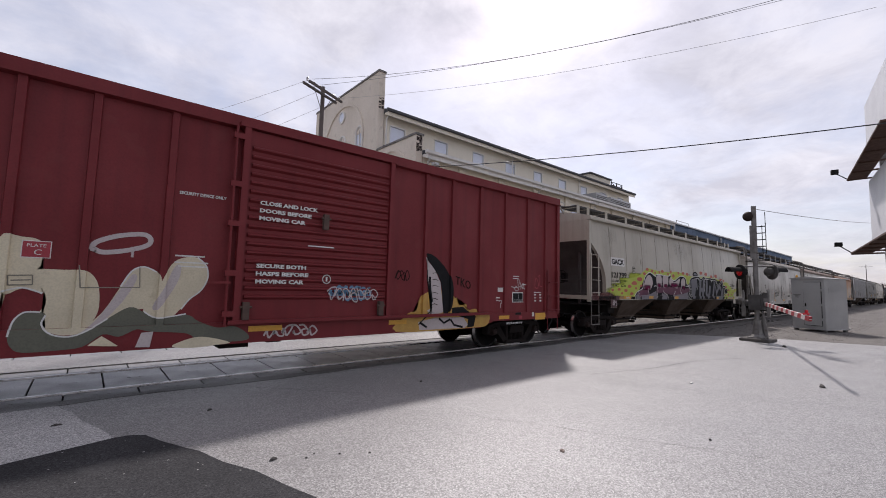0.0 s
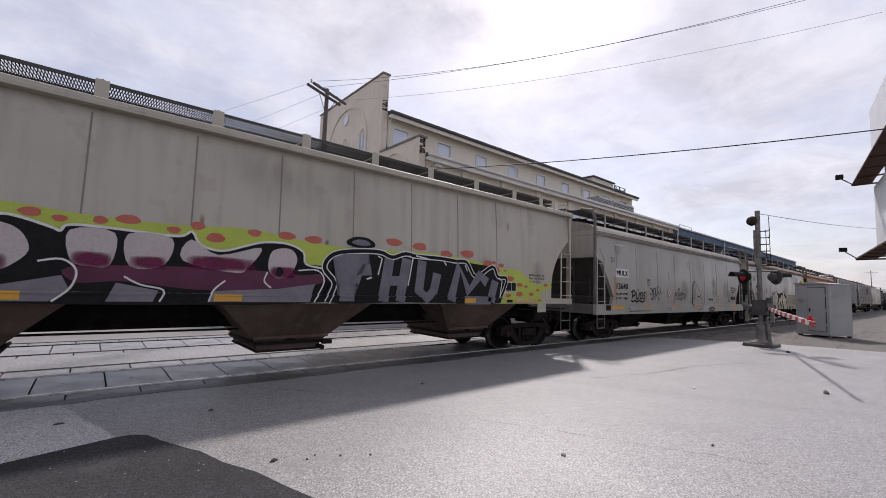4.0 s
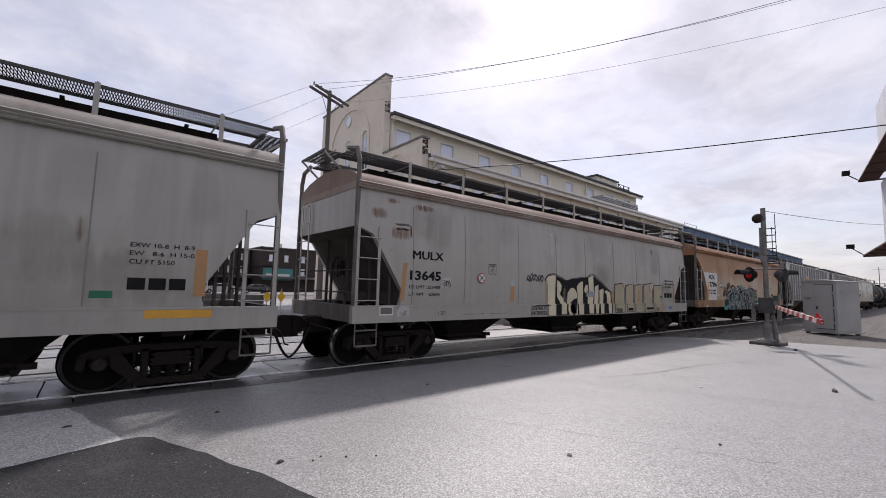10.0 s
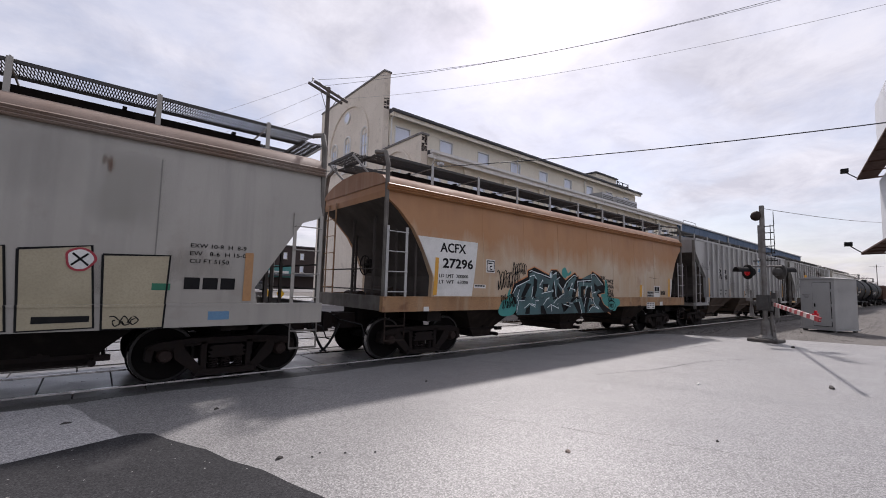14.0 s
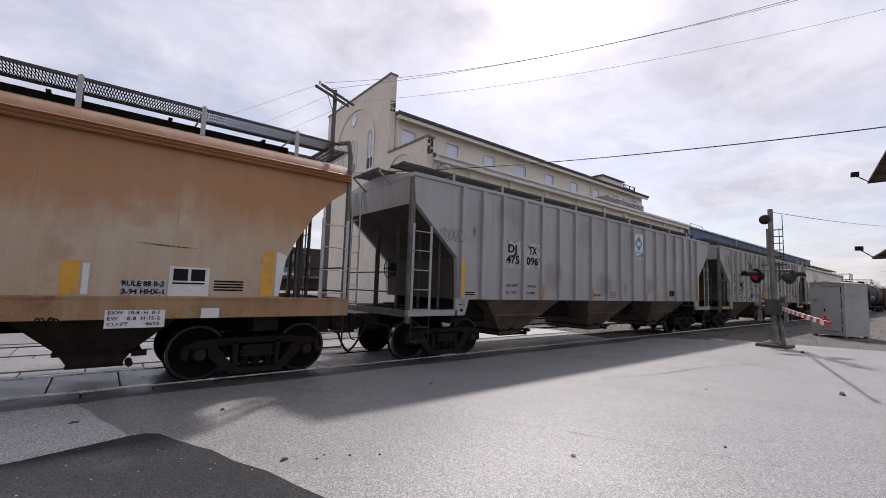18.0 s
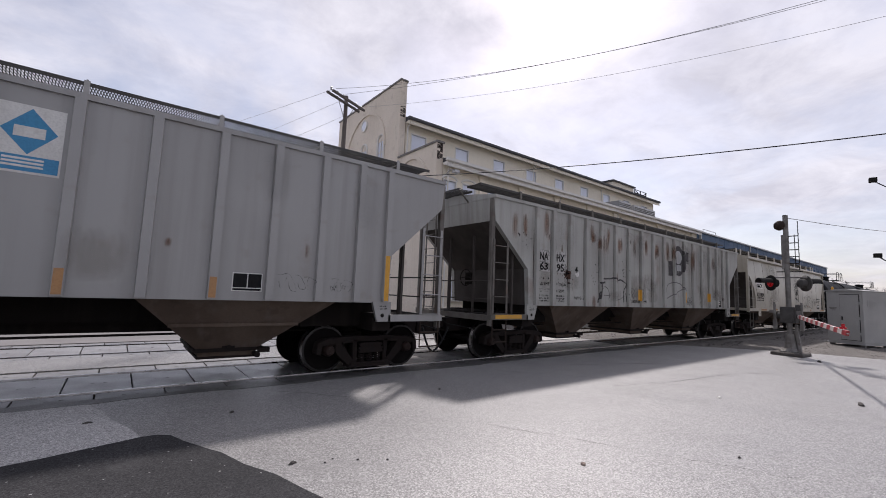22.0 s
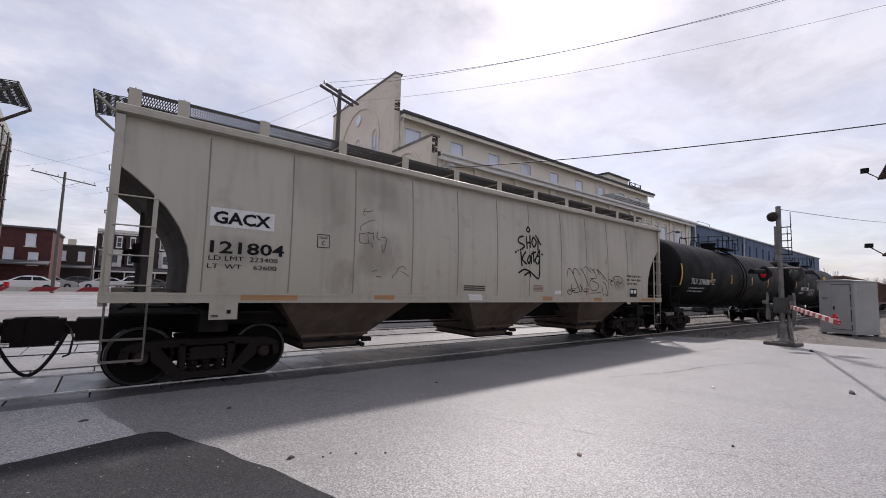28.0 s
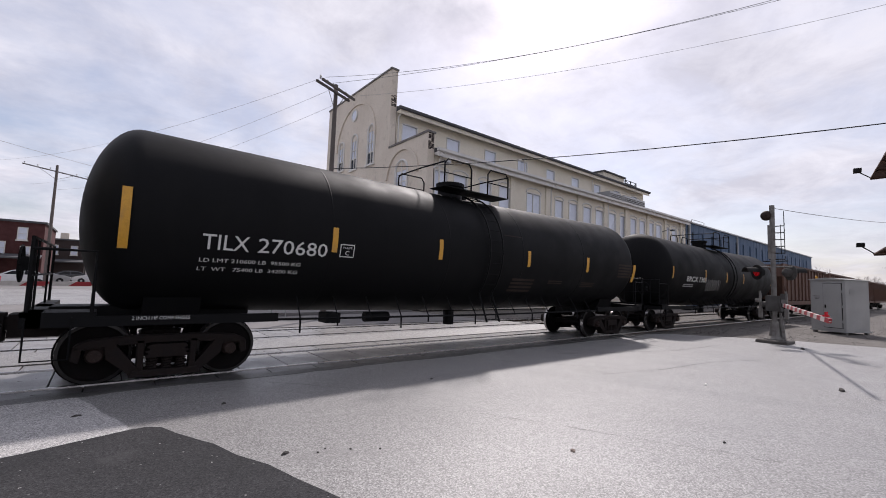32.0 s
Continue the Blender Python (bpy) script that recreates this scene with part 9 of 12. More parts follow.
letters("lettering", "LT  WT    62600", 1.28, 1.86, 0.075, G804, M["black_mark"], NEAR - 0.006, 1.05)
seams(G804, [1.22, 2.55] + [3.77, 5.13, 6.41, 7.72, 8.95, 10.37, 11.65, 12.87, 14.14], 1.49, 3.95, M["seam_tan"], 0.022)
stroke(G804, SIDE_E, "black_mark", 2, 0.05, [(8.97, 3.29), (8.9, 3.35), (8.84, 3.25), (8.93, 3.22), (8.99, 3.3)])
stroke(G804, SIDE_E, "black_mark", 2, 0.05, [(8.71, 3.08), (8.53, 3.03), (8.5, 2.91), (8.66, 2.86), (8.73, 2.8), (8.55, 2.69)])
stroke(G804, SIDE_E, "black_mark", 2, 0.05, [(8.82, 3.09), (8.84, 2.74)])
stroke(G804, SIDE_E, "black_mark", 2, 0.05, [(8.83, 2.9), (8.96, 2.94)])
stroke(G804, SIDE_E, "black_mark", 2, 0.05, [(8.97, 3.13), (8.97, 2.78)])
stroke(G804, SIDE_E, "black_mark", 2, 0.05, [(9.11, 3.1), (9.04, 2.95), (9.13, 2.82), (9.23, 2.97), (9.11, 3.1)])
stroke(G804, SIDE_E, "black_mark", 2, 0.05, [(9.2, 3.16), (9.43, 2.9)])
stroke(G804, SIDE_E, "black_mark", 2, 0.05, [(9.31, 3.08), (9.29, 2.74)])
stroke(G804, SIDE_E, "black_mark", 2, 0.05, [(8.58, 2.67), (8.63, 2.27)])
stroke(G804, SIDE_E, "black_mark", 2, 0.05, [(8.79, 2.67), (8.64, 2.47), (8.83, 2.33)])
stroke(G804, SIDE_E, "black_mark", 2, 0.05, [(8.95, 2.59), (8.85, 2.45), (8.93, 2.36), (9, 2.6), (9.01, 2.34)])
stroke(G804, SIDE_E, "black_mark", 2, 0.05, [(9.08, 2.72), (9.12, 2.4)])
stroke(G804, SIDE_E, "black_mark", 2, 0.05, [(9, 2.62), (9.21, 2.69)])
stroke(G804, SIDE_E, "black_mark", 2, 0.05, [(9.27, 2.6), (9.17, 2.47), (9.28, 2.36), (9.36, 2.54), (9.27, 2.6), (9.35, 2.7), (9.36, 2.06)])
stroke(G804, SIDE_E, "black_mark", 2, 0.05, [(8.49, 2.08), (8.71, 2.19), (8.97, 2.13), (9.3, 1.96), (9.35, 2.16)])
stroke(G804, SIDE_E, "black_mark", 2, 0.05, [(8.72, 2.03), (8.92, 2.11), (8.98, 2)])
for x, z, a, b in ((8.39, 2.63, 0.035, 0.03), (8.48, 2.68, 0.035, 0.025), (9.35, 2.74, 0.04, 0.03), (9.47, 2.64, 0.04, 0.03),):
    oval(G804, SIDE_E, "black_mark", 2, x, z, a, b)
stroke(G804, SIDE_E, "black_mark", 2, 0.02, [(10.62, 2.04), (10.64, 2.24), (10.71, 2.31), (10.83, 2.26), (10.94, 2.13)])
stroke(G804, SIDE_E, "black_mark", 2, 0.02, [(10.94, 2.11), (11.22, 1.75), (11.25, 1.66), (11.1, 1.6), (10.88, 1.65), (10.83, 1.85)])
stroke(G804, SIDE_E, "black_mark", 2, 0.02, [(10.94, 2.13), (10.93, 2.27), (11.01, 2.32), (11.15, 2.27), (11.27, 2.12)])
stroke(G804, SIDE_E, "black_mark", 2, 0.02, [(11.28, 2.36), (11.48, 2.2), (11.74, 1.82)])
stroke(G804, SIDE_E, "black_mark", 2, 0.02, [(11.45, 2.35), (11.56, 2.41), (11.74, 2.34), (11.87, 2.23)])
stroke(G804, SIDE_E, "black_mark", 2, 0.02, [(11.8, 2.39), (12.02, 2.29), (12.16, 2.09), (11.83, 2.05)])
stroke(G804, SIDE_E, "black_mark", 2, 0.02, [(12.05, 2.24), (12.01, 2.32), (12.09, 2.37)])
stroke(G804, SIDE_E, "black_mark", 2, 0.02, [(12.2, 2.35), (12.34, 2.18)])
stroke(G804, SIDE_E, "black_mark", 2, 0.02, [(12.22, 2.36), (12.63, 2.12), (12.81, 1.97)])
stroke(G804, SIDE_E, "black_mark", 2, 0.02, [(11.29, 1.86), (11.36, 1.71), (11.34, 1.62), (11.25, 1.67)])
stroke(G804, SIDE_E, "black_mark", 2, 0.02, [(11.29, 1.86), (11.46, 1.66), (11.65, 1.64)])
stroke(G804, SIDE_E, "black_mark", 2, 0.02, [(11.79, 1.87), (11.83, 1.99), (11.98, 2.03)])
stroke(G804, SIDE_E, "black_mark", 2, 0.02, [(11.79, 1.87), (11.87, 1.72), (12.05, 1.67), (12.23, 1.74), (12.29, 1.84), (12.14, 1.94), (11.93, 1.97)])
stroke(G804, SIDE_E, "black_mark", 2, 0.02, [(11.85, 1.6), (12.43, 1.62)])
stroke(G804, SIDE_E, "black_mark", 2, 0.02, [(10.62, 1.67), (10.68, 1.58), (10.8, 1.55), (10.87, 1.65)])
stroke(G804, SIDE_E, "black_mark", 2, 0.02, [(10.67, 1.7), (11.05, 1.72)])
stroke(G804, SIDE_E, "black_mark", 2, 0.02, [(10.67, 1.65), (11.04, 1.67)])
stroke(G804, SIDE_E, "black_mark", 2, 0.02, [(12.47, 1.87), (12.59, 1.51)])
stroke(G804, SIDE_E, "black_mark", 2, 0.02, [(12.52, 1.98), (12.7, 1.88), (12.84, 1.59), (12.8, 1.54), (12.65, 1.59)])
stroke(G804, SIDE_E, "black_mark", 2, 0.02, [(12.89, 2.06), (13.13, 2.01), (12.96, 1.96), (13.12, 1.85)])
stroke(G804, SIDE_E, "black_mark", 2, 0.02, [(13.13, 2.15), (13.31, 1.83)])
stroke(G804, SIDE_E, "black_mark", 2, 0.02, [(13.2, 2.16), (13.43, 1.86)])
stroke(G804, SIDE_E, "black_mark", 2, 0.02, [(13.25, 2.16), (13.55, 2.18), (13.75, 2.07), (13.62, 1.95), (13.39, 2.02)])
stroke(G804, SIDE_E, "black_mark", 2, 0.02, [(12.49, 2.11), (12.61, 2.05)])
stroke(G804, SIDE_E, "tag_grey", 2, 0.014, [(3.96, 3.03), (3.94, 3.1), (3.97, 3.16), (4, 3.18)])
stroke(G804, SIDE_E, "tag_grey", 2, 0.014, [(3.95, 3.11), (4.1, 3.13), (4.15, 3.17)])
stroke(G804, SIDE_E, "tag_grey", 2, 0.014, [(3.89, 2.72), (3.88, 2.79), (3.98, 2.88), (4.17, 2.97), (4.2, 2.95)])
stroke(G804, SIDE_E, "tag_grey", 2, 0.014, [(3.87, 2.68), (3.88, 2.49), (4.09, 2.49)])
stroke(G804, SIDE_E, "tag_grey", 2, 0.014, [(3.87, 2.65), (4.1, 2.71)])
stroke(G804, SIDE_E, "tag_grey", 2, 0.014, [(4.07, 2.48), (4.04, 2.67)])
stroke(G804, SIDE_E, "tag_grey", 2, 0.014, [(4.16, 2.72), (4.18, 2.57)])
stroke(G804, SIDE_E, "tag_grey", 2, 0.014, [(4.05, 2.67), (4.16, 2.7)])
stroke(G804, SIDE_E, "tag_grey", 2, 0.014, [(4.13, 2.51), (4.16, 2.4)])
stroke(G804, SIDE_E, "tag_grey", 2, 0.014, [(4.27, 2.74), (4.25, 2.62), (4.34, 2.57)])
stroke(G804, SIDE_E, "tag_grey", 2, 0.014, [(4.34, 2.63), (4.47, 2.61), (4.41, 2.32), (4.36, 2.48)])
stroke(G804, SIDE_E, "tag_grey", 2, 0.014, [(4.72, 1.9), (4.78, 2.02), (4.9, 2.07), (4.97, 2.01)])
stroke(G804, SIDE_E, "tag_grey", 2, 0.014, [(4.84, 1.97), (5.05, 1.87)])
stroke(G804, SIDE_E, "tag_grey", 2, 0.014, [(4.64, 1.81), (4.66, 1.88), (4.71, 1.89)])
stroke(G804, SIDE_E, "tag_grey", 2, 0.014, [(4.17, 1.93), (4.29, 1.97)])
stroke(G804, SIDE_E, "tag_grey", 2, 0.014, [(4.26, 1.84), (4.4, 1.83)])
for a, b, c, d in ((4.23, 4.7, 1.38, 1.47), (9.47, 9.9, 1.37, 1.48), (11.99, 12.43, 1.35, 1.46),):
    rect(G804, SIDE_E, "orange_faded", 2, a, b, c, d, "reflector")
rect(G804, SIDE_E, "orange_faded", 2, 1.79, 2.71, 1.36, 1.45)
rect(G804, SIDE_E, "orange_faded", 2, 15.0, 16.1, 1.36, 1.45)
for a, b, c, d in ((6.75, 7.18, 1.37, 1.51),):
    rect(G804, SIDE_E, "white_mark", 2, a, b, c, d, "paint_patch")
bars(G804, SIDE_E, "under_grey", 2, 6.6, 7.4, 1.58, 1.72, 3)
bars(G804, SIDE_E, "print_red", 2, 9.1, 9.6, 1.60, 1.78, 5)
bars(G804, SIDE_E, "print_red", 2, 11.5, 11.8, 1.60, 1.74, 4)
rect(G804, SIDE_E, "white_mark", 2, 10.05, 10.35, 1.55, 1.65, "label_plate")
rect(G804, SIDE_E, "black_mark", 2, 14.25, 14.75, 1.50, 1.78, "label_plate")
rect(G804, SIDE_E, "white_mark", 3, 14.3, 14.48, 1.62, 1.74, "label_plate")
rect(G804, SIDE_E, "white_mark", 3, 14.52, 14.7, 1.62, 1.74, "label_plate")
letters("lettering", "EXW 10-8  H  9-8", 14.05, 2.18, 0.07, G804, M["black_mark"], NEAR - 0.006, 0.95)
letters("lettering", "EW   8-6  H 15-0", 14.05, 2.05, 0.07, G804, M["black_mark"], NEAR - 0.006, 0.95)
letters("lettering", "CU FT  5161", 14.05, 1.92, 0.07, G804, M["black_mark"], NEAR - 0.006, 0.66)
rect(G804, SIDE_E, "black_mark", 1, 3.02, 3.26, 2.32, 2.57, "plate_frame")
rect(G804, SIDE_E, "grey_tan", 2, 3.035, 3.245, 2.335, 2.555, "plate_frame")
letters("lettering", "PLATE", 3.06, 2.49, 0.04, G804, M["black_mark"], lambda x, z: SIDE_E[0](x, z) - 0.012, 0.16)
letters("lettering", "C", 3.105, 2.37, 0.075, G804, M["black_mark"], lambda x, z: SIDE_E[0](x, z) - 0.012, 0.065)
plate(G799, "jacking_pad", 1.35, 1.76, 1.06, 1.325, M["grey_tan"], NEAR - 0.02)
rect(G799, SIDE_E, "black_mark", 3.5, 1.60, 1.66, 1.15, 1.21, "pad_hole")
bars(G799, SIDE_E, "black_mark", 3.5, 1.38, 1.50, 1.09, 1.13, 2)
plate(G804, "jacking_pad", 1.35, 1.76, 1.06, 1.325, M["grey_tan"], NEAR - 0.02)
rect(G804, SIDE_E, "black_mark", 3.5, 1.60, 1.66, 1.15, 1.21, "pad_hole")
bars(G804, SIDE_E, "black_mark", 3.5, 1.38, 1.50, 1.09, 1.13, 2)
marks(M640, SIDE_L, "MULX", "13640", 1.38, 1.85, 0.84, True, (0.19, 0.20), 0.93)
letters("lettering", "LD LMT  223400", 1.37, 1.64, 0.07, M640, M["black_mark"], NEAR - 0.006, 0.85)
letters("lettering", "LT  WT    62600", 1.37, 1.48, 0.07, M640, M["black_mark"], NEAR - 0.006, 0.85)
seams(M640, [1.42, 2.95] + [4.78, 6.51, 8.27, 10.04, 11.81, 13.54], 1.32, 3.45, M["seam_grey"], 0.018)
for line in ([(2.60, 1.74), (2.56, 1.5)], [(2.48, 1.74), (2.66, 1.81), (2.80, 1.72), (2.74, 1.63), (2.58, 1.61)], [(2.88, 1.75), (2.88, 1.58), (2.98, 1.50), (3.10, 1.58), (3.12, 1.76)],
             [(3.40, 1.73), (3.28, 1.74), (3.20, 1.62), (3.28, 1.51), (3.40, 1.56), (3.40, 1.64), (3.31, 1.64)], [(3.64, 1.74), (3.54, 1.75), (3.51, 1.67), (3.60, 1.61), (3.59, 1.52), (3.47, 1.52)],
             [(2.50, 1.44), (2.68, 1.40), (2.80, 1.45), (2.98, 1.39), (3.15, 1.45), (3.40, 1.39), (3.58, 1.44)]):
    stroke(M640, SIDE_L, "black_mark", 2, 0.062, line)
for x in (2.94, 3.06):
    oval(M640, SIDE_L, "black_mark", 2, x, 1.84, 0.03, 0.025)
rect(M640, SIDE_L, "black_mark", 1, 3.83, 4.06, 2.03, 2.29, "plate_frame")
rect(M640, SIDE_L, "grey", 2, 3.845, 4.045, 2.045, 2.275, "plate_frame")
letters("lettering", "PLATE", 3.87, 2.21, 0.04, M640, M["black_mark"], lambda x, z: SIDE_L[0](x, z) - 0.012, 0.15)
letters("lettering", "C", 3.91, 2.08, 0.08, M640, M["black_mark"], lambda x, z: SIDE_L[0](x, z) - 0.012, 0.075)
rect(M640, SIDE_L, "orange_faded", 1, 3.72, 3.80, 1.38, 1.80)
stroke(M640, SIDE_L, "black_mark", 2, 0.09, [(8.58, 2.27), (8.51, 1.94), (8.49, 1.51), (8.44, 1.21)])
stroke(M640, SIDE_L, "black_mark", 2, 0.025, [(8.56, 1.13), (8.54, 1.73), (8.48, 2.1), (8.65, 2.38), (9.03, 2.17), (9.35, 1.91), (9.47, 1.71), (9.14, 1.67)])
stroke(M640, SIDE_L, "black_mark", 2, 0.025, [(9.14, 1.67), (9.58, 1.6), (9.73, 1.36), (9.63, 1.11), (9.24, 1.05), (9, 0.95)])
stroke(M640, SIDE_L, "under_grey", 2, 0.05, [(8.79, 2.01), (8.77, 1.73), (8.75, 1.51)])
stroke(M640, SIDE_L, "under_grey", 2, 0.03, [(5.86, 2.66), (5.89, 2.28)])
round_sign(M640, SIDE_L, 5.86, 1.79, 0.17)
round_sign(M640, SIDE_L, 11.85, 1.88, 0.17)
for a, b, c, d in ((6.4, 6.48, 1.35, 1.78), (9.03, 9.11, 1.37, 1.8), (11.98, 12.07, 1.38, 1.77), (14.82, 14.98, 1.46, 2.18),):
    rect(M640, SIDE_L, "orange_faded", 1, a, b, c, d, "reflector")
for a, b, c, d in ((6.21, 6.65, 1.18, 1.28), (8.86, 9.27, 1.16, 1.28), (11.95, 12.33, 1.15, 1.27), (14.23, 15.09, 1.14, 1.26),):
    rect(M640, SIDE_L, "yellow", 2, a, b, c, d, "reflector")
rect(M640, SIDE_L, "yellow", 2, 1.0, 1.94, 1.13, 1.25)
rect(M640, SIDE_L, "post_worn", 1, 0.60, 0.96, 1.08, 1.29, "pocket_rim")
rect(M640, SIDE_L, "orange_faded", 1, 1.20, 1.33, 1.45, 2.28)
rect(M640, SIDE_L, "under", 2, 0.63, 0.93, 1.11, 1.26, "grab_pocket")
for a, b, c, d in ((5.41, 6.34, 1, 1.2), (9.77, 10.98, 0.98, 1.23),):
    rect(M640, SIDE_L, "car_silver", 1, a, b, c, d, "paint_patch")
letters("lettering", "CAUTION", 10.6, 1.50, 0.09, M640, M["black_mark"], NEAR - 0.006, 0.58)
for text, x, z, w in (("OPEN HATCH", 10.62, 1.135, 0.62), ("BEFORE UNLOADING", 10.42, 1.055, 0.98), ("COMPARTMENT", 10.53, 0.975, 0.74)):
    letters("lettering", text, x, z, 0.058, M640, M["black_mark"], lambda x, z: NEAR - 0.034, w)
bars(M640, SIDE_L, "black_mark", 3, 2.3, 4.1, 1.02, 1.06, 1, 8)
letters("lettering", "EXW 10-8  H  8-9", 14.0, 2.16, 0.065, M640, M["black_mark"], NEAR - 0.006, 0.8)
letters("lettering", "EW   8-6  H 15-0", 14.0, 2.04, 0.065, M640, M["black_mark"], NEAR - 0.006, 0.8)
letters("lettering", "CU FT 5150", 14.0, 1.92, 0.065, M640, M["black_mark"], NEAR - 0.006, 0.55)
for x in (14.0, 14.25, 14.5):
    rect(M640, SIDE_L, "black_mark", 2, x, x + 0.21, 1.55, 1.72, "label_plate")
rect(M640, SIDE_L, "green_sign", 2, 13.6, 13.85, 1.43, 1.53, "label_plate")
rect(M640, SIDE_L, "white_mark", 1, 1.38, 1.98, 3.42, 3.45, "paint_patch")
for line in ([(0.97, 2.94), (1.06, 2.94), (1.08, 2.84)], [(1.12, 2.93), (1.14, 2.86)], [(1.18, 2.94), (1.26, 2.91), (1.27, 2.84)], [(1.0, 2.80), (1.27, 2.79)], [(1.24, 2.52), (1.36, 2.50)], [(0.30, 3.2), (0.55, 2.85), (0.62, 2.7)]):
    stroke(M640, SIDE_L, "worn_black", 2, 0.02, line, False)
stroke(M640, SIDE_L, "tag_grey", 2, 0.045, [(4.07, 1.94), (4.18, 1.9), (4.26, 1.81), (4.29, 1.73)])
stroke(M640, SIDE_L, "tag_grey", 2, 0.045, [(4.25, 1.92), (4.3, 1.83), (4.33, 1.66), (4.29, 1.51), (4.19, 1.5), (4.16, 1.58)])
stroke(M640, SIDE_L, "tag_grey", 2, 0.045, [(4.35, 1.94), (4.39, 1.73), (4.41, 1.44)])
stroke(M640, SIDE_L, "tag_grey", 2, 0.045, [(4.35, 1.93), (4.49, 1.92), (4.51, 1.74), (4.51, 1.46)])
stroke(M640, SIDE_L, "tag_grey", 2, 0.045, [(4.59, 1.98), (4.54, 1.89), (4.56, 1.7), (4.65, 1.65), (4.69, 1.75)])
stroke(M640, SIDE_L, "tag_grey", 2, 0.045, [(4.66, 1.99), (4.83, 2.01)])
stroke(M640, SIDE_L, "tag_grey", 2, 0.045, [(4.7, 1.99), (4.71, 1.72)])
stroke(M640, SIDE_L, "tag_grey", 2, 0.045, [(4.71, 1.72), (4.85, 1.8)])
stroke(M640, SIDE_L, "tag_grey", 2, 0.045, [(4.87, 1.68), (5.01, 1.8), (5.11, 1.71)])
stroke(M640, SIDE_L, "tag_grey", 2, 0.045, [(4.95, 1.98), (5.02, 1.78)])
stroke(M640, SIDE_L, "tag_grey", 2, 0.045, [(4.02, 1.71), (4.17, 1.68), (4.21, 1.72)])
stroke(M640, SIDE_L, "tag_grey", 2, 0.045, [(4.79, 1.6), (4.92, 1.49), (4.95, 1.47)])
stroke(M640, SIDE_L, "black_mark", 2, 0.032, [(6.46, 1.85), (6.57, 1.75), (6.7, 1.64)])
stroke(M640, SIDE_L, "black_mark", 2, 0.032, [(6.54, 1.77), (6.74, 1.8), (6.63, 1.68), (6.53, 1.73)])
stroke(M640, SIDE_L, "black_mark", 2, 0.032, [(6.59, 1.55), (6.76, 1.53), (6.87, 1.67)])
stroke(M640, SIDE_L, "black_mark", 2, 0.032, [(6.86, 1.82), (6.78, 1.76), (6.87, 1.69), (6.81, 1.65)])
stroke(M640, SIDE_L, "black_mark", 2, 0.032, [(6.9, 1.88), (6.98, 1.67), (7.06, 1.83), (7.03, 1.67), (7.18, 1.78), (7.22, 1.87), (7.22, 1.64)])
stroke(M640, SIDE_L, "black_mark", 2, 0.032, [(7.28, 1.73), (7.42, 1.8), (7.57, 1.69), (7.63, 1.6), (7.48, 1.54), (7.43, 1.61)])
stroke(M640, SIDE_L, "black_mark", 2, 0.032, [(6.73, 1.89), (6.85, 1.99), (6.99, 1.97), (6.9, 1.91), (6.76, 1.89)])
stroke(M640, SIDE_L, "black_mark", 2, 0.032, [(6.9, 1.6), (6.96, 1.49), (7.01, 1.6), (7.11, 1.47), (7.2, 1.57), (7.38, 1.59)])
letters("lettering", "MULX", 1.40, 2.30, 0.18, M645, M["black_mark"], NEAR - 0.006, 0.85)
letters("lettering", "MULX", 1.416, 2.304, 0.18, M645, M["black_mark"], NEAR - 0.007, 0.85)
letters("lettering", "13645", 1.34, 1.85, 0.19, M645, M["black_mark"], NEAR - 0.006, 0.86, bold=0.008)
letters("lettering", "LD LMT  223400", 1.33, 1.66, 0.07, M645, M["black_mark"], NEAR - 0.006, 0.85)
letters("lettering", "LT  WT    62600", 1.33, 1.50, 0.07, M645, M["black_mark"], NEAR - 0.006, 0.85)
seams(M645, [1.42, 2.95, 4.92, 6.62] + [8.18, 9.95, 11.6, 13.56], 1.32, 3.45, M["seam_grey"], 0.018)
spray(M645, SIDE_L, "black_mark", 1, [(6.59, 2.13), (7.04, 2.01), (7.56, 1.85), (7.65, 1.84), (8.02, 1.9), (8.28, 2.11), (8.66, 2.19), (9.15, 1.96), (9.76, 1.65), (9.81, 1.36), (9.8, 0.97), (6.59, 0.96), (6.59, 1.44)], False)
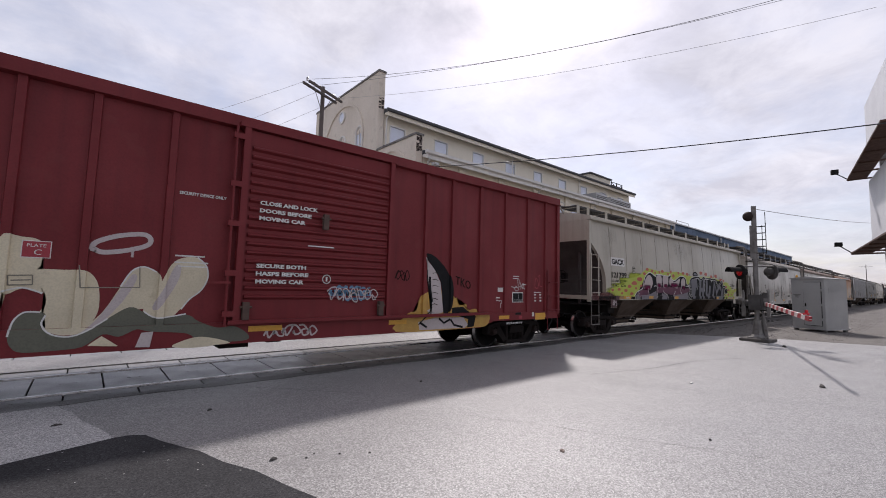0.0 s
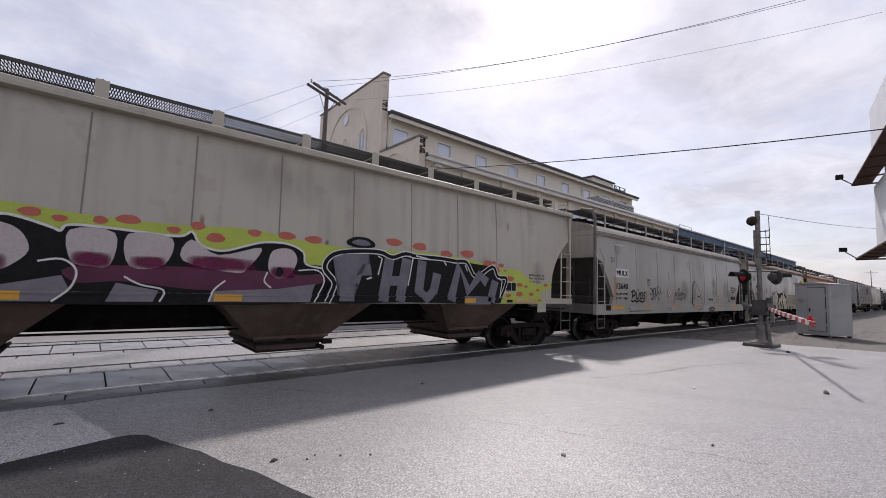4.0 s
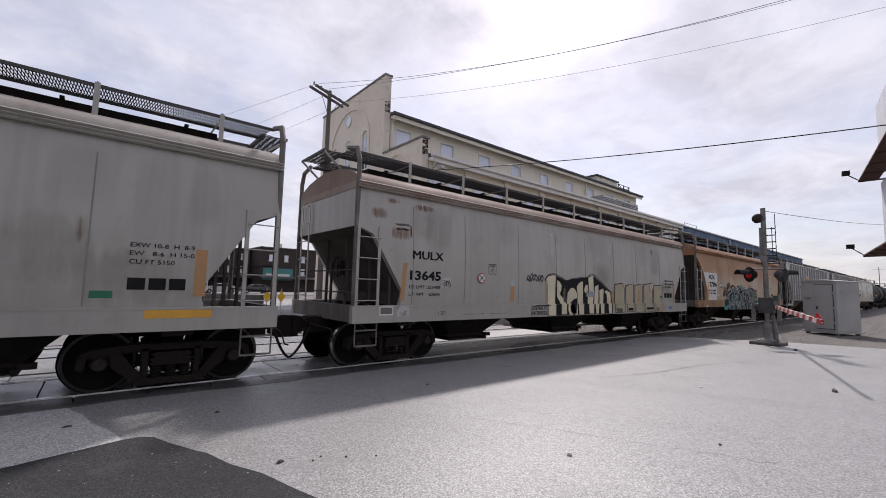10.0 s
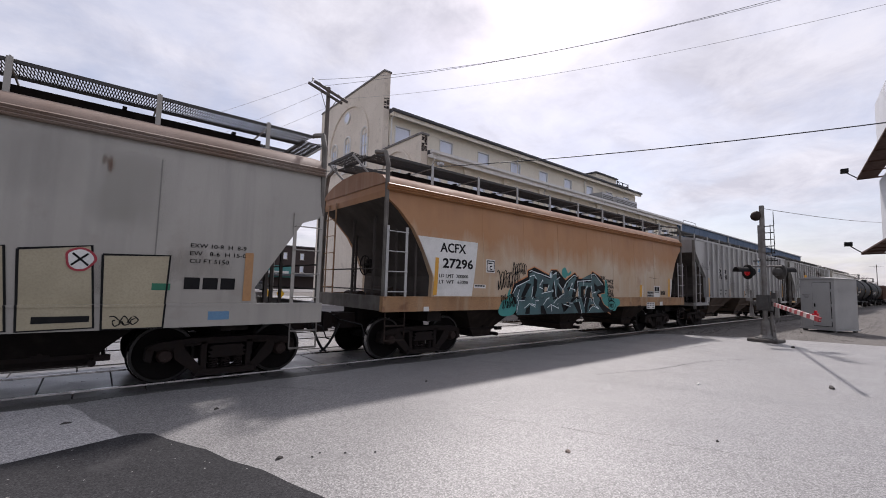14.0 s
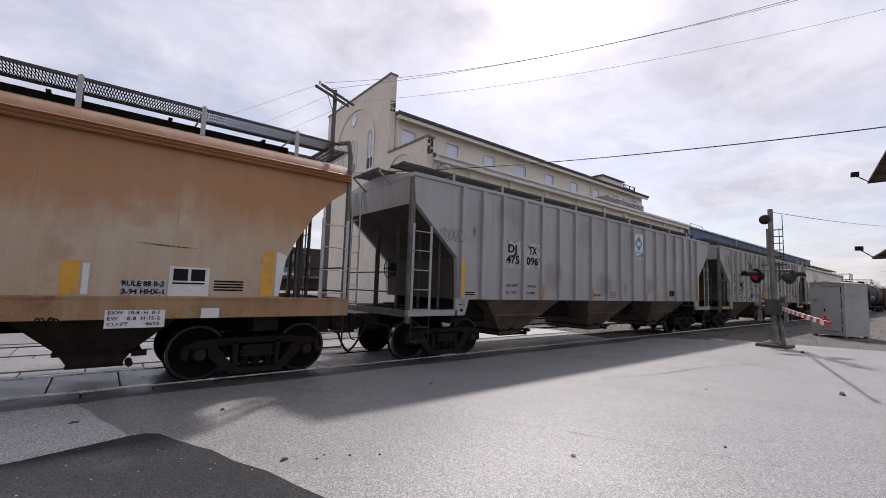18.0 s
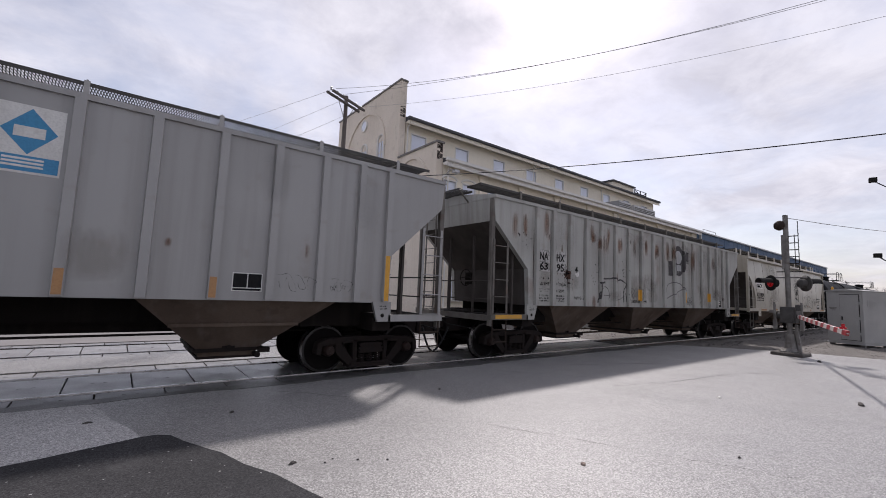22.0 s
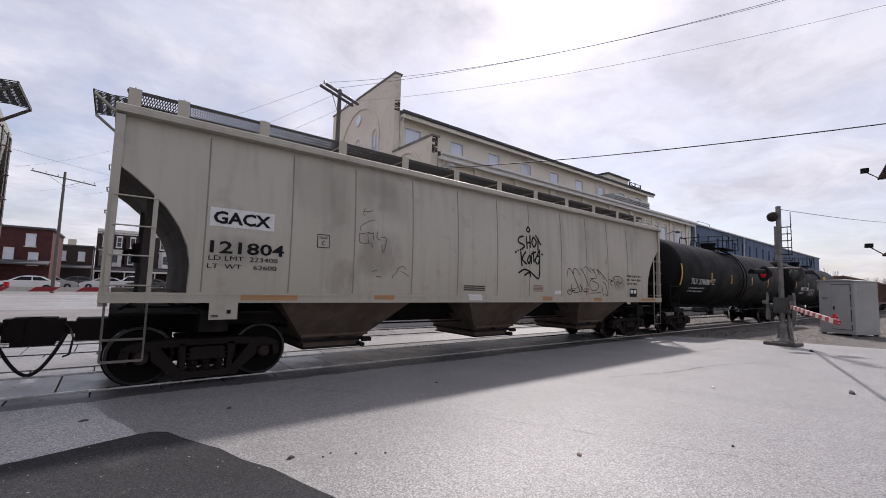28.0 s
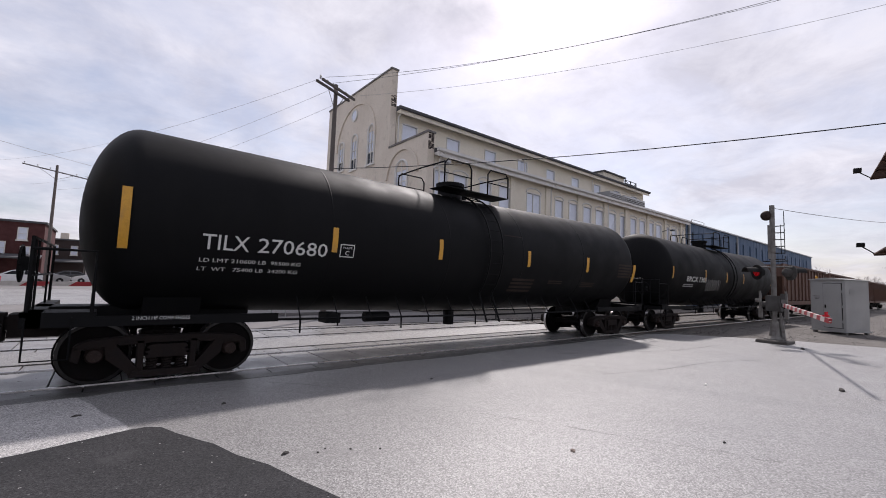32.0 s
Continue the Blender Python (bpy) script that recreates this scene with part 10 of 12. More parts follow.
for shape in ([(6.06, 1.98), (6.21, 2.11), (6.44, 2.15), (6.59, 2.13), (6.56, 1.83), (6.58, 1.36), (6.58, 0.96), (6.2, 0.97), (6.19, 1.35), (6.18, 1.74), (6.15, 1.96)],
              [(6.63, 2.02), (6.77, 1.96), (6.88, 1.85), (6.86, 1.69), (6.78, 1.6), (7.01, 1.44), (7.12, 1.36), (7.12, 0.99), (6.84, 0.99), (6.83, 1.32), (6.64, 1.52)],
              [(7.17, 1.64), (7.34, 1.79), (7.52, 1.8), (7.71, 1.62), (7.71, 1.47), (7.51, 1.43), (7.3, 1.24), (7.33, 1.07), (7.47, 0.98), (7.61, 1.02), (7.66, 1.4), (7.7, 0.96), (7.25, 0.97), (7.18, 1.11), (7.17, 1.36)],
              [(7.65, 1.84), (7.82, 1.98), (8.01, 2.01), (8.05, 1.36), (8.04, 0.96), (7.77, 0.97), (7.73, 1.27), (7.71, 1.58)], [(8.06, 1.72), (8.16, 1.91), (8.28, 1.9), (8.31, 1.69), (8.18, 1.61)],
              [(8.27, 2.06), (8.34, 2.16), (8.62, 2.21), (8.65, 1.74), (8.65, 1.45), (8.62, 0.98), (8.35, 0.99), (8.29, 1.45), (8.35, 1.64), (8.31, 2.09)], [(8.69, 1.86), (8.93, 1.93), (8.96, 1.46), (8.92, 0.98), (8.74, 0.98), (8.69, 1.36)],
              [(8.98, 1.75), (9.21, 1.81), (9.26, 1.76), (9.26, 0.98), (9.03, 0.98), (9.0, 1.46)], [(9.27, 1.69), (9.42, 1.76), (9.7, 1.67), (9.75, 1.36), (9.74, 0.98), (9.54, 0.98), (9.53, 1.25), (9.43, 1.61)]):
    spray(M645, SIDE_L, "spray_cream", 2, shape, False)
    stroke(M645, SIDE_L, "black_mark", 3, 0.022, shape + shape[:1], False)
for line in ([(6.05, 2.0), (6.21, 2.13), (6.44, 2.18), (6.62, 2.15), (7.56, 1.87)], [(8.26, 2.1), (8.34, 2.19), (8.64, 2.24), (9.15, 1.99), (9.78, 1.66)], [(7.1, 1.98), (7.5, 2.08), (8.0, 2.12), (8.25, 2.08)], [(5.6, 1.26), (6.3, 1.27)]):
    stroke(M645, SIDE_L, "worn_black", 3.4, 0.025, line)
rect(M645, SIDE_L, "worn_grey", 3.6, 7.0, 7.16, 1.35, 1.85, "paint_patch")
spray(M645, SIDE_L, "cast_tan", 2, [(9.98, 1.96), (10.54, 2.01), (10.69, 1.78), (10.69, 1), (10, 0.99)], False)
stroke(M645, SIDE_L, "black_mark", 3, 0.03, [(9.98, 1.96), (10.54, 2.01), (10.69, 1.78), (10.69, 1), (10, 0.99), (9.98, 1.96)], False)
spray(M645, SIDE_L, "cast_tan", 2, [(10.75, 1.93), (11.33, 2.01), (11.39, 1.01), (10.83, 1)], False)
stroke(M645, SIDE_L, "black_mark", 3, 0.03, [(10.75, 1.93), (11.33, 2.01), (11.39, 1.01), (10.83, 1), (10.75, 1.93)], False)
spray(M645, SIDE_L, "cast_tan", 2, [(11.45, 1.96), (12.02, 2.03), (12.11, 0.98), (11.47, 0.97)], False)
stroke(M645, SIDE_L, "black_mark", 3, 0.03, [(11.45, 1.96), (12.02, 2.03), (12.11, 0.98), (11.47, 0.97), (11.45, 1.96)], False)
spray(M645, SIDE_L, "cast_tan", 2, [(12.14, 2), (12.85, 2.09), (12.94, 0.99), (12.2, 0.97)], False)
stroke(M645, SIDE_L, "black_mark", 3, 0.03, [(12.14, 2), (12.85, 2.09), (12.94, 0.99), (12.2, 0.97), (12.14, 2)], False)
spray(M645, SIDE_L, "cast_tan", 2, [(12.97, 1.98), (13.75, 2.01), (13.72, 0.96), (13.02, 0.96)], False)
stroke(M645, SIDE_L, "black_mark", 3, 0.03, [(12.97, 1.98), (13.75, 2.01), (13.72, 0.96), (13.02, 0.96), (12.97, 1.98)], False)
spray(M645, SIDE_L, "black_mark", 4, [(10.91, 1.14), (11.26, 1.14), (11.27, 1.05), (10.91, 1.05)], False)
spray(M645, SIDE_L, "black_mark", 4, [(12.33, 1.15), (12.89, 1.15), (12.89, 1.07), (12.33, 1.06)], False)
for a, b, c, d in ((6.98, 7.06, 1.36, 1.77), (9.82, 9.91, 1.36, 1.75), (11.7, 11.8, 1.35, 1.76), (14.79, 14.92, 1.34, 2.13),):
    rect(M645, SIDE_L, "orange_faded", 3, a, b, c, d, "reflector")
for a, b, c, d in ((8.21, 8.73, 1.52, 1.7),):
    rect(M645, SIDE_L, "car_silver", 3, a, b, c, d, "paint_patch")
round_sign(M645, SIDE_L, 12.74, 1.9, 0.16)
letters("lettering", "CENTRAL ST.", 5.43, 1.145, 0.10, M645, M["black_mark"], lambda x, z: NEAR - 0.026, 0.72)
letters("lettering", "ENTERPRISES.", 5.43, 1.005, 0.10, M645, M["black_mark"], lambda x, z: NEAR - 0.026, 0.74)
for x, z, w, h in ((6.35, 3.0, 0.16, 0.75), (9.6, 3.1, 0.2, 0.5)):
    rect(M645, SIDE_L, "paint_fade", 1.4, x, x + w, z - h / 2, z + h / 2, "paint_patch")
round_sign(M645, SIDE_L, 3.5, 1.95, 0.13)
rect(M645, SIDE_L, "black_mark", 1, 3.75, 4.03, 2.06, 2.32, "plate_frame")
rect(M645, SIDE_L, "grey", 2, 3.765, 4.015, 2.075, 2.305, "plate_frame")
letters("lettering", "PLATE", 3.80, 2.24, 0.045, M645, M["black_mark"], lambda x, z: SIDE_L[0](x, z) - 0.012, 0.18)
letters("lettering", "C", 3.845, 2.11, 0.085, M645, M["black_mark"], lambda x, z: SIDE_L[0](x, z) - 0.012, 0.08)
rect(M645, SIDE_L, "orange_faded", 1, 4.60, 4.75, 1.38, 1.78)
rect(M645, SIDE_L, "paint_fade", 1, 4.59, 4.76, 1.78, 1.96, "paint_patch")
spray(M645, SIDE_L, "orange_faded", 1, [(1.10, 1.40), (1.21, 1.40), (1.27, 2.20), (1.16, 2.20)], False, "reflector")
rect(M645, SIDE_L, "white_mark", 1, 0.60, 0.93, 1.10, 1.28, "pocket_rim")
rect(M645, SIDE_L, "end_shade_grime", 1.6, 0.625, 0.905, 1.125, 1.255, "grab_pocket")
rect(M640, SIDE_L, "yellow", 2, 3.6, 4.06, 1.17, 1.25)
for car in (M640, M645):
    bars(car, SIDE_L, "faint_black", 2, 2.12, 2.42, 1.06, 1.16, 2)
    bars(car, SIDE_L, "faint_black", 2, 2.90, 4.50, 1.06, 1.085, 1, 9)
for line in ([(0.86, 3.02), (1.02, 3.0), (1.2, 3.03), (1.36, 3.0)], [(0.9, 2.9), (1.15, 2.93), (1.34, 2.9)], [(1.34, 3.05), (1.35, 2.72)]):
    stroke(M645, SIDE_L, "edge_rust", 1, 0.05, line, False, "rust_streak")
stains(M645, SIDE_L, "rust_stain", [(1.1, 2.82, 0.7, 0.35), (0.55, 3.2, 0.5, 0.3), (1.7, 3.45, 0.8, 0.2), (0.9, 3.5, 0.4, 0.15)], 0.6)
rect(M645, SIDE_L, "worn_white", 1, 1.03, 1.33, 1.07, 1.28, "paint_patch")
rect(M645, SIDE_L, "worn_white", 1, 2.25, 2.5, 1.68, 1.92, "paint_patch")
scribble(M645, SIDE_L, "black_mark", 2, 0.014, 2.27, 2.48, 1.72, 1.86, 3, 33)
letters("graffiti_word", "7030", 10.05, 1.0, 0.14, M645, M["worn_black"], lambda x, z: NEAR - 0.034, 0.4, shear=0.2)
scribble(M645, SIDE_L, "worn_black", 4, 0.016, 13.1, 13.4, 1.0, 1.14, 3, 34)
scribble(M645, SIDE_L, "worn_grey", 1, 0.04, 5.25, 5.95, 1.92, 2.12, 6, 31)
letters("lettering", "EXW 10-8  H  8-9", 14.0, 2.16, 0.065, M645, M["black_mark"], NEAR - 0.006, 0.8)
letters("lettering", "EW   8-6  H 15-0", 14.0, 2.04, 0.065, M645, M["black_mark"], NEAR - 0.006, 0.8)
letters("lettering", "CU FT 5150", 14.0, 1.92, 0.065, M645, M["black_mark"], NEAR - 0.006, 0.55)
for x in (13.95, 14.2, 14.45):
    rect(M645, SIDE_L, "black_mark", 2, x, x + 0.21, 1.52, 1.70, "label_plate")
rect(M645, SIDE_L, "green_sign", 2, 13.55, 13.78, 1.50, 1.60, "label_plate")
rect(M645, SIDE_L, "spray_blue", 1, 14.3, 14.6, 1.05, 1.18, "label_plate")
spray(ACFX, SIDE_A, "white_mark", 1, [(0.86, 2.76), (2.71, 2.75), (2.53, 1.43), (1.36, 1.43), (1.32, 1.88), (1.1, 2.38)], False, "mark_plate")
letters("lettering", "ACFX", 1.50, 2.45, 0.21, ACFX, M["black_mark"], NEAR - 0.008, 0.80, bold=0.006)
letters("lettering", "27296", 1.58, 2.09, 0.21, ACFX, M["black_mark"], NEAR - 0.008, 0.96, bold=0.008)
letters("lettering", "LD LMT  200000", 1.48, 1.86, 0.08, ACFX, M["black_mark"], NEAR - 0.008, 0.9)
letters("lettering", "LT  WT   63000", 1.48, 1.72, 0.08, ACFX, M["black_mark"], NEAR - 0.008, 0.9)
spray(ACFX, SIDE_A, "yellow", 3, [(1.36, 2.31), (1.46, 2.30), (1.43, 1.45), (1.32, 1.45)], False, "reflector")
spray(ACFX, SIDE_A, "spray_teal", 1, [(6.24, 2.18), (6.30, 2.28), (6.42, 2.31), (6.50, 2.23), (6.58, 2.14), (6.67, 2.20), (6.75, 2.20), (6.68, 2.10), (6.51, 2.05), (6.41, 1.97), (6.28, 2.04)])
spray(ACFX, SIDE_A, "spray_teal", 1, [(8.54, 1.39), (8.57, 1.76), (8.74, 1.99), (8.85, 1.96), (8.94, 1.70), (8.93, 1.50), (9.17, 1.40), (9.62, 1.35), (9.70, 1.19), (9.54, 1.11), (9.46, 1.06), (9.36, 0.96), (9.04, 0.99), (8.36, 1.25)])
spray(ACFX, SIDE_A, "spray_teal", 1, [(3.45, 1.05), (3.6, 1.32), (3.78, 1.36), (3.9, 1.62), (4.1, 1.5), (4.15, 1.13), (3.98, 0.95), (3.6, 0.93)])
STEEL = [(4.01, 1.48), (4.12, 1.72), (4.67, 1.93), (4.67, 2.1), (4.92, 2.19), (5.63, 1.99), (5.74, 2.16), (5.98, 2.16), (6.03, 2.02), (6.45, 1.88), (6.94, 2.12), (7.12, 1.94), (7.83, 1.94), (7.94, 2.2),
         (8.28, 2.08), (8.64, 1.88), (8.67, 1.61), (8.26, 1.52), (8.58, 1.11), (9.07, 0.92), (8.41, 0.92), (4.17, 0.94), (4.12, 1.23)]
spray(ACFX, SIDE_A, "spray_steel", 2, STEEL, False)
stroke(ACFX, SIDE_A, "halo_orange", 1.6, 0.18, STEEL[:20], False)
stroke(ACFX, SIDE_A, "black_mark", 3, 0.11, STEEL[-1:] + STEEL[:20], False)
for gap in ([(5.31, 1.79), (5.57, 1.81), (5.56, 1.59), (5.51, 1.56), (5.34, 1.54)],
        [(5.76, 1.69), (5.83, 1.91), (5.93, 1.56), (5.97, 1.39), (5.77, 1.33), (5.81, 1.56)],
        [(6.11, 2.03), (6.23, 2.06), (6.57, 1.83), (6.47, 1.72), (6.42, 1.79), (6.28, 1.64), (6.09, 1.85)],
        [(6.01, 1.79), (6.23, 1.57), (6.31, 1.49), (6.01, 1.38)],
        [(6.50, 1.69), (6.79, 1.80), (6.65, 1.62), (6.60, 1.60)],
        [(6.91, 1.89), (7.12, 2.09), (7.14, 1.93), (7.05, 1.91), (7.15, 1.40), (7.12, 1.37), (6.92, 1.35), (6.72, 1.25), (6.65, 1.30), (6.89, 1.53)],
        [(6.17, 1.25), (6.29, 1.21), (6.60, 1.14), (6.58, 1.24), (6.46, 1.26), (6.38, 1.00), (6.30, 0.97), (6.22, 1.15)],
        [(6.80, 1.25), (7.13, 1.28), (7.28, 0.90), (7.13, 0.88)],
        [(7.25, 1.76), (7.54, 1.77), (7.45, 1.30), (7.42, 1.12), (7.29, 1.30)],
        [(7.63, 1.73), (7.84, 1.75), (7.93, 1.30), (7.71, 1.35), (7.62, 1.12), (7.60, 0.94), (7.46, 0.93), (7.42, 1.11)],
        [(8.03, 1.89), (8.31, 1.74), (8.26, 1.62), (8.08, 1.61)],
        [(8.55, 1.84), (8.73, 1.81), (8.70, 1.61), (8.63, 1.55), (8.22, 1.71), (8.25, 1.77)],
        [(8.34, 1.30), (9.03, 0.97), (8.83, 0.92), (8.59, 0.93), (8.26, 1.18)],
        [(7.68, 0.98), (7.94, 1.15), (8.12, 1.11), (7.94, 1.19), (7.77, 1.19), (7.66, 1.10)],
        [(5.62, 1.99), (5.63, 2.11), (5.68, 2.19), (6.06, 2.18), (6.23, 2.06), (6.11, 2.03), (6.04, 2.13), (5.80, 2.08), (5.75, 2.16), (5.67, 2.11)],
        [(5.18, 1.17), (5.30, 1.19), (5.45, 0.94), (5.20, 0.95)],
        [(5.29, 1.17), (5.31, 1.19), (5.48, 0.94), (5.42, 0.94)], [(4.33, 1.36), (4.58, 1.80), (4.80, 1.78), (4.70, 1.66), (4.44, 1.30)], [(4.9, 1.95), (5.06, 1.9), (5.04, 1.6), (4.94, 1.38), (4.86, 1.40)], [(4.55, 1.10), (4.72, 1.2), (4.7, 0.96), (4.5, 0.96)]):
    spray(ACFX, SIDE_A, "black_mark", 4, gap, False)
for quad in (
        [(5.39, 1.71), (5.53, 1.70), (5.51, 1.59), (5.39, 1.56)],
        [(6.25, 1.62), (6.31, 1.68), (6.38, 1.55), (6.27, 1.53)],
        [(7.00, 1.53), (7.09, 1.73), (7.12, 1.44), (6.98, 1.43)],
        [(7.42, 1.65), (7.53, 1.67), (7.45, 1.43)],
        [(7.82, 1.52), (7.87, 1.66), (7.91, 1.37), (7.84, 1.39)],
        [(7.78, 1.18), (8.01, 1.19), (7.92, 1.15)],
        [(6.42, 1.26), (6.54, 1.26), (6.50, 1.24)]):
    spray(ACFX, SIDE_A, "rust_tan", 5, quad, False)
for x, z, r in ((5.68, 2.04, 0.17), (5.28, 1.88, 0.10), (5.58, 1.75, 0.10), (5.78, 1.60, 0.10), (6.77, 1.83, 0.10), (6.91, 1.63, 0.10), (6.40, 1.77, 0.10), (7.86, 1.78, 0.12), (7.40, 1.93, 0.12), (8.14, 1.59, 0.09), (8.26, 1.06, 0.10), (5.55, 1.40, 0.12), (5.68, 1.19, 0.12), (6.03, 1.10, 0.09), (5.95, 2.12, 0.12), (7.62, 1.76, 0.08), (8.55, 1.85, 0.07)):
    oval(ACFX, SIDE_A, "spray_fog", 6, x, z, r * 0.62, r * 0.62)
for line in (
        [(5.10, 2.10), (5.65, 1.98)],
        [(5.64, 1.99), (5.67, 2.13), (5.74, 2.18)],
        [(5.80, 2.08), (5.97, 2.14)],
        [(5.96, 1.93), (6.13, 2.02)],
        [(5.83, 1.91), (5.89, 1.68), (5.96, 1.41)],
        [(6.06, 1.82), (6.27, 1.65), (6.42, 1.78)],
        [(6.27, 1.65), (6.37, 1.52), (5.95, 1.36), (5.79, 1.24)],
        [(5.26, 1.52), (5.50, 1.56), (5.76, 1.60)],
        [(5.16, 1.74), (5.23, 1.84), (5.29, 1.90)],
        [(5.13, 1.71), (5.31, 1.65)],
        [(5.52, 1.61), (5.58, 1.75)],
        [(5.30, 1.20), (5.46, 1.36), (5.56, 1.39)],
        [(5.49, 1.12), (5.67, 1.21), (6.03, 1.09), (5.99, 1.23)],
        [(5.67, 1.21), (5.70, 1.01)],
        [(6.42, 1.78), (6.46, 1.86), (6.85, 2.09), (7.01, 2.07)],
        [(6.63, 1.60), (6.68, 1.73), (6.78, 1.84)],
        [(6.66, 1.69), (6.92, 1.65)],
        [(6.29, 1.21), (6.64, 1.14), (6.58, 1.24), (6.78, 1.24)],
        [(7.05, 1.91), (7.16, 1.38)],
        [(7.05, 1.91), (7.84, 1.96), (7.88, 2.16), (8.06, 2.17), (8.55, 1.85)],
        [(7.41, 1.92), (7.41, 1.78)],
        [(7.13, 1.28), (7.27, 0.91)],
        [(6.95, 1.40), (6.96, 1.29)],
        [(7.41, 1.12), (7.50, 1.46), (7.56, 1.73), (7.62, 1.76)],
        [(7.85, 1.78), (7.91, 1.59)],
        [(7.93, 1.30), (7.93, 1.55), (8.14, 1.59)],
        [(7.93, 1.30), (8.06, 1.16), (8.26, 1.05)],
        [(7.68, 0.98), (7.79, 1.09), (7.94, 1.14), (8.26, 1.04)],
        [(7.71, 1.37), (7.84, 1.36), (7.84, 1.28)], [(4.69, 2.12), (4.79, 2.15), (5.15, 2.07)], [(4.71, 1.98), (4.91, 2.03), (5.0, 1.93)], [(4.77, 1.24), (4.96, 1.19), (4.96, 1.33), (5.11, 1.32)],
        [(4.02, 1.5), (4.16, 1.7), (4.71, 1.89)], [(4.15, 1.01), (4.23, 1.32), (4.48, 1.32)], [(4.17, 1.32), (4.29, 1.61)], [(4.47, 1.12), (4.68, 1.24), (4.95, 1.14)], [(4.81, 1.36), (4.86, 1.73)]):
    stroke(ACFX, SIDE_A, "highlight", 7, 0.019, line, False)
for text, x, z, h, w in (("ORBY", 8.37, 2.0, 0.13, 0.37), ("2WICE", 8.80, 1.90, 0.13, 0.48), ("TEKS", 8.86, 1.56, 0.13, 0.40), ("CULZ", 8.88, 1.29, 0.13, 0.38), ("WKT", 8.97, 1.07, 0.14, 0.30)):
    letters("graffiti_word", text, x, z, h, ACFX, M["black_mark"], lambda x, z: SIDE_A[0](x, z) - 0.012, w, shear=0.15, rise=-0.03)
scribble(ACFX, SIDE_A, "black_mark", 7, 0.018, 8.83, 9.25, 1.72, 1.86, 5, 92)
scribble(ACFX, SIDE_A, "black_mark", 7, 0.018, 8.86, 9.28, 1.43, 1.55, 5, 94)
oval(ACFX, SIDE_A, "black_mark", 1.6, 9.12, 1.14, 0.25, 0.19)
oval(ACFX, SIDE_A, "spray_teal", 2.2, 9.12, 1.14, 0.225, 0.145)
scribble(ACFX, SIDE_A, "black_mark", 3, 0.022, 3.4, 4.3, 1.6, 2.1, 8, 42)
scribble(ACFX, SIDE_A, "black_mark", 3, 0.018, 3.55, 4.05, 1.12, 1.5, 7, 43)
scribble(ACFX, SIDE_A, "black_mark", 3, 0.018, 4.0, 4.55, 2.0, 2.35, 6, 44)
for a, b, c, d in ((11.25, 11.44, 1.44, 1.89),):
    rect(ACFX, SIDE_A, "yellow", 2, a, b, c, d, "reflector")
for a, b, c, d in ((11.47, 11.54, 1.44, 1.86), (12.45, 12.98, 1.43, 1.87), (11.75, 12.44, 0.98, 1.23),):
    rect(ACFX, SIDE_A, "white_mark", 1, a, b, c, d, "label_plate")
for a, b, c, d in ((12.5, 12.69, 1.66, 1.84), (12.73, 12.92, 1.66, 1.84), (12.5, 12.92, 1.61, 1.635)):
    rect(ACFX, SIDE_A, "black_mark", 2, a, b, c, d, "label_plate")
rect(ACFX, SIDE_A, "yellow", 1, 13.75, 13.95, 1.45, 2.2)
spray(ACFX, SIDE_A, "white_mark", 1, [(13.98, 2.2), (14.15, 2.15), (14.05, 1.45), (13.98, 1.45)], False, "label_plate")
rect(ACFX, SIDE_A, "white_mark", 1, 3.0, 3.32, 2.03, 2.36, "plate_frame")
for x0, x1, z0, z1 in ((3.02, 3.30, 2.31, 2.335), (3.02, 3.30, 2.055, 2.08), (3.02, 3.045, 2.08, 2.31), (3.275, 3.30, 2.08, 2.31)):
    rect(ACFX, SIDE_A, "black_mark", 2, x0, x1, z0, z1, "plate_frame")
letters("lettering", "C", 3.12, 2.10, 0.10, ACFX, M["black_mark"], lambda x, z: SIDE_A[0](x, z) - 0.01, 0.09, bold=0.004)
bars(ACFX, SIDE_A, "black_mark", 3, 3.07, 3.25, 2.23, 2.28, 1)
rect(ACFX, SIDE_A, "white_mark", 1, 2.59, 3.0, 1.63, 1.72, "label_plate")
bars(ACFX, SIDE_A, "black_mark", 2, 2.62, 2.97, 1.645, 1.705, 1, 4)
seams(ACFX, [2.9, 4.5, 6.1, 7.7, 9.3, 10.9, 12.5], 1.46, 3.6, M["rust_tan"], 0.02)
rect(ACFX, SIDE_A, "white_mark", 1, 12.9, 13.15, 1.1, 1.25, "label_plate")
rect(ACFX, SIDE_A, "white_mark", 1, 1.05, 1.2, 1.1, 1.2, "label_plate")
for x in (11.88,):
    rect(ACFX, SIDE_A, "worn_white", 1, x, x + 0.54, 1.43, 1.66, "print_patch")
for text, z in (("RULE 88 B-2", 1.57), ("3-94 HHX-1", 1.455)):
    letters("lettering", text, 11.90, z, 0.07, ACFX, M["black_mark"], lambda x, z: SIDE_A[0](x, z) - 0.008, 0.5, bold=0.003)
for text, z in (("EXW  10-8  H  8-7", 1.17), ("EW    8-8  H 15-2", 1.09), ("CU-FT        4650", 1.01)):
    letters("lettering", text, 11.78, z, 0.05, ACFX, M["black_mark"], lambda x, z: SIDE_A[0](x, z) - 0.008, 0.6)
scribble(ACFX, SIDE_A, "under", 1, 0.016, 11.05, 11.28, 1.02, 1.14, 4, 45)
stroke(ACFX, SIDE_A, "edge_rust", 1, 0.02, [(11.9, 2.2), (12.4, 2.17), (12.95, 2.15)])
bars(ACFX, SIDE_A, "under", 1, 13.05, 13.55, 1.5, 1.68, 4)
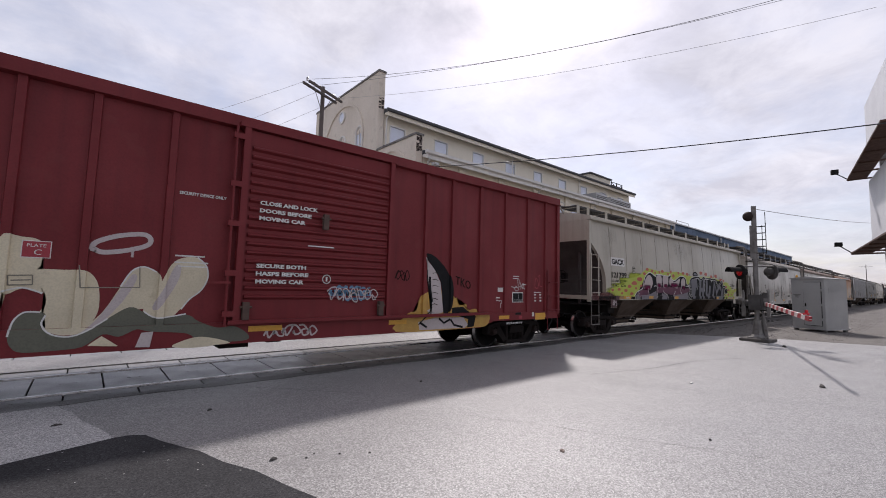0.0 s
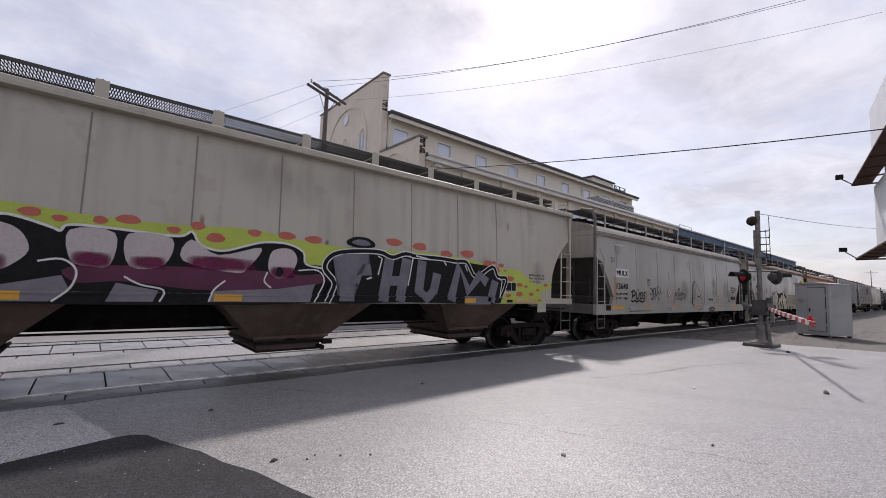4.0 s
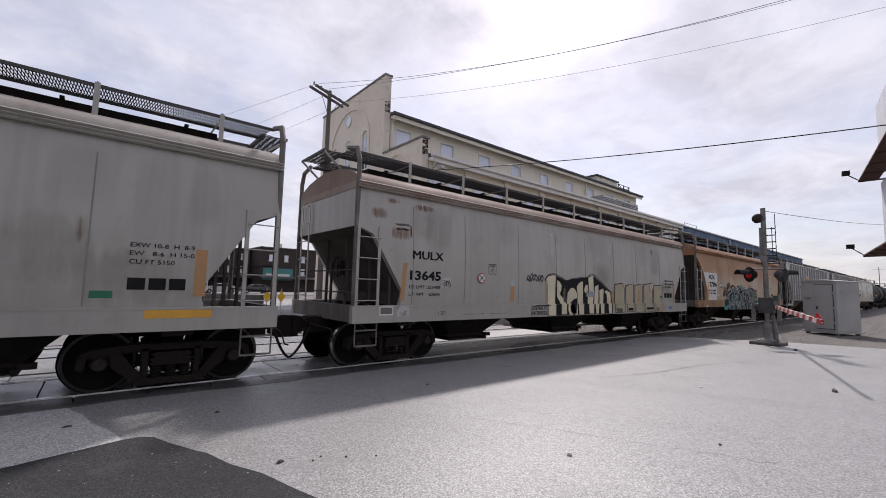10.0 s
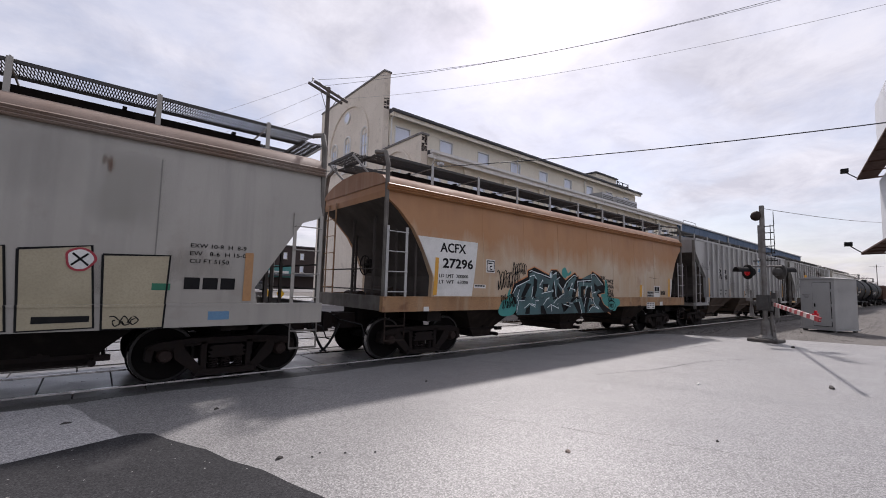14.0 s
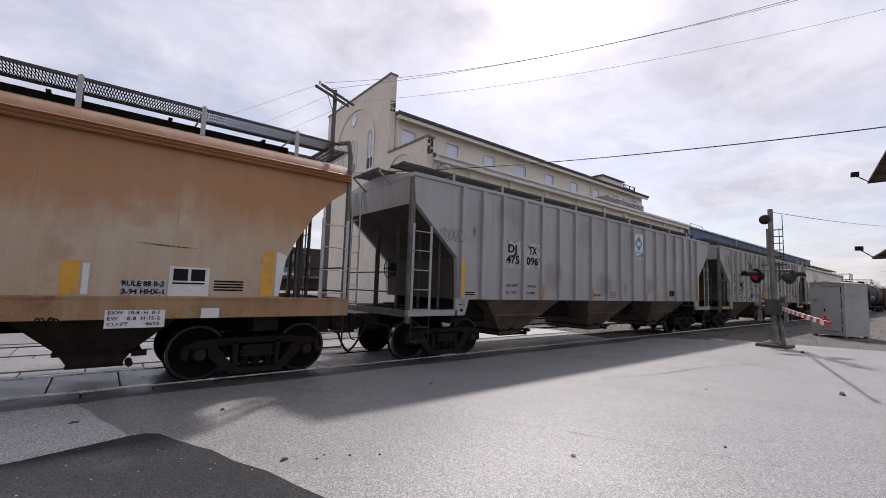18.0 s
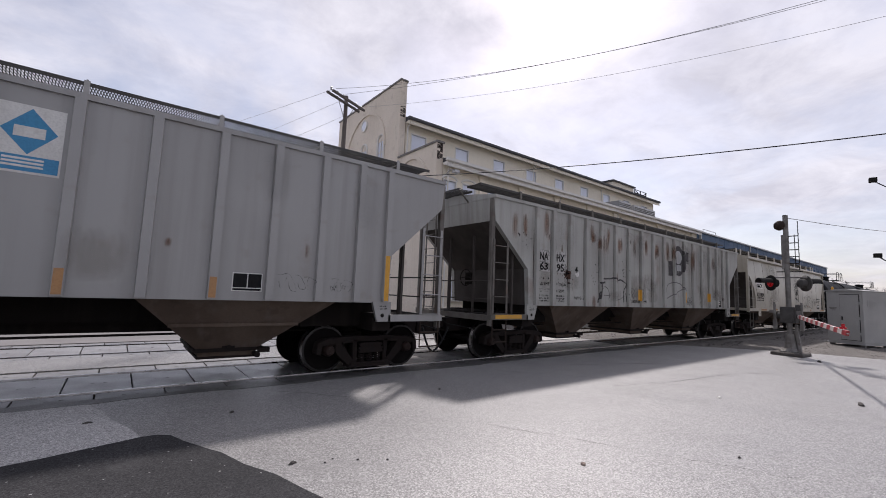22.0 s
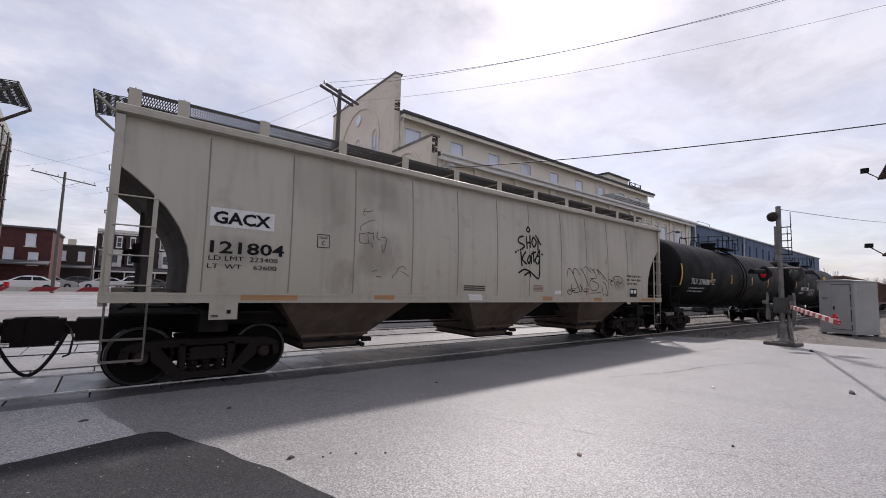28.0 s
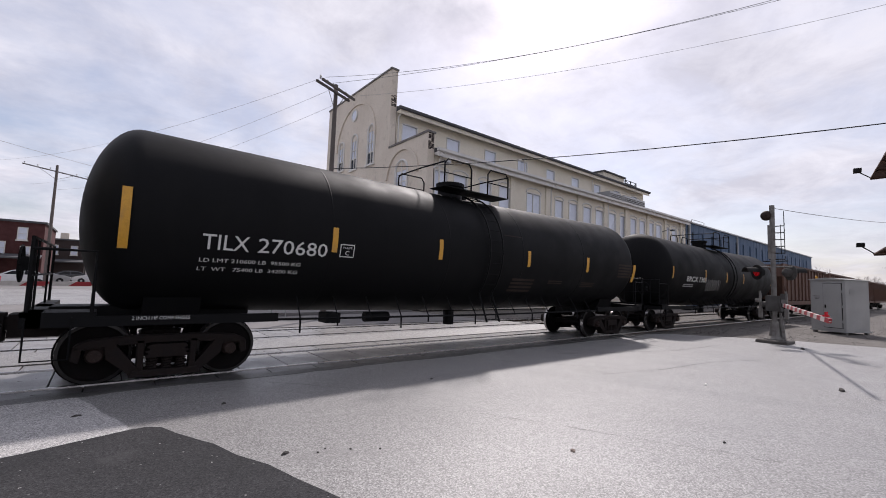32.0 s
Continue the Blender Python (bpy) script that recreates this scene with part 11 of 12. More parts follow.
ribs(DJTX, DJ_RIBS, 1.44, 4.09, M["grey_cool"], 0.125, 0.08)
SIDE_D = ribbed_side(NEAR, DJ_RIBS, 0.125, 0.08)
letters("lettering", "DJ", 3.08, 2.66, 0.21, DJTX, M["worn_black"], NEAR - 0.012, 0.34, bold=0.008)
letters("lettering", "TX", 3.92, 2.66, 0.21, DJTX, M["worn_black"], NEAR - 0.012, 0.34, bold=0.008)
letters("lettering", "475", 3.02, 2.37, 0.21, DJTX, M["worn_black"], NEAR - 0.012, 0.5, bold=0.008)
letters("lettering", "096", 3.82, 2.37, 0.21, DJTX, M["worn_black"], NEAR - 0.012, 0.5, bold=0.008)
letters("lettering", "LD LMT", 3.05, 1.76, 0.07, DJTX, M["black_mark"], NEAR - 0.006, 0.42)
letters("lettering", "LT  WT", 3.05, 1.58, 0.07, DJTX, M["black_mark"], NEAR - 0.006, 0.38)
letters("lettering", "199100", 3.86, 1.76, 0.06, DJTX, M["black_mark"], NEAR - 0.006, 0.36)
letters("lettering", "63900", 3.86, 1.58, 0.06, DJTX, M["black_mark"], NEAR - 0.006, 0.32)
rect(DJTX, SIDE_D, "white_mark", 1, 9.84, 10.50, 2.97, 3.86, "sign_plate")
spray(DJTX, SIDE_D, "sign_blue", 2, [(10.17, 3.82), (10.44, 3.52), (10.17, 3.22), (9.90, 3.52)], False, "sign_diamond")
rect(DJTX, SIDE_D, "sign_blue", 2, 9.86, 10.48, 3.0, 3.2, "sign_band")
rect(DJTX, SIDE_D, "white_mark", 3, 10.02, 10.32, 3.44, 3.58, "sign_mark")
bars(DJTX, SIDE_D, "white_mark", 3, 9.95, 10.4, 3.03, 3.17, 3)
for x, z0, z1 in ((1.47, 1.46, 2.36), (4.48, 1.46, 1.86), (7.0, 1.46, 1.82), (10.62, 1.46, 1.80), (12.4, 1.46, 1.78), (15.48, 1.46, 2.36)):
    rect(DJTX, SIDE_D, "orange_faded" if 2 < x < 15 else "yellow", 1, x - 0.05, x + 0.05, z0, z1)
letters("lettering", "CAUTION", 7.12, 1.56, 0.07, DJTX, M["black_mark"], NEAR - 0.006, 0.42)
bars(DJTX, SIDE_D, "print_red", 1, 8.1, 8.6, 1.48, 1.72, 4)
rect(DJTX, SIDE_D, "white_mark", 1, 12.68, 13.14, 1.57, 1.87, "label_frame")
rect(DJTX, SIDE_D, "black_mark", 2, 12.695, 12.902, 1.630, 1.855, "label_plate")
rect(DJTX, SIDE_D, "black_mark", 2, 12.918, 13.125, 1.630, 1.855, "label_plate")
rect(DJTX, SIDE_D, "black_mark", 2, 12.695, 13.125, 1.582, 1.615, "label_plate")
bars(DJTX, SIDE_D, "black_mark", 1, 1.62, 1.98, 1.50, 1.60, 2)
scribble(DJTX, SIDE_D, "faint_black", 1, 0.008, 13.35, 14.0, 1.6, 1.9, 4, 51)
scribble(DJTX, SIDE_D, "faint_black", 1, 0.008, 14.3, 14.75, 1.6, 1.85, 4, 52)
scribble(DJTX, SIDE_D, "old_paint", 1, 0.012, 0.75, 1.45, 2.75, 3.05, 5, 53)
for car, paint in ((DJTX, "grey_cool"), (NAHX, "grey_worn")):
    for f in (False, True):
        bm = bmesh.new()
        prism(bm, [(16.95 - x if f else x, z) for x, z in ((1.31, 1.44), (1.73, 1.44), (1.61, 1.05), (1.31, 1.05))], NEAR - 0.02, NEAR + 0.05)
        pad = part("jacking_pad", bm, M[paint], car)
        x = 16.95 - 1.5 if f else 1.5
        bm = bmesh.new()
        lathe(bm, [(0.0, NEAR - 0.0235), (0.04, NEAR - 0.0235), (0.04, NEAR - 0.019)], (x, 0, 1.17), 12)
        part("pad_hole", bm, M["under"], pad)
        bm = bmesh.new()
        for k, w in enumerate((0.20, 0.16)):
            box(bm, x - w / 2, x + w / 2, NEAR - 0.0235, NEAR - 0.019, 1.29 + 0.05 * k, 1.315 + 0.05 * k)
        part("pad_writing", bm, M["faint_black"], pad)
weathering(DJTX, SIDE_D, 16.95, 1.46, 4.05, 7, 8, 4)
for x, z, w, h in ((3.28, 2.62, 0.62, 0.72), (4.08, 2.62, 0.64, 0.72)):
    rect(DJTX, SIDE_D, "worn_white", 1.4, x - w / 2, x + w / 2, z - h / 2, z + h / 2, "paint_patch")
NA_RIBS = [1.66, 2.38, 3.16, 3.97, 4.78, 5.62, 6.46, 7.32, 8.18, 9.04, 9.90, 10.76, 11.62, 12.48, 13.30, 14.10, 14.85, 15.45]
ribs(NAHX, NA_RIBS, 1.44, 4.09, M["grey_worn"], 0.125, 0.08)
SIDE_N = ribbed_side(NEAR, NA_RIBS, 0.125, 0.08)
letters("lettering", "NA", 1.82, 2.68, 0.20, NAHX, M["worn_black"], NEAR - 0.012, 0.36, bold=0.006)
letters("lettering", "HX", 2.55, 2.68, 0.20, NAHX, M["worn_black"], NEAR - 0.012, 0.36, bold=0.006)
letters("lettering", "63", 1.82, 2.40, 0.20, NAHX, M["worn_black"], NEAR - 0.012, 0.34, bold=0.006)
letters("lettering", "95", 2.55, 2.40, 0.20, NAHX, M["worn_black"], NEAR - 0.012, 0.34, bold=0.006)
letters("lettering", "4", 3.42, 2.40, 0.18, NAHX, M["worn_black"], NEAR - 0.012, 0.14, bold=0.006)
rnd = random.Random(41)
for i in range(70):
    r, w = abs(rnd.gauss(0, 0.17)), rnd.uniform(0, math.tau)
    k = rnd.uniform(0.008, 0.035) if r < 0.15 else rnd.uniform(0.006, 0.014)
    oval(NAHX, SIDE_N, "rust_iron" if i % 2 else "under", 1 + 0.01 * i, 3.0 + r * math.cos(w), 2.32 + 0.9 * r * math.sin(w), k, k * rnd.uniform(0.8, 1.6), "rust_speck")
for x, z0, z1 in ((2.05, 1.5, 2.2), (2.7, 1.55, 2.2), (4.5, 2.0, 2.8), (6.2, 2.4, 3.0), (1.2, 3.0, 3.4)):
    for i in range(9):
        oval(NAHX, SIDE_N, "under", 1, x + rnd.uniform(-0.25, 0.25), rnd.uniform(z0, z1), rnd.uniform(0.008, 0.022), rnd.uniform(0.008, 0.03), "rust_speck")
for x, z, a, b in ((3.55, 2.36, 0.095, 0.08),):
    oval(NAHX, SIDE_N, "white_mark", 1, x, z, a, b)
stroke(NAHX, SIDE_N, "worn_grey", 2, 0.05, [(4.89, 2.3), (5.32, 2.32), (5.6, 2.35), (5.72, 2.26), (5.98, 2.31), (6.32, 2.2), (6.34, 2.14), (6.18, 1.99)])
stroke(NAHX, SIDE_N, "worn_grey", 2, 0.06, [(4.71, 2.16), (5.06, 2.19)])
stroke(NAHX, SIDE_N, "worn_grey", 2, 0.03, [(4.89, 2.29), (5, 2.17)])
stroke(NAHX, SIDE_N, "worn_grey", 2, 0.06, [(4.75, 2.16), (4.76, 2.01), (4.71, 1.72), (4.65, 1.61), (4.64, 1.53)])
stroke(NAHX, SIDE_N, "worn_grey", 2, 0.02, [(4.79, 1.98), (5.04, 2.05), (5.22, 1.97), (5.31, 1.79), (5.25, 1.64)])
stroke(NAHX, SIDE_N, "worn_grey", 2, 0.015, [(4.92, 1.76), (5.36, 1.79)])
stroke(NAHX, SIDE_N, "worn_grey", 2, 0.06, [(6.15, 1.96), (6.17, 1.58)])
stroke(NAHX, SIDE_N, "worn_grey", 2, 0.03, [(6.19, 1.96), (6.32, 1.8), (6.36, 1.58)])
stroke(NAHX, SIDE_N, "worn_grey", 2, 0.015, [(5.62, 1.75), (5.83, 1.76)])
stroke(NAHX, SIDE_N, "worn_grey", 2, 0.015, [(5.66, 1.64), (5.93, 1.67), (6.13, 1.76)])
stroke(NAHX, SIDE_N, "worn_grey", 2, 0.012, [(6.4, 1.86), (6.46, 1.67), (6.67, 1.57), (6.96, 1.62), (7.04, 1.69)])
stroke(NAHX, SIDE_N, "worn_grey", 2, 0.02, [(6.56, 2.05), (6.8, 2.05), (6.86, 1.96)])
stroke(NAHX, SIDE_N, "worn_grey", 2, 0.02, [(6.64, 2.03), (6.74, 1.82), (6.8, 1.71)])
stroke(NAHX, SIDE_N, "worn_grey", 2, 0.02, [(6.49, 1.94), (6.62, 1.77)])
stroke(NAHX, SIDE_N, "worn_grey", 2, 0.02, [(6.5, 1.78), (6.66, 1.77)])
stroke(NAHX, SIDE_N, "worn_grey", 2, 0.02, [(6.71, 1.77), (6.89, 2.01)])
stroke(NAHX, SIDE_N, "worn_grey", 2, 0.02, [(6.83, 1.68), (6.83, 1.82), (6.93, 1.78)])
stroke(NAHX, SIDE_N, "old_paint", 1, 0.035, [(9.24, 1.55), (9.25, 1.99), (9.38, 2.28), (9.77, 2.39), (10.18, 2.4), (10.55, 2.33), (10.86, 2.08)])
stroke(NAHX, SIDE_N, "old_paint", 1, 0.035, [(9.29, 1.77), (9.66, 1.88), (10.78, 2.2)])
for a, b, c, d in ((9.45, 9.8, 2.65, 3.22),):
    rect(NAHX, SIDE_N, "worn_grey", 1, a, b, c, d, "old_logo")
for a, b, c, d in ((10.85, 11.25, 3.21, 3.68),):
    rect(NAHX, SIDE_N, "worn_grey", 1, a, b, c, d, "old_logo")
for x, z, a, b in ((10.35, 3.27, 0.525, 0.6),):
    oval(NAHX, SIDE_N, "worn_grey", 1, x, z, a, b)
for x, z, a, b in ((10.32, 3.41, 0.29, 0.27),):
    oval(NAHX, SIDE_N, "paint_fade", 2, x, z, a, b)
for a, b, c, d in ((10.09, 10.56, 2.87, 3.11),):
    rect(NAHX, SIDE_N, "paint_fade", 2, a, b, c, d, "old_logo")
for a, b, c, d in ((7.14, 7.26, 1.64, 2.03), (10.75, 10.89, 1.63, 2.05), (13.11, 13.27, 1.7, 2.06),):
    rect(NAHX, SIDE_N, "yellow", 1, a, b, c, d, "reflector")
stains(NAHX, SIDE_N, "rust_stain", ((4.92, 3.39, 0.35, 0.81), (5.17, 3.39, 0.25, 0.71), (5.89, 3.45, 0.38, 0.72), (6.03, 3.5, 0.22, 0.6), (6.9, 3.48, 0.25, 0.7), (8.39, 3.48, 0.49, 0.74), (8.59, 3.51, 0.34, 0.54), (11.63, 3.37, 0.44, 1.07), (13.8, 3.4, 0.5, 0.68), (4.41, 3.54, 0.36, 0.41), (4.69, 3.4, 0.22, 0.46), (7.73, 3.67, 0.3, 0.5), (9.84, 3.55, 0.3, 0.71), (4.44, 1.56, 0.3, 0.49), (5.66, 2.37, 0.19, 0.49)))
weathering(NAHX, SIDE_N, 16.95, 1.46, 4.05, 6, 22, 14)
# corner shade at the rib feet, painted as thin ragged dark lines
rnd = random.Random(12)
for x in NA_RIBS:
    for off in (-0.095, 0.095):
        z0, z1 = 1.44 + rnd.uniform(0, 0.2), 4.06 - rnd.uniform(0, 0.5)
        stains(NAHX, SIDE_N, "edge_rust", [(x + off, (z0 + z1) / 2, 0.045, z1 - z0)], 0.6)
for x in (0.9, 1.3, 2.1, 4.4, 5.2, 7.7, 9.5):
    stains(NAHX, SIDE_N, "rust_stain", [(x + rnd.uniform(-0.1, 0.1), 3.55 + rnd.uniform(-0.15, 0.15), rnd.uniform(0.25, 0.4), rnd.uniform(0.7, 1.0))], 0.7)
for x, z, w, h in ((2.0, 2.66, 0.5, 0.6), (2.75, 2.66, 0.5, 0.6)):
    rect(NAHX, SIDE_N, "worn_white", 1.4, x - w / 2, x + w / 2, z - h / 2, z + h / 2, "paint_patch")
scribble(NAHX, SIDE_N, "black_mark", 1, 0.014, 10.9, 11.5, 1.55, 1.85, 6, 62)
letters("graffiti_word", "ROCH.NY", 6.75, 1.56, 0.11, NAHX, M["black_mark"], NEAR - 0.006, 0.5, shear=0.2)
letters("graffiti_word", "1999", 7.42, 1.56, 0.10, NAHX, M["black_mark"], NEAR - 0.006, 0.3, shear=0.2)
rect(NAHX, SIDE_N, "black_mark", 1, 14.3, 14.6, 1.5, 1.76, "label_plate")
bars(NAHX, SIDE_N, "white_mark", 2, 14.34, 14.56, 1.55, 1.72, 2)
for text, x, z, w in (("LD LMT", 1.84, 1.98, 0.40), ("LT  WT", 1.84, 1.80, 0.38), ("199800", 2.56, 1.98, 0.42), ("63200", 2.56, 1.80, 0.34), ("NEW 2-81", 3.42, 1.62, 0.45)):
    letters("lettering", text, x, z, 0.085, NAHX, M["faint_black"], NEAR - 0.008, w)
bars(NAHX, SIDE_N, "faint_black", 1, 1.8, 2.25, 1.5, 1.72, 3, 2)
bars(NAHX, SIDE_N, "faint_black", 1, 2.55, 2.95, 1.5, 1.72, 3, 2)
for x in (0.16, 15.84):
    bm = bmesh.new()
    box(bm, x, x + 0.95, NEAR - 0.028, NEAR - 0.021, 1.08, 1.178)
    part("reflector", bm, M["yellow"], NAHX, "yellow painted sill strip")
SHELL = shell_side(TANK_R, TANK_Z)
for a, b, c, d in ((0.9, 1.02, 2.02, 2.91), (4.1, 4.21, 2.19, 2.66), (6.68, 6.79, 2.21, 2.67), (9.79, 9.91, 2.2, 2.64), (12.67, 12.8, 2.18, 2.64), (15.66, 15.83, 1.94, 2.56),):
    rect(TILX, SHELL, "yellow", 1, a, b, c, d, "reflector")
for txt, x, z, h, w in (("TILX", 1.95, 2.09, 0.24, 0.70), ("270680", 2.79, 2.09, 0.24, 1.23), ("LD LMT 210600 LB  95500 KG", 1.94, 1.89, 0.06, 1.62), ("LT  WT   75400 LB  34200 KG", 1.93, 1.75, 0.06, 1.6)):
    letters("lettering", txt, x, z, h, TILX, M["white_mark"], lambda u, v: SHELL[0](u, v) - 0.004, w, bold=0.001 if h > 0.1 else 0.0)
rect(TILX, SHELL, "white_mark", 1, 4.27, 4.57, 2.11, 2.36, "plate_frame")
rect(TILX, SHELL, "black_paint", 2, 4.29, 4.55, 2.13, 2.34, "plate_frame")
letters("lettering", "PLATE", 4.33, 2.27, 0.04, TILX, M["white_mark"], lambda u, v: SHELL[0](u, v) - 0.012, 0.18)
letters("lettering", "C", 4.38, 2.15, 0.085, TILX, M["white_mark"], lambda u, v: SHELL[0](u, v) - 0.012, 0.08)
bars(TILX, SHELL, "under_grey", 1, 9.31, 10.4, 1.47, 1.87, 4)
bars(TILX, SHELL, "under_grey", 1, 10.91, 11.69, 1.74, 1.86, 2)
bars(TILX, SHELL, "under_grey", 1, 12.6, 13.49, 1.69, 1.85, 3)
bars(TILX, SHELL, "under_grey", 1, 14.64, 15.76, 2.04, 2.54, 5)
bars(TILX, SHELL, "under_grey", 1, 8.9, 9.69, 2.97, 3.0, 1)
letters("lettering", "2 INCH HF COMP SHOES", 1.15, 1.0, 0.05, TILX, M["white_mark"], -1.505, 0.72)
SHELL_B = SHELL
letters("lettering", "BRCX 1305", 2.6, 2.12, 0.22, BRCX, M["white_mark"], lambda u, v: SHELL[0](u, v) - 0.004, 2.2, bold=0.004)
for x in (1.1, 4.6, 7.4, 10.0, 15.3):
    rect(BRCX, SHELL_B, "yellow", 1, x, x + 0.1, 2.2, 2.7)
scribble(BRCX, SHELL_B, "alum", 1, 0.03, 4.9, 6.6, 1.75, 2.3, 7, 71)
bars(BRCX, SHELL_B, "alum", 1, 2.4, 3.6, 1.85, 2.0, 2)
SIDE_B = box_side()
SIDE_R = (lambda x, z: NEAR - 0.10, [], [])
SIDE_S = (lambda x, z: NEAR, [], [])
spray(BOXCAR, SIDE_B, "spray_cream", 1, [(3.91, 2.13), (4.1, 2.16), (4.26, 2.13), (4.31, 2), (4.31, 1.83), (4.25, 1.73), (4.33, 1.7), (4.35, 1.55), (4.34, 1.45), (4.15, 1.51), (3.97, 1.47)])
spray(BOXCAR, SIDE_B, "spray_cream", 0.5, [(3.98, 1.47), (3.93, 2.13), (2.2, 2.15), (1.2, 2.1), (0.6, 1.6), (0.8, 1.0), (3.6, 0.82)])
spray(BOXCAR, SIDE_B, "spray_cream", 1.4, [(4.25, 1.75), (4.53, 1.76), (4.73, 1.76), (4.84, 1.67), (4.9, 1.5), (4.91, 1.22), (4.83, 1.04), (4.63, 0.91), (4.45, 0.95), (4.35, 1.05), (4.33, 1.21), (4.38, 1.31), (4.35, 1.48), (4.24, 1.61)])
spray(BOXCAR, SIDE_B, "spray_cream", 1.8, [(4.63, 0.91), (4.8, 1.02), (4.97, 1.22), (5.13, 1.55), (5.24, 1.77), (5.39, 1.84), (5.55, 1.77), (5.61, 1.63), (5.58, 1.48), (5.49, 1.26), (5.25, 1.21), (5.02, 1.07), (4.81, 0.95)])
spray(BOXCAR, SIDE_B, "spray_cream", 2.2, [(5.41, 1.21), (5.55, 1.49), (5.71, 1.88), (5.86, 2), (6.05, 2.01), (6.18, 1.89), (6.21, 1.69), (6.12, 1.51), (5.97, 1.37), (5.87, 1.22), (5.73, 1.09), (5.5, 1.11)])
spray(BOXCAR, SIDE_B, "spray_lilac", 2.6, [(4.72, 0.91), (4.88, 1.07), (5.04, 1.34), (5.19, 1.62), (5.26, 1.73), (5.31, 1.67), (5.2, 1.4), (5.02, 1.13), (4.84, 0.97)])
spray(BOXCAR, SIDE_B, "spray_lilac", 2.6, [(5.52, 1.27), (5.65, 1.56), (5.76, 1.86), (5.84, 1.87), (5.82, 1.66), (5.7, 1.4), (5.58, 1.22)])
spray(BOXCAR, SIDE_B, "spray_olive", 3, [(4.07, 0.92), (4.1, 1.1), (4.19, 1.21), (4.34, 1.21), (4.39, 1.17), (4.36, 1.05), (4.46, 0.93), (4.63, 0.89), (4.8, 0.95), (5.02, 1.11), (5.25, 1.26), (5.42, 1.19), (5.59, 1.09), (5.95, 1.14), (6.13, 1.03), (6.38, 0.93), (6.63, 0.94), (6.84, 0.81), (6.83, 0.71), (6.48, 0.7), (6.15, 0.73), (5.97, 0.86), (5.52, 0.91), (5.35, 0.95), (5.16, 0.86), (4.98, 0.9), (4.78, 0.75), (4.51, 0.72), (4.21, 0.72), (4.11, 0.79)])
spray(BOXCAR, SIDE_B, "spray_cream", 3.6, [(4.83, 0.76), (4.97, 0.88), (5.16, 0.73), (5.01, 0.74)], False)
spray(BOXCAR, SIDE_B, "box_red", 3.6, [(5.18, 0.72), (5.22, 0.88), (5.41, 0.9), (5.35, 0.7)], False)
spray(BOXCAR, SIDE_B, "spray_lilac", 3.6, [(5.35, 0.7), (5.41, 0.9), (5.55, 0.91), (5.52, 0.69)], False)
spray(BOXCAR, SIDE_B, "spray_cream", 3.6, [(5.8, 0.67), (5.89, 0.74), (6.17, 0.8), (6.58, 0.69), (6.38, 0.66), (6.08, 0.64)])
stroke(BOXCAR, SIDE_B, "spray_lilac", 2, 0.065, [(4.83, 2.05), (4.78, 2.07), (4.83, 2.16), (5.05, 2.26), (5.33, 2.31), (5.43, 2.25), (5.39, 2.15), (5.15, 2.06), (4.91, 2.02), (4.82, 2.05)])
stroke(BOXCAR, SIDE_B, "spray_lilac", 2, 0.03, [(5.23, 2.06), (5.23, 1.97)])
stroke(BOXCAR, SIDE_B, "white_mark", 3.8, 0.02, [(3.97, 1.47), (4.15, 1.52), (4.34, 1.45)])
stroke(BOXCAR, SIDE_B, "white_mark", 3.8, 0.02, [(4.07, 0.92), (4.1, 1.1), (4.19, 1.21), (4.34, 1.21)])
stroke(BOXCAR, SIDE_B, "white_mark", 3.8, 0.02, [(4.39, 1.17), (4.36, 1.05), (4.46, 0.93), (4.63, 0.89), (4.8, 0.95), (5.02, 1.11)])
stroke(BOXCAR, SIDE_B, "white_mark", 3.8, 0.02, [(5.88, 1.22), (5.98, 1.37), (6.13, 1.51), (6.21, 1.7), (6.18, 1.89), (6.05, 2.02)])
stroke(BOXCAR, SIDE_B, "white_mark", 3.8, 0.02, [(5.42, 1.2), (5.59, 1.1), (5.95, 1.15)])
stroke(BOXCAR, SIDE_B, "white_mark", 3.8, 0.02, [(5.13, 1.55), (5.24, 1.77), (5.38, 1.84), (5.54, 1.77)])
stroke(BOXCAR, SIDE_B, "seam_tan", 4.2, 0.014, [(4.67, 1.83), (4.7, 1.53)])
stroke(BOXCAR, SIDE_B, "seam_tan", 4.2, 0.014, [(4.7, 1.53), (5.35, 1.54)])
stroke(BOXCAR, SIDE_B, "seam_tan", 4.2, 0.014, [(5.35, 1.54), (5.33, 1.83)])
stroke(BOXCAR, SIDE_B, "seam_tan", 4.2, 0.014, [(4.01, 1.67), (4.23, 1.68)])
stroke(BOXCAR, SIDE_B, "seam_tan", 4.2, 0.014, [(4.02, 1.55), (4.24, 1.56)])
stroke(BOXCAR, SIDE_B, "seam_tan", 4.2, 0.014, [(4.01, 1.67), (4.02, 1.55)])
stroke(BOXCAR, SIDE_B, "seam_tan", 4.2, 0.014, [(4.23, 1.68), (4.24, 1.56)])
stroke(BOXCAR, SIDE_B, "seam_tan", 4.2, 0.014, [(4.04, 1.61), (4.22, 1.62)])
spray(BOXCAR, SIDE_B, "flame_yellow", 1, [(10.13, 1.06), (10.35, 1.12), (10.53, 1.49), (11.34, 1.56), (11.42, 1.36), (11.56, 1.40), (11.62, 1.22), (11.86, 1.24), (11.9, 1.10), (12.2, 1.12), (12.3, 0.99), (12.62, 0.98), (12.55, 0.72), (12.02, 0.67), (9.78, 0.69)])
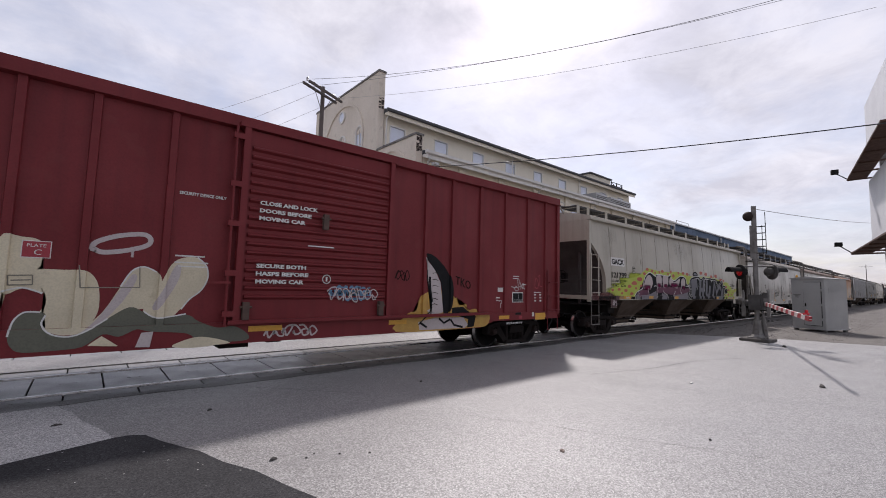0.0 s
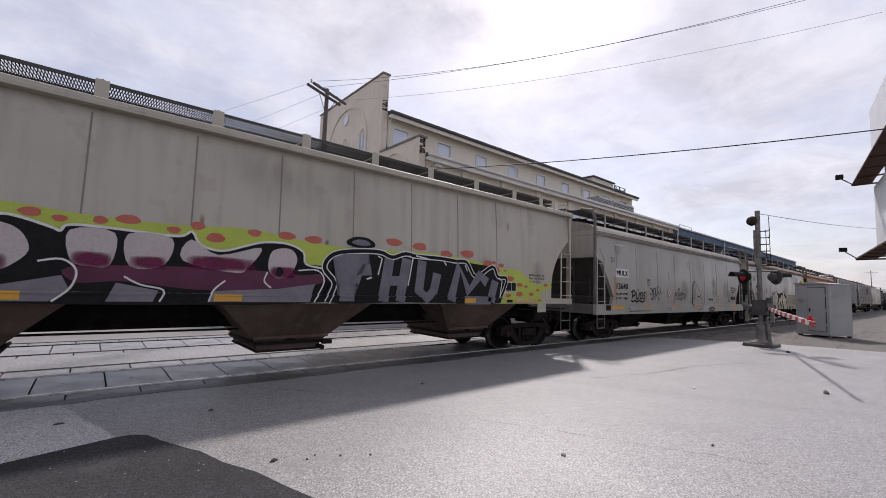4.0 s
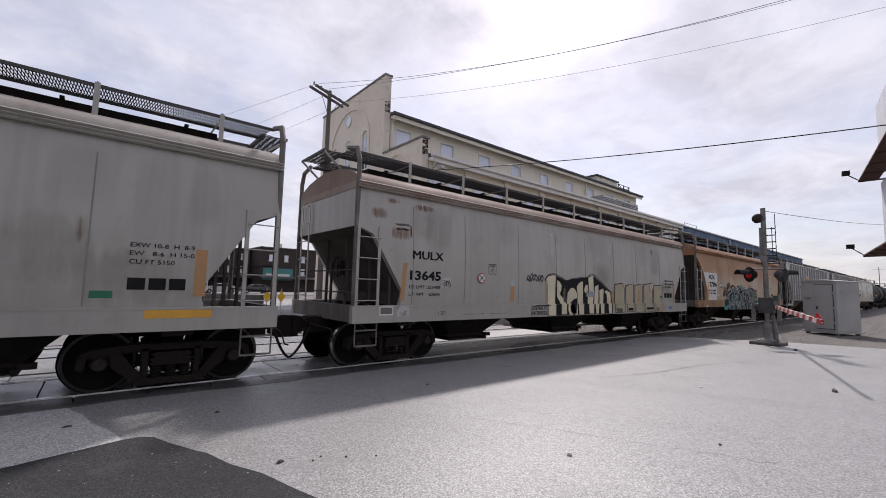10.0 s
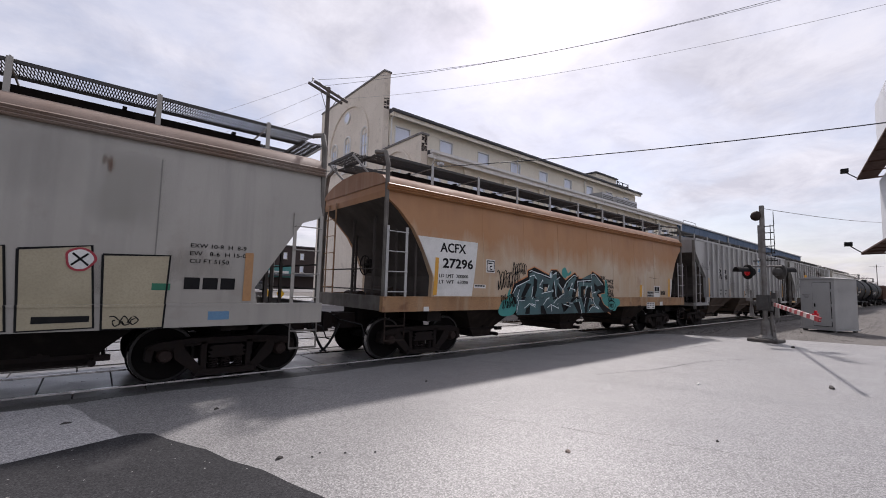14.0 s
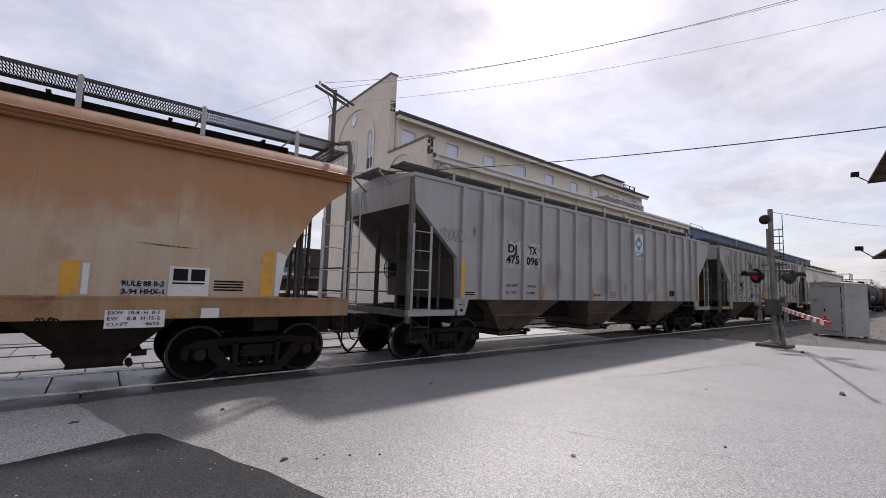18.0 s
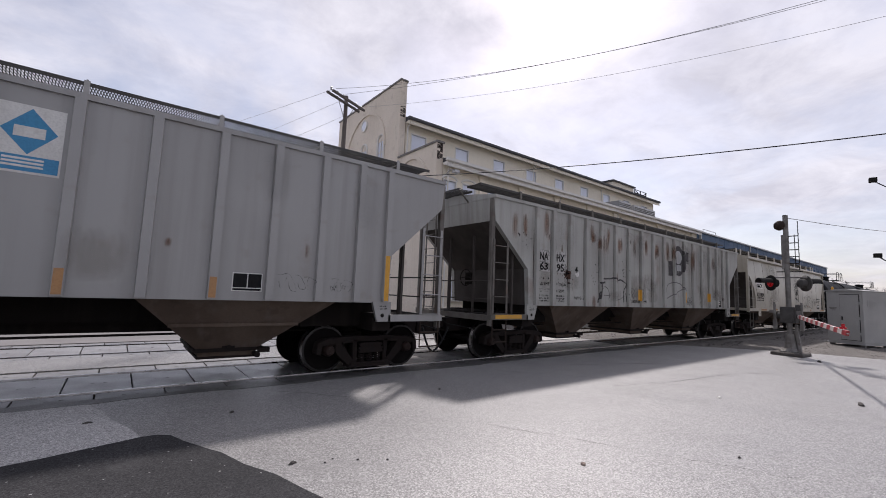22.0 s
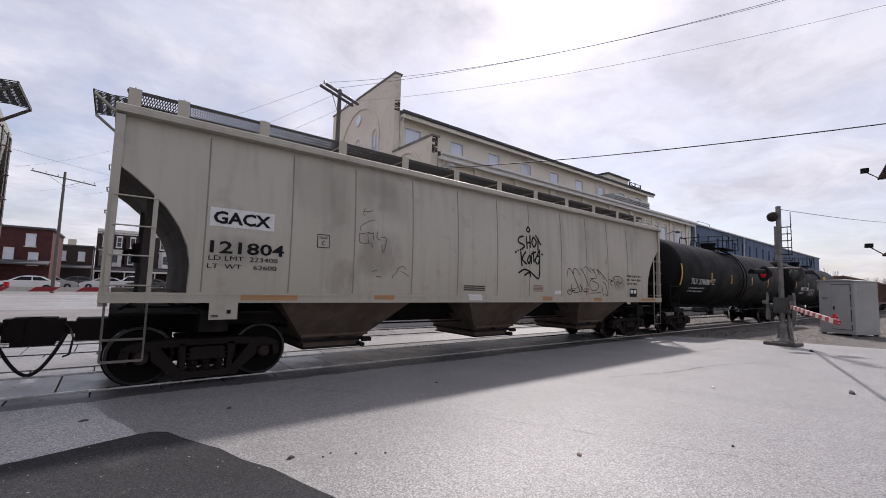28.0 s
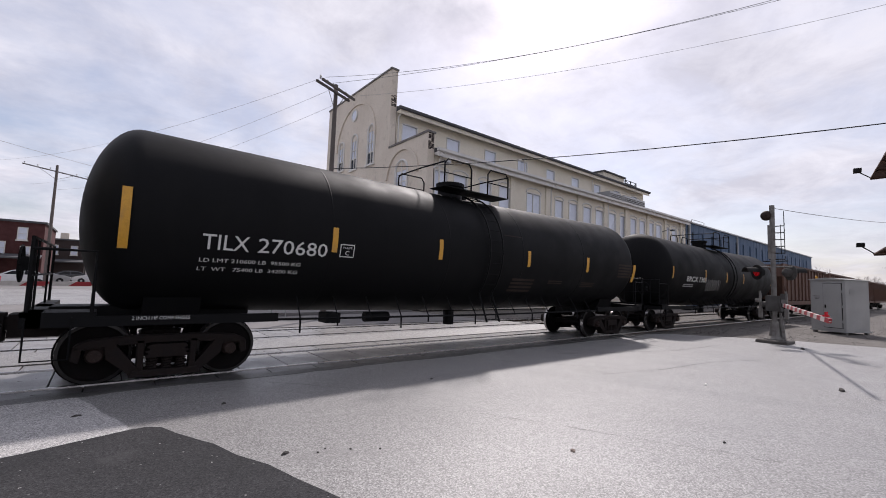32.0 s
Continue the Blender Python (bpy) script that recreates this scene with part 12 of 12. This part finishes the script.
spray(BOXCAR, SIDE_B, "black_mark", 2, [(10.54, 2.37), (10.82, 2.35), (11.23, 2.02), (11.39, 1.63), (11.35, 1.16), (11.14, 1.02), (11.03, 1.75), (10.8, 2.07)])
spray(BOXCAR, SIDE_B, "spray_lilac", 2, [(10.54, 2.31), (10.84, 2.04), (11.02, 1.75), (11.13, 1.06), (10.76, 0.98), (10.64, 1.11), (10.8, 1.17)], False)
stroke(BOXCAR, SIDE_B, "black_mark", 3, 0.03, [(10.58, 2.31), (10.65, 1.74), (10.77, 1.17), (10.55, 0.96), (10.37, 0.81)])
for z in (1.95, 1.8, 1.66, 1.5, 1.36, 1.24):
    stroke(BOXCAR, SIDE_B, "under_grey", 2.6, 0.016, [(10.78, z), (10.86, z + 0.02), (10.95, z - 0.01)], False)
stroke(BOXCAR, SIDE_B, "black_mark", 3, 0.06, [(10.70, 1.87), (10.72, 1.6), (10.78, 1.3)])
for line in ([(10.95, 0.93), (11.1, 0.82), (11.3, 0.90)], [(11.3, 0.90), (11.42, 0.76), (11.7, 0.70)], [(10.4, 0.86), (10.6, 0.74)]):
    stroke(BOXCAR, SIDE_B, "black_mark", 3, 0.05, line, False)
spray(BOXCAR, SIDE_B, "spray_lilac", 2, [(10.36, 0.87), (10.84, 0.95), (11.72, 0.93), (11.88, 0.75), (11.77, 0.68), (10.4, 0.69)], False)
spray(BOXCAR, SIDE_B, "black_mark", 2, [(11.35, 1.16), (11.75, 1.18), (12.14, 0.94), (12.07, 0.7), (11.84, 0.68), (11.88, 0.88), (11.36, 1.02)], False)
scribble(BOXCAR, SIDE_R, "spray_blue", 1, 0.045, 8.2, 9.05, 1.36, 1.62, 9, 81)
scribble(BOXCAR, SIDE_R, "spray_lilac", 2, 0.02, 8.15, 9.2, 1.34, 1.60, 7, 82)
scribble(BOXCAR, SIDE_S, "spray_lilac", 1, 0.03, 7.1, 8.0, 0.72, 0.92, 6, 83)
scribble(BOXCAR, SIDE_B, "under", 1, 0.02, 9.75, 10.1, 1.75, 2.0, 3, 84)
letters("graffiti_word", "TKO", 11.5, 1.72, 0.2, BOXCAR, M["under"], NEAR + 0.055, 0.5, rise=-0.25)
for a, b, c, d in ((13.58, 14.04, 1.27, 1.55),):
    rect(BOXCAR, SIDE_B, "white_mark", 1, a, b, c, d, "label_frame")
for a, b, c, d in ((13.61, 13.85, 1.34, 1.52), (13.86, 14.02, 1.34, 1.52), (13.62, 14.03, 1.29, 1.33),):
    rect(BOXCAR, SIDE_B, "black_mark", 2, a, b, c, d, "label_plate")
for a, b, c, d in ((14.52, 14.97, 0.78, 0.97),):
    rect(BOXCAR, SIDE_B, "yellow", 1, a, b, c, d, "reflector")
for a, b, c, d in ((13.79, 13.94, 0.83, 0.91),):
    rect(BOXCAR, SIDE_B, "sign_red", 2, a, b, c, d, "label_plate")
for a, b, c, d in ((13.65, 13.88, 0.94, 1),):
    rect(BOXCAR, SIDE_B, "black_mark", 2, a, b, c, d, "label_plate")
for a, b, c, d in ((13.6, 13.86, 1.97, 1.99), (13.6, 13.81, 1.91, 1.93), (14.53, 14.87, 1.54, 1.56), (14.54, 14.62, 1.46, 1.5), (14.54, 14.62, 1.38, 1.41), (14.55, 14.63, 1.29, 1.33), (14.77, 14.87, 1.46, 1.5), (14.78, 14.88, 1.38, 1.41), (14.79, 14.88, 1.29, 1.33), (12.93, 13.08, 1.38, 1.41), (12.93, 13.06, 1.32, 1.34), (14.38, 14.46, 0.88, 0.99),):
    rect(BOXCAR, SIDE_B, "white_mark", 1, a, b, c, d, "print_bar")
stroke(BOXCAR, SIDE_B, "spray_lilac", 2, 0.02, [(13.52, 1.7), (13.71, 1.67), (13.92, 1.7), (14.11, 1.64)])
stroke(BOXCAR, SIDE_B, "spray_lilac", 2, 0.02, [(13.65, 1.63), (13.73, 1.71), (13.84, 1.63), (13.78, 1.58), (13.67, 1.62)])
stroke(BOXCAR, SIDE_B, "spray_lilac", 2, 0.02, [(13.83, 1.72), (13.8, 1.88), (13.85, 1.91), (13.87, 1.77)])
stroke(BOXCAR, SIDE_B, "spray_lilac", 2, 0.02, [(13.91, 1.63), (13.92, 1.81), (14.01, 1.64), (14.03, 1.81), (14.09, 1.63)])
stroke(BOXCAR, SIDE_B, "sign_red", 2, 0.02, [(14.56, 1.74), (14.62, 1.96), (14.74, 1.78), (14.67, 1.66), (14.56, 1.71)])
stroke(BOXCAR, SIDE_B, "sign_red", 2, 0.02, [(14.72, 2), (14.8, 2.04), (14.8, 1.75), (14.91, 1.73)])
stroke(BOXCAR, SIDE_B, "spray_lilac", 2, 0.02, [(13.05, 1.3), (13.13, 1.33), (13.15, 1.25), (13.08, 1.26)])
stroke(BOXCAR, SIDE_B, "spray_lilac", 2, 0.02, [(13.12, 1.25), (13.11, 1.13)])
letters("lettering", "2 INCH TREAD COND SHOES", 13.27, 0.7, 0.05, BOXCAR, M["white_mark"], NEAR - 0.004, 0.67)


# ---- what moves ----
def motions():
    """The train rolls past towards the left; every wheel turns with it."""
    stops = [0, 1, 2, 3, 4, 5, 6, 7, 8, 9, 10, 11, 12, 13, 14, 15, 16, 17, 18, 19, 20, 21, 22, 23, 24, 25, 26, 27, 28, 29, 30, 31, 32]
    for car, u in CARS:
        walk(car, [(t, pose(u - gone(t), MID, 0)) for t in stops])
    ticks = [k * 4 / FPS for k in range(241)]
    start = gone(0)
    for wheel, x in WHEELS:
        walk(wheel, [(t, pose(x, 0, 0.457, 0, -math.degrees((gone(t) - start) / 0.457), 0)) for t in ticks])


motions()
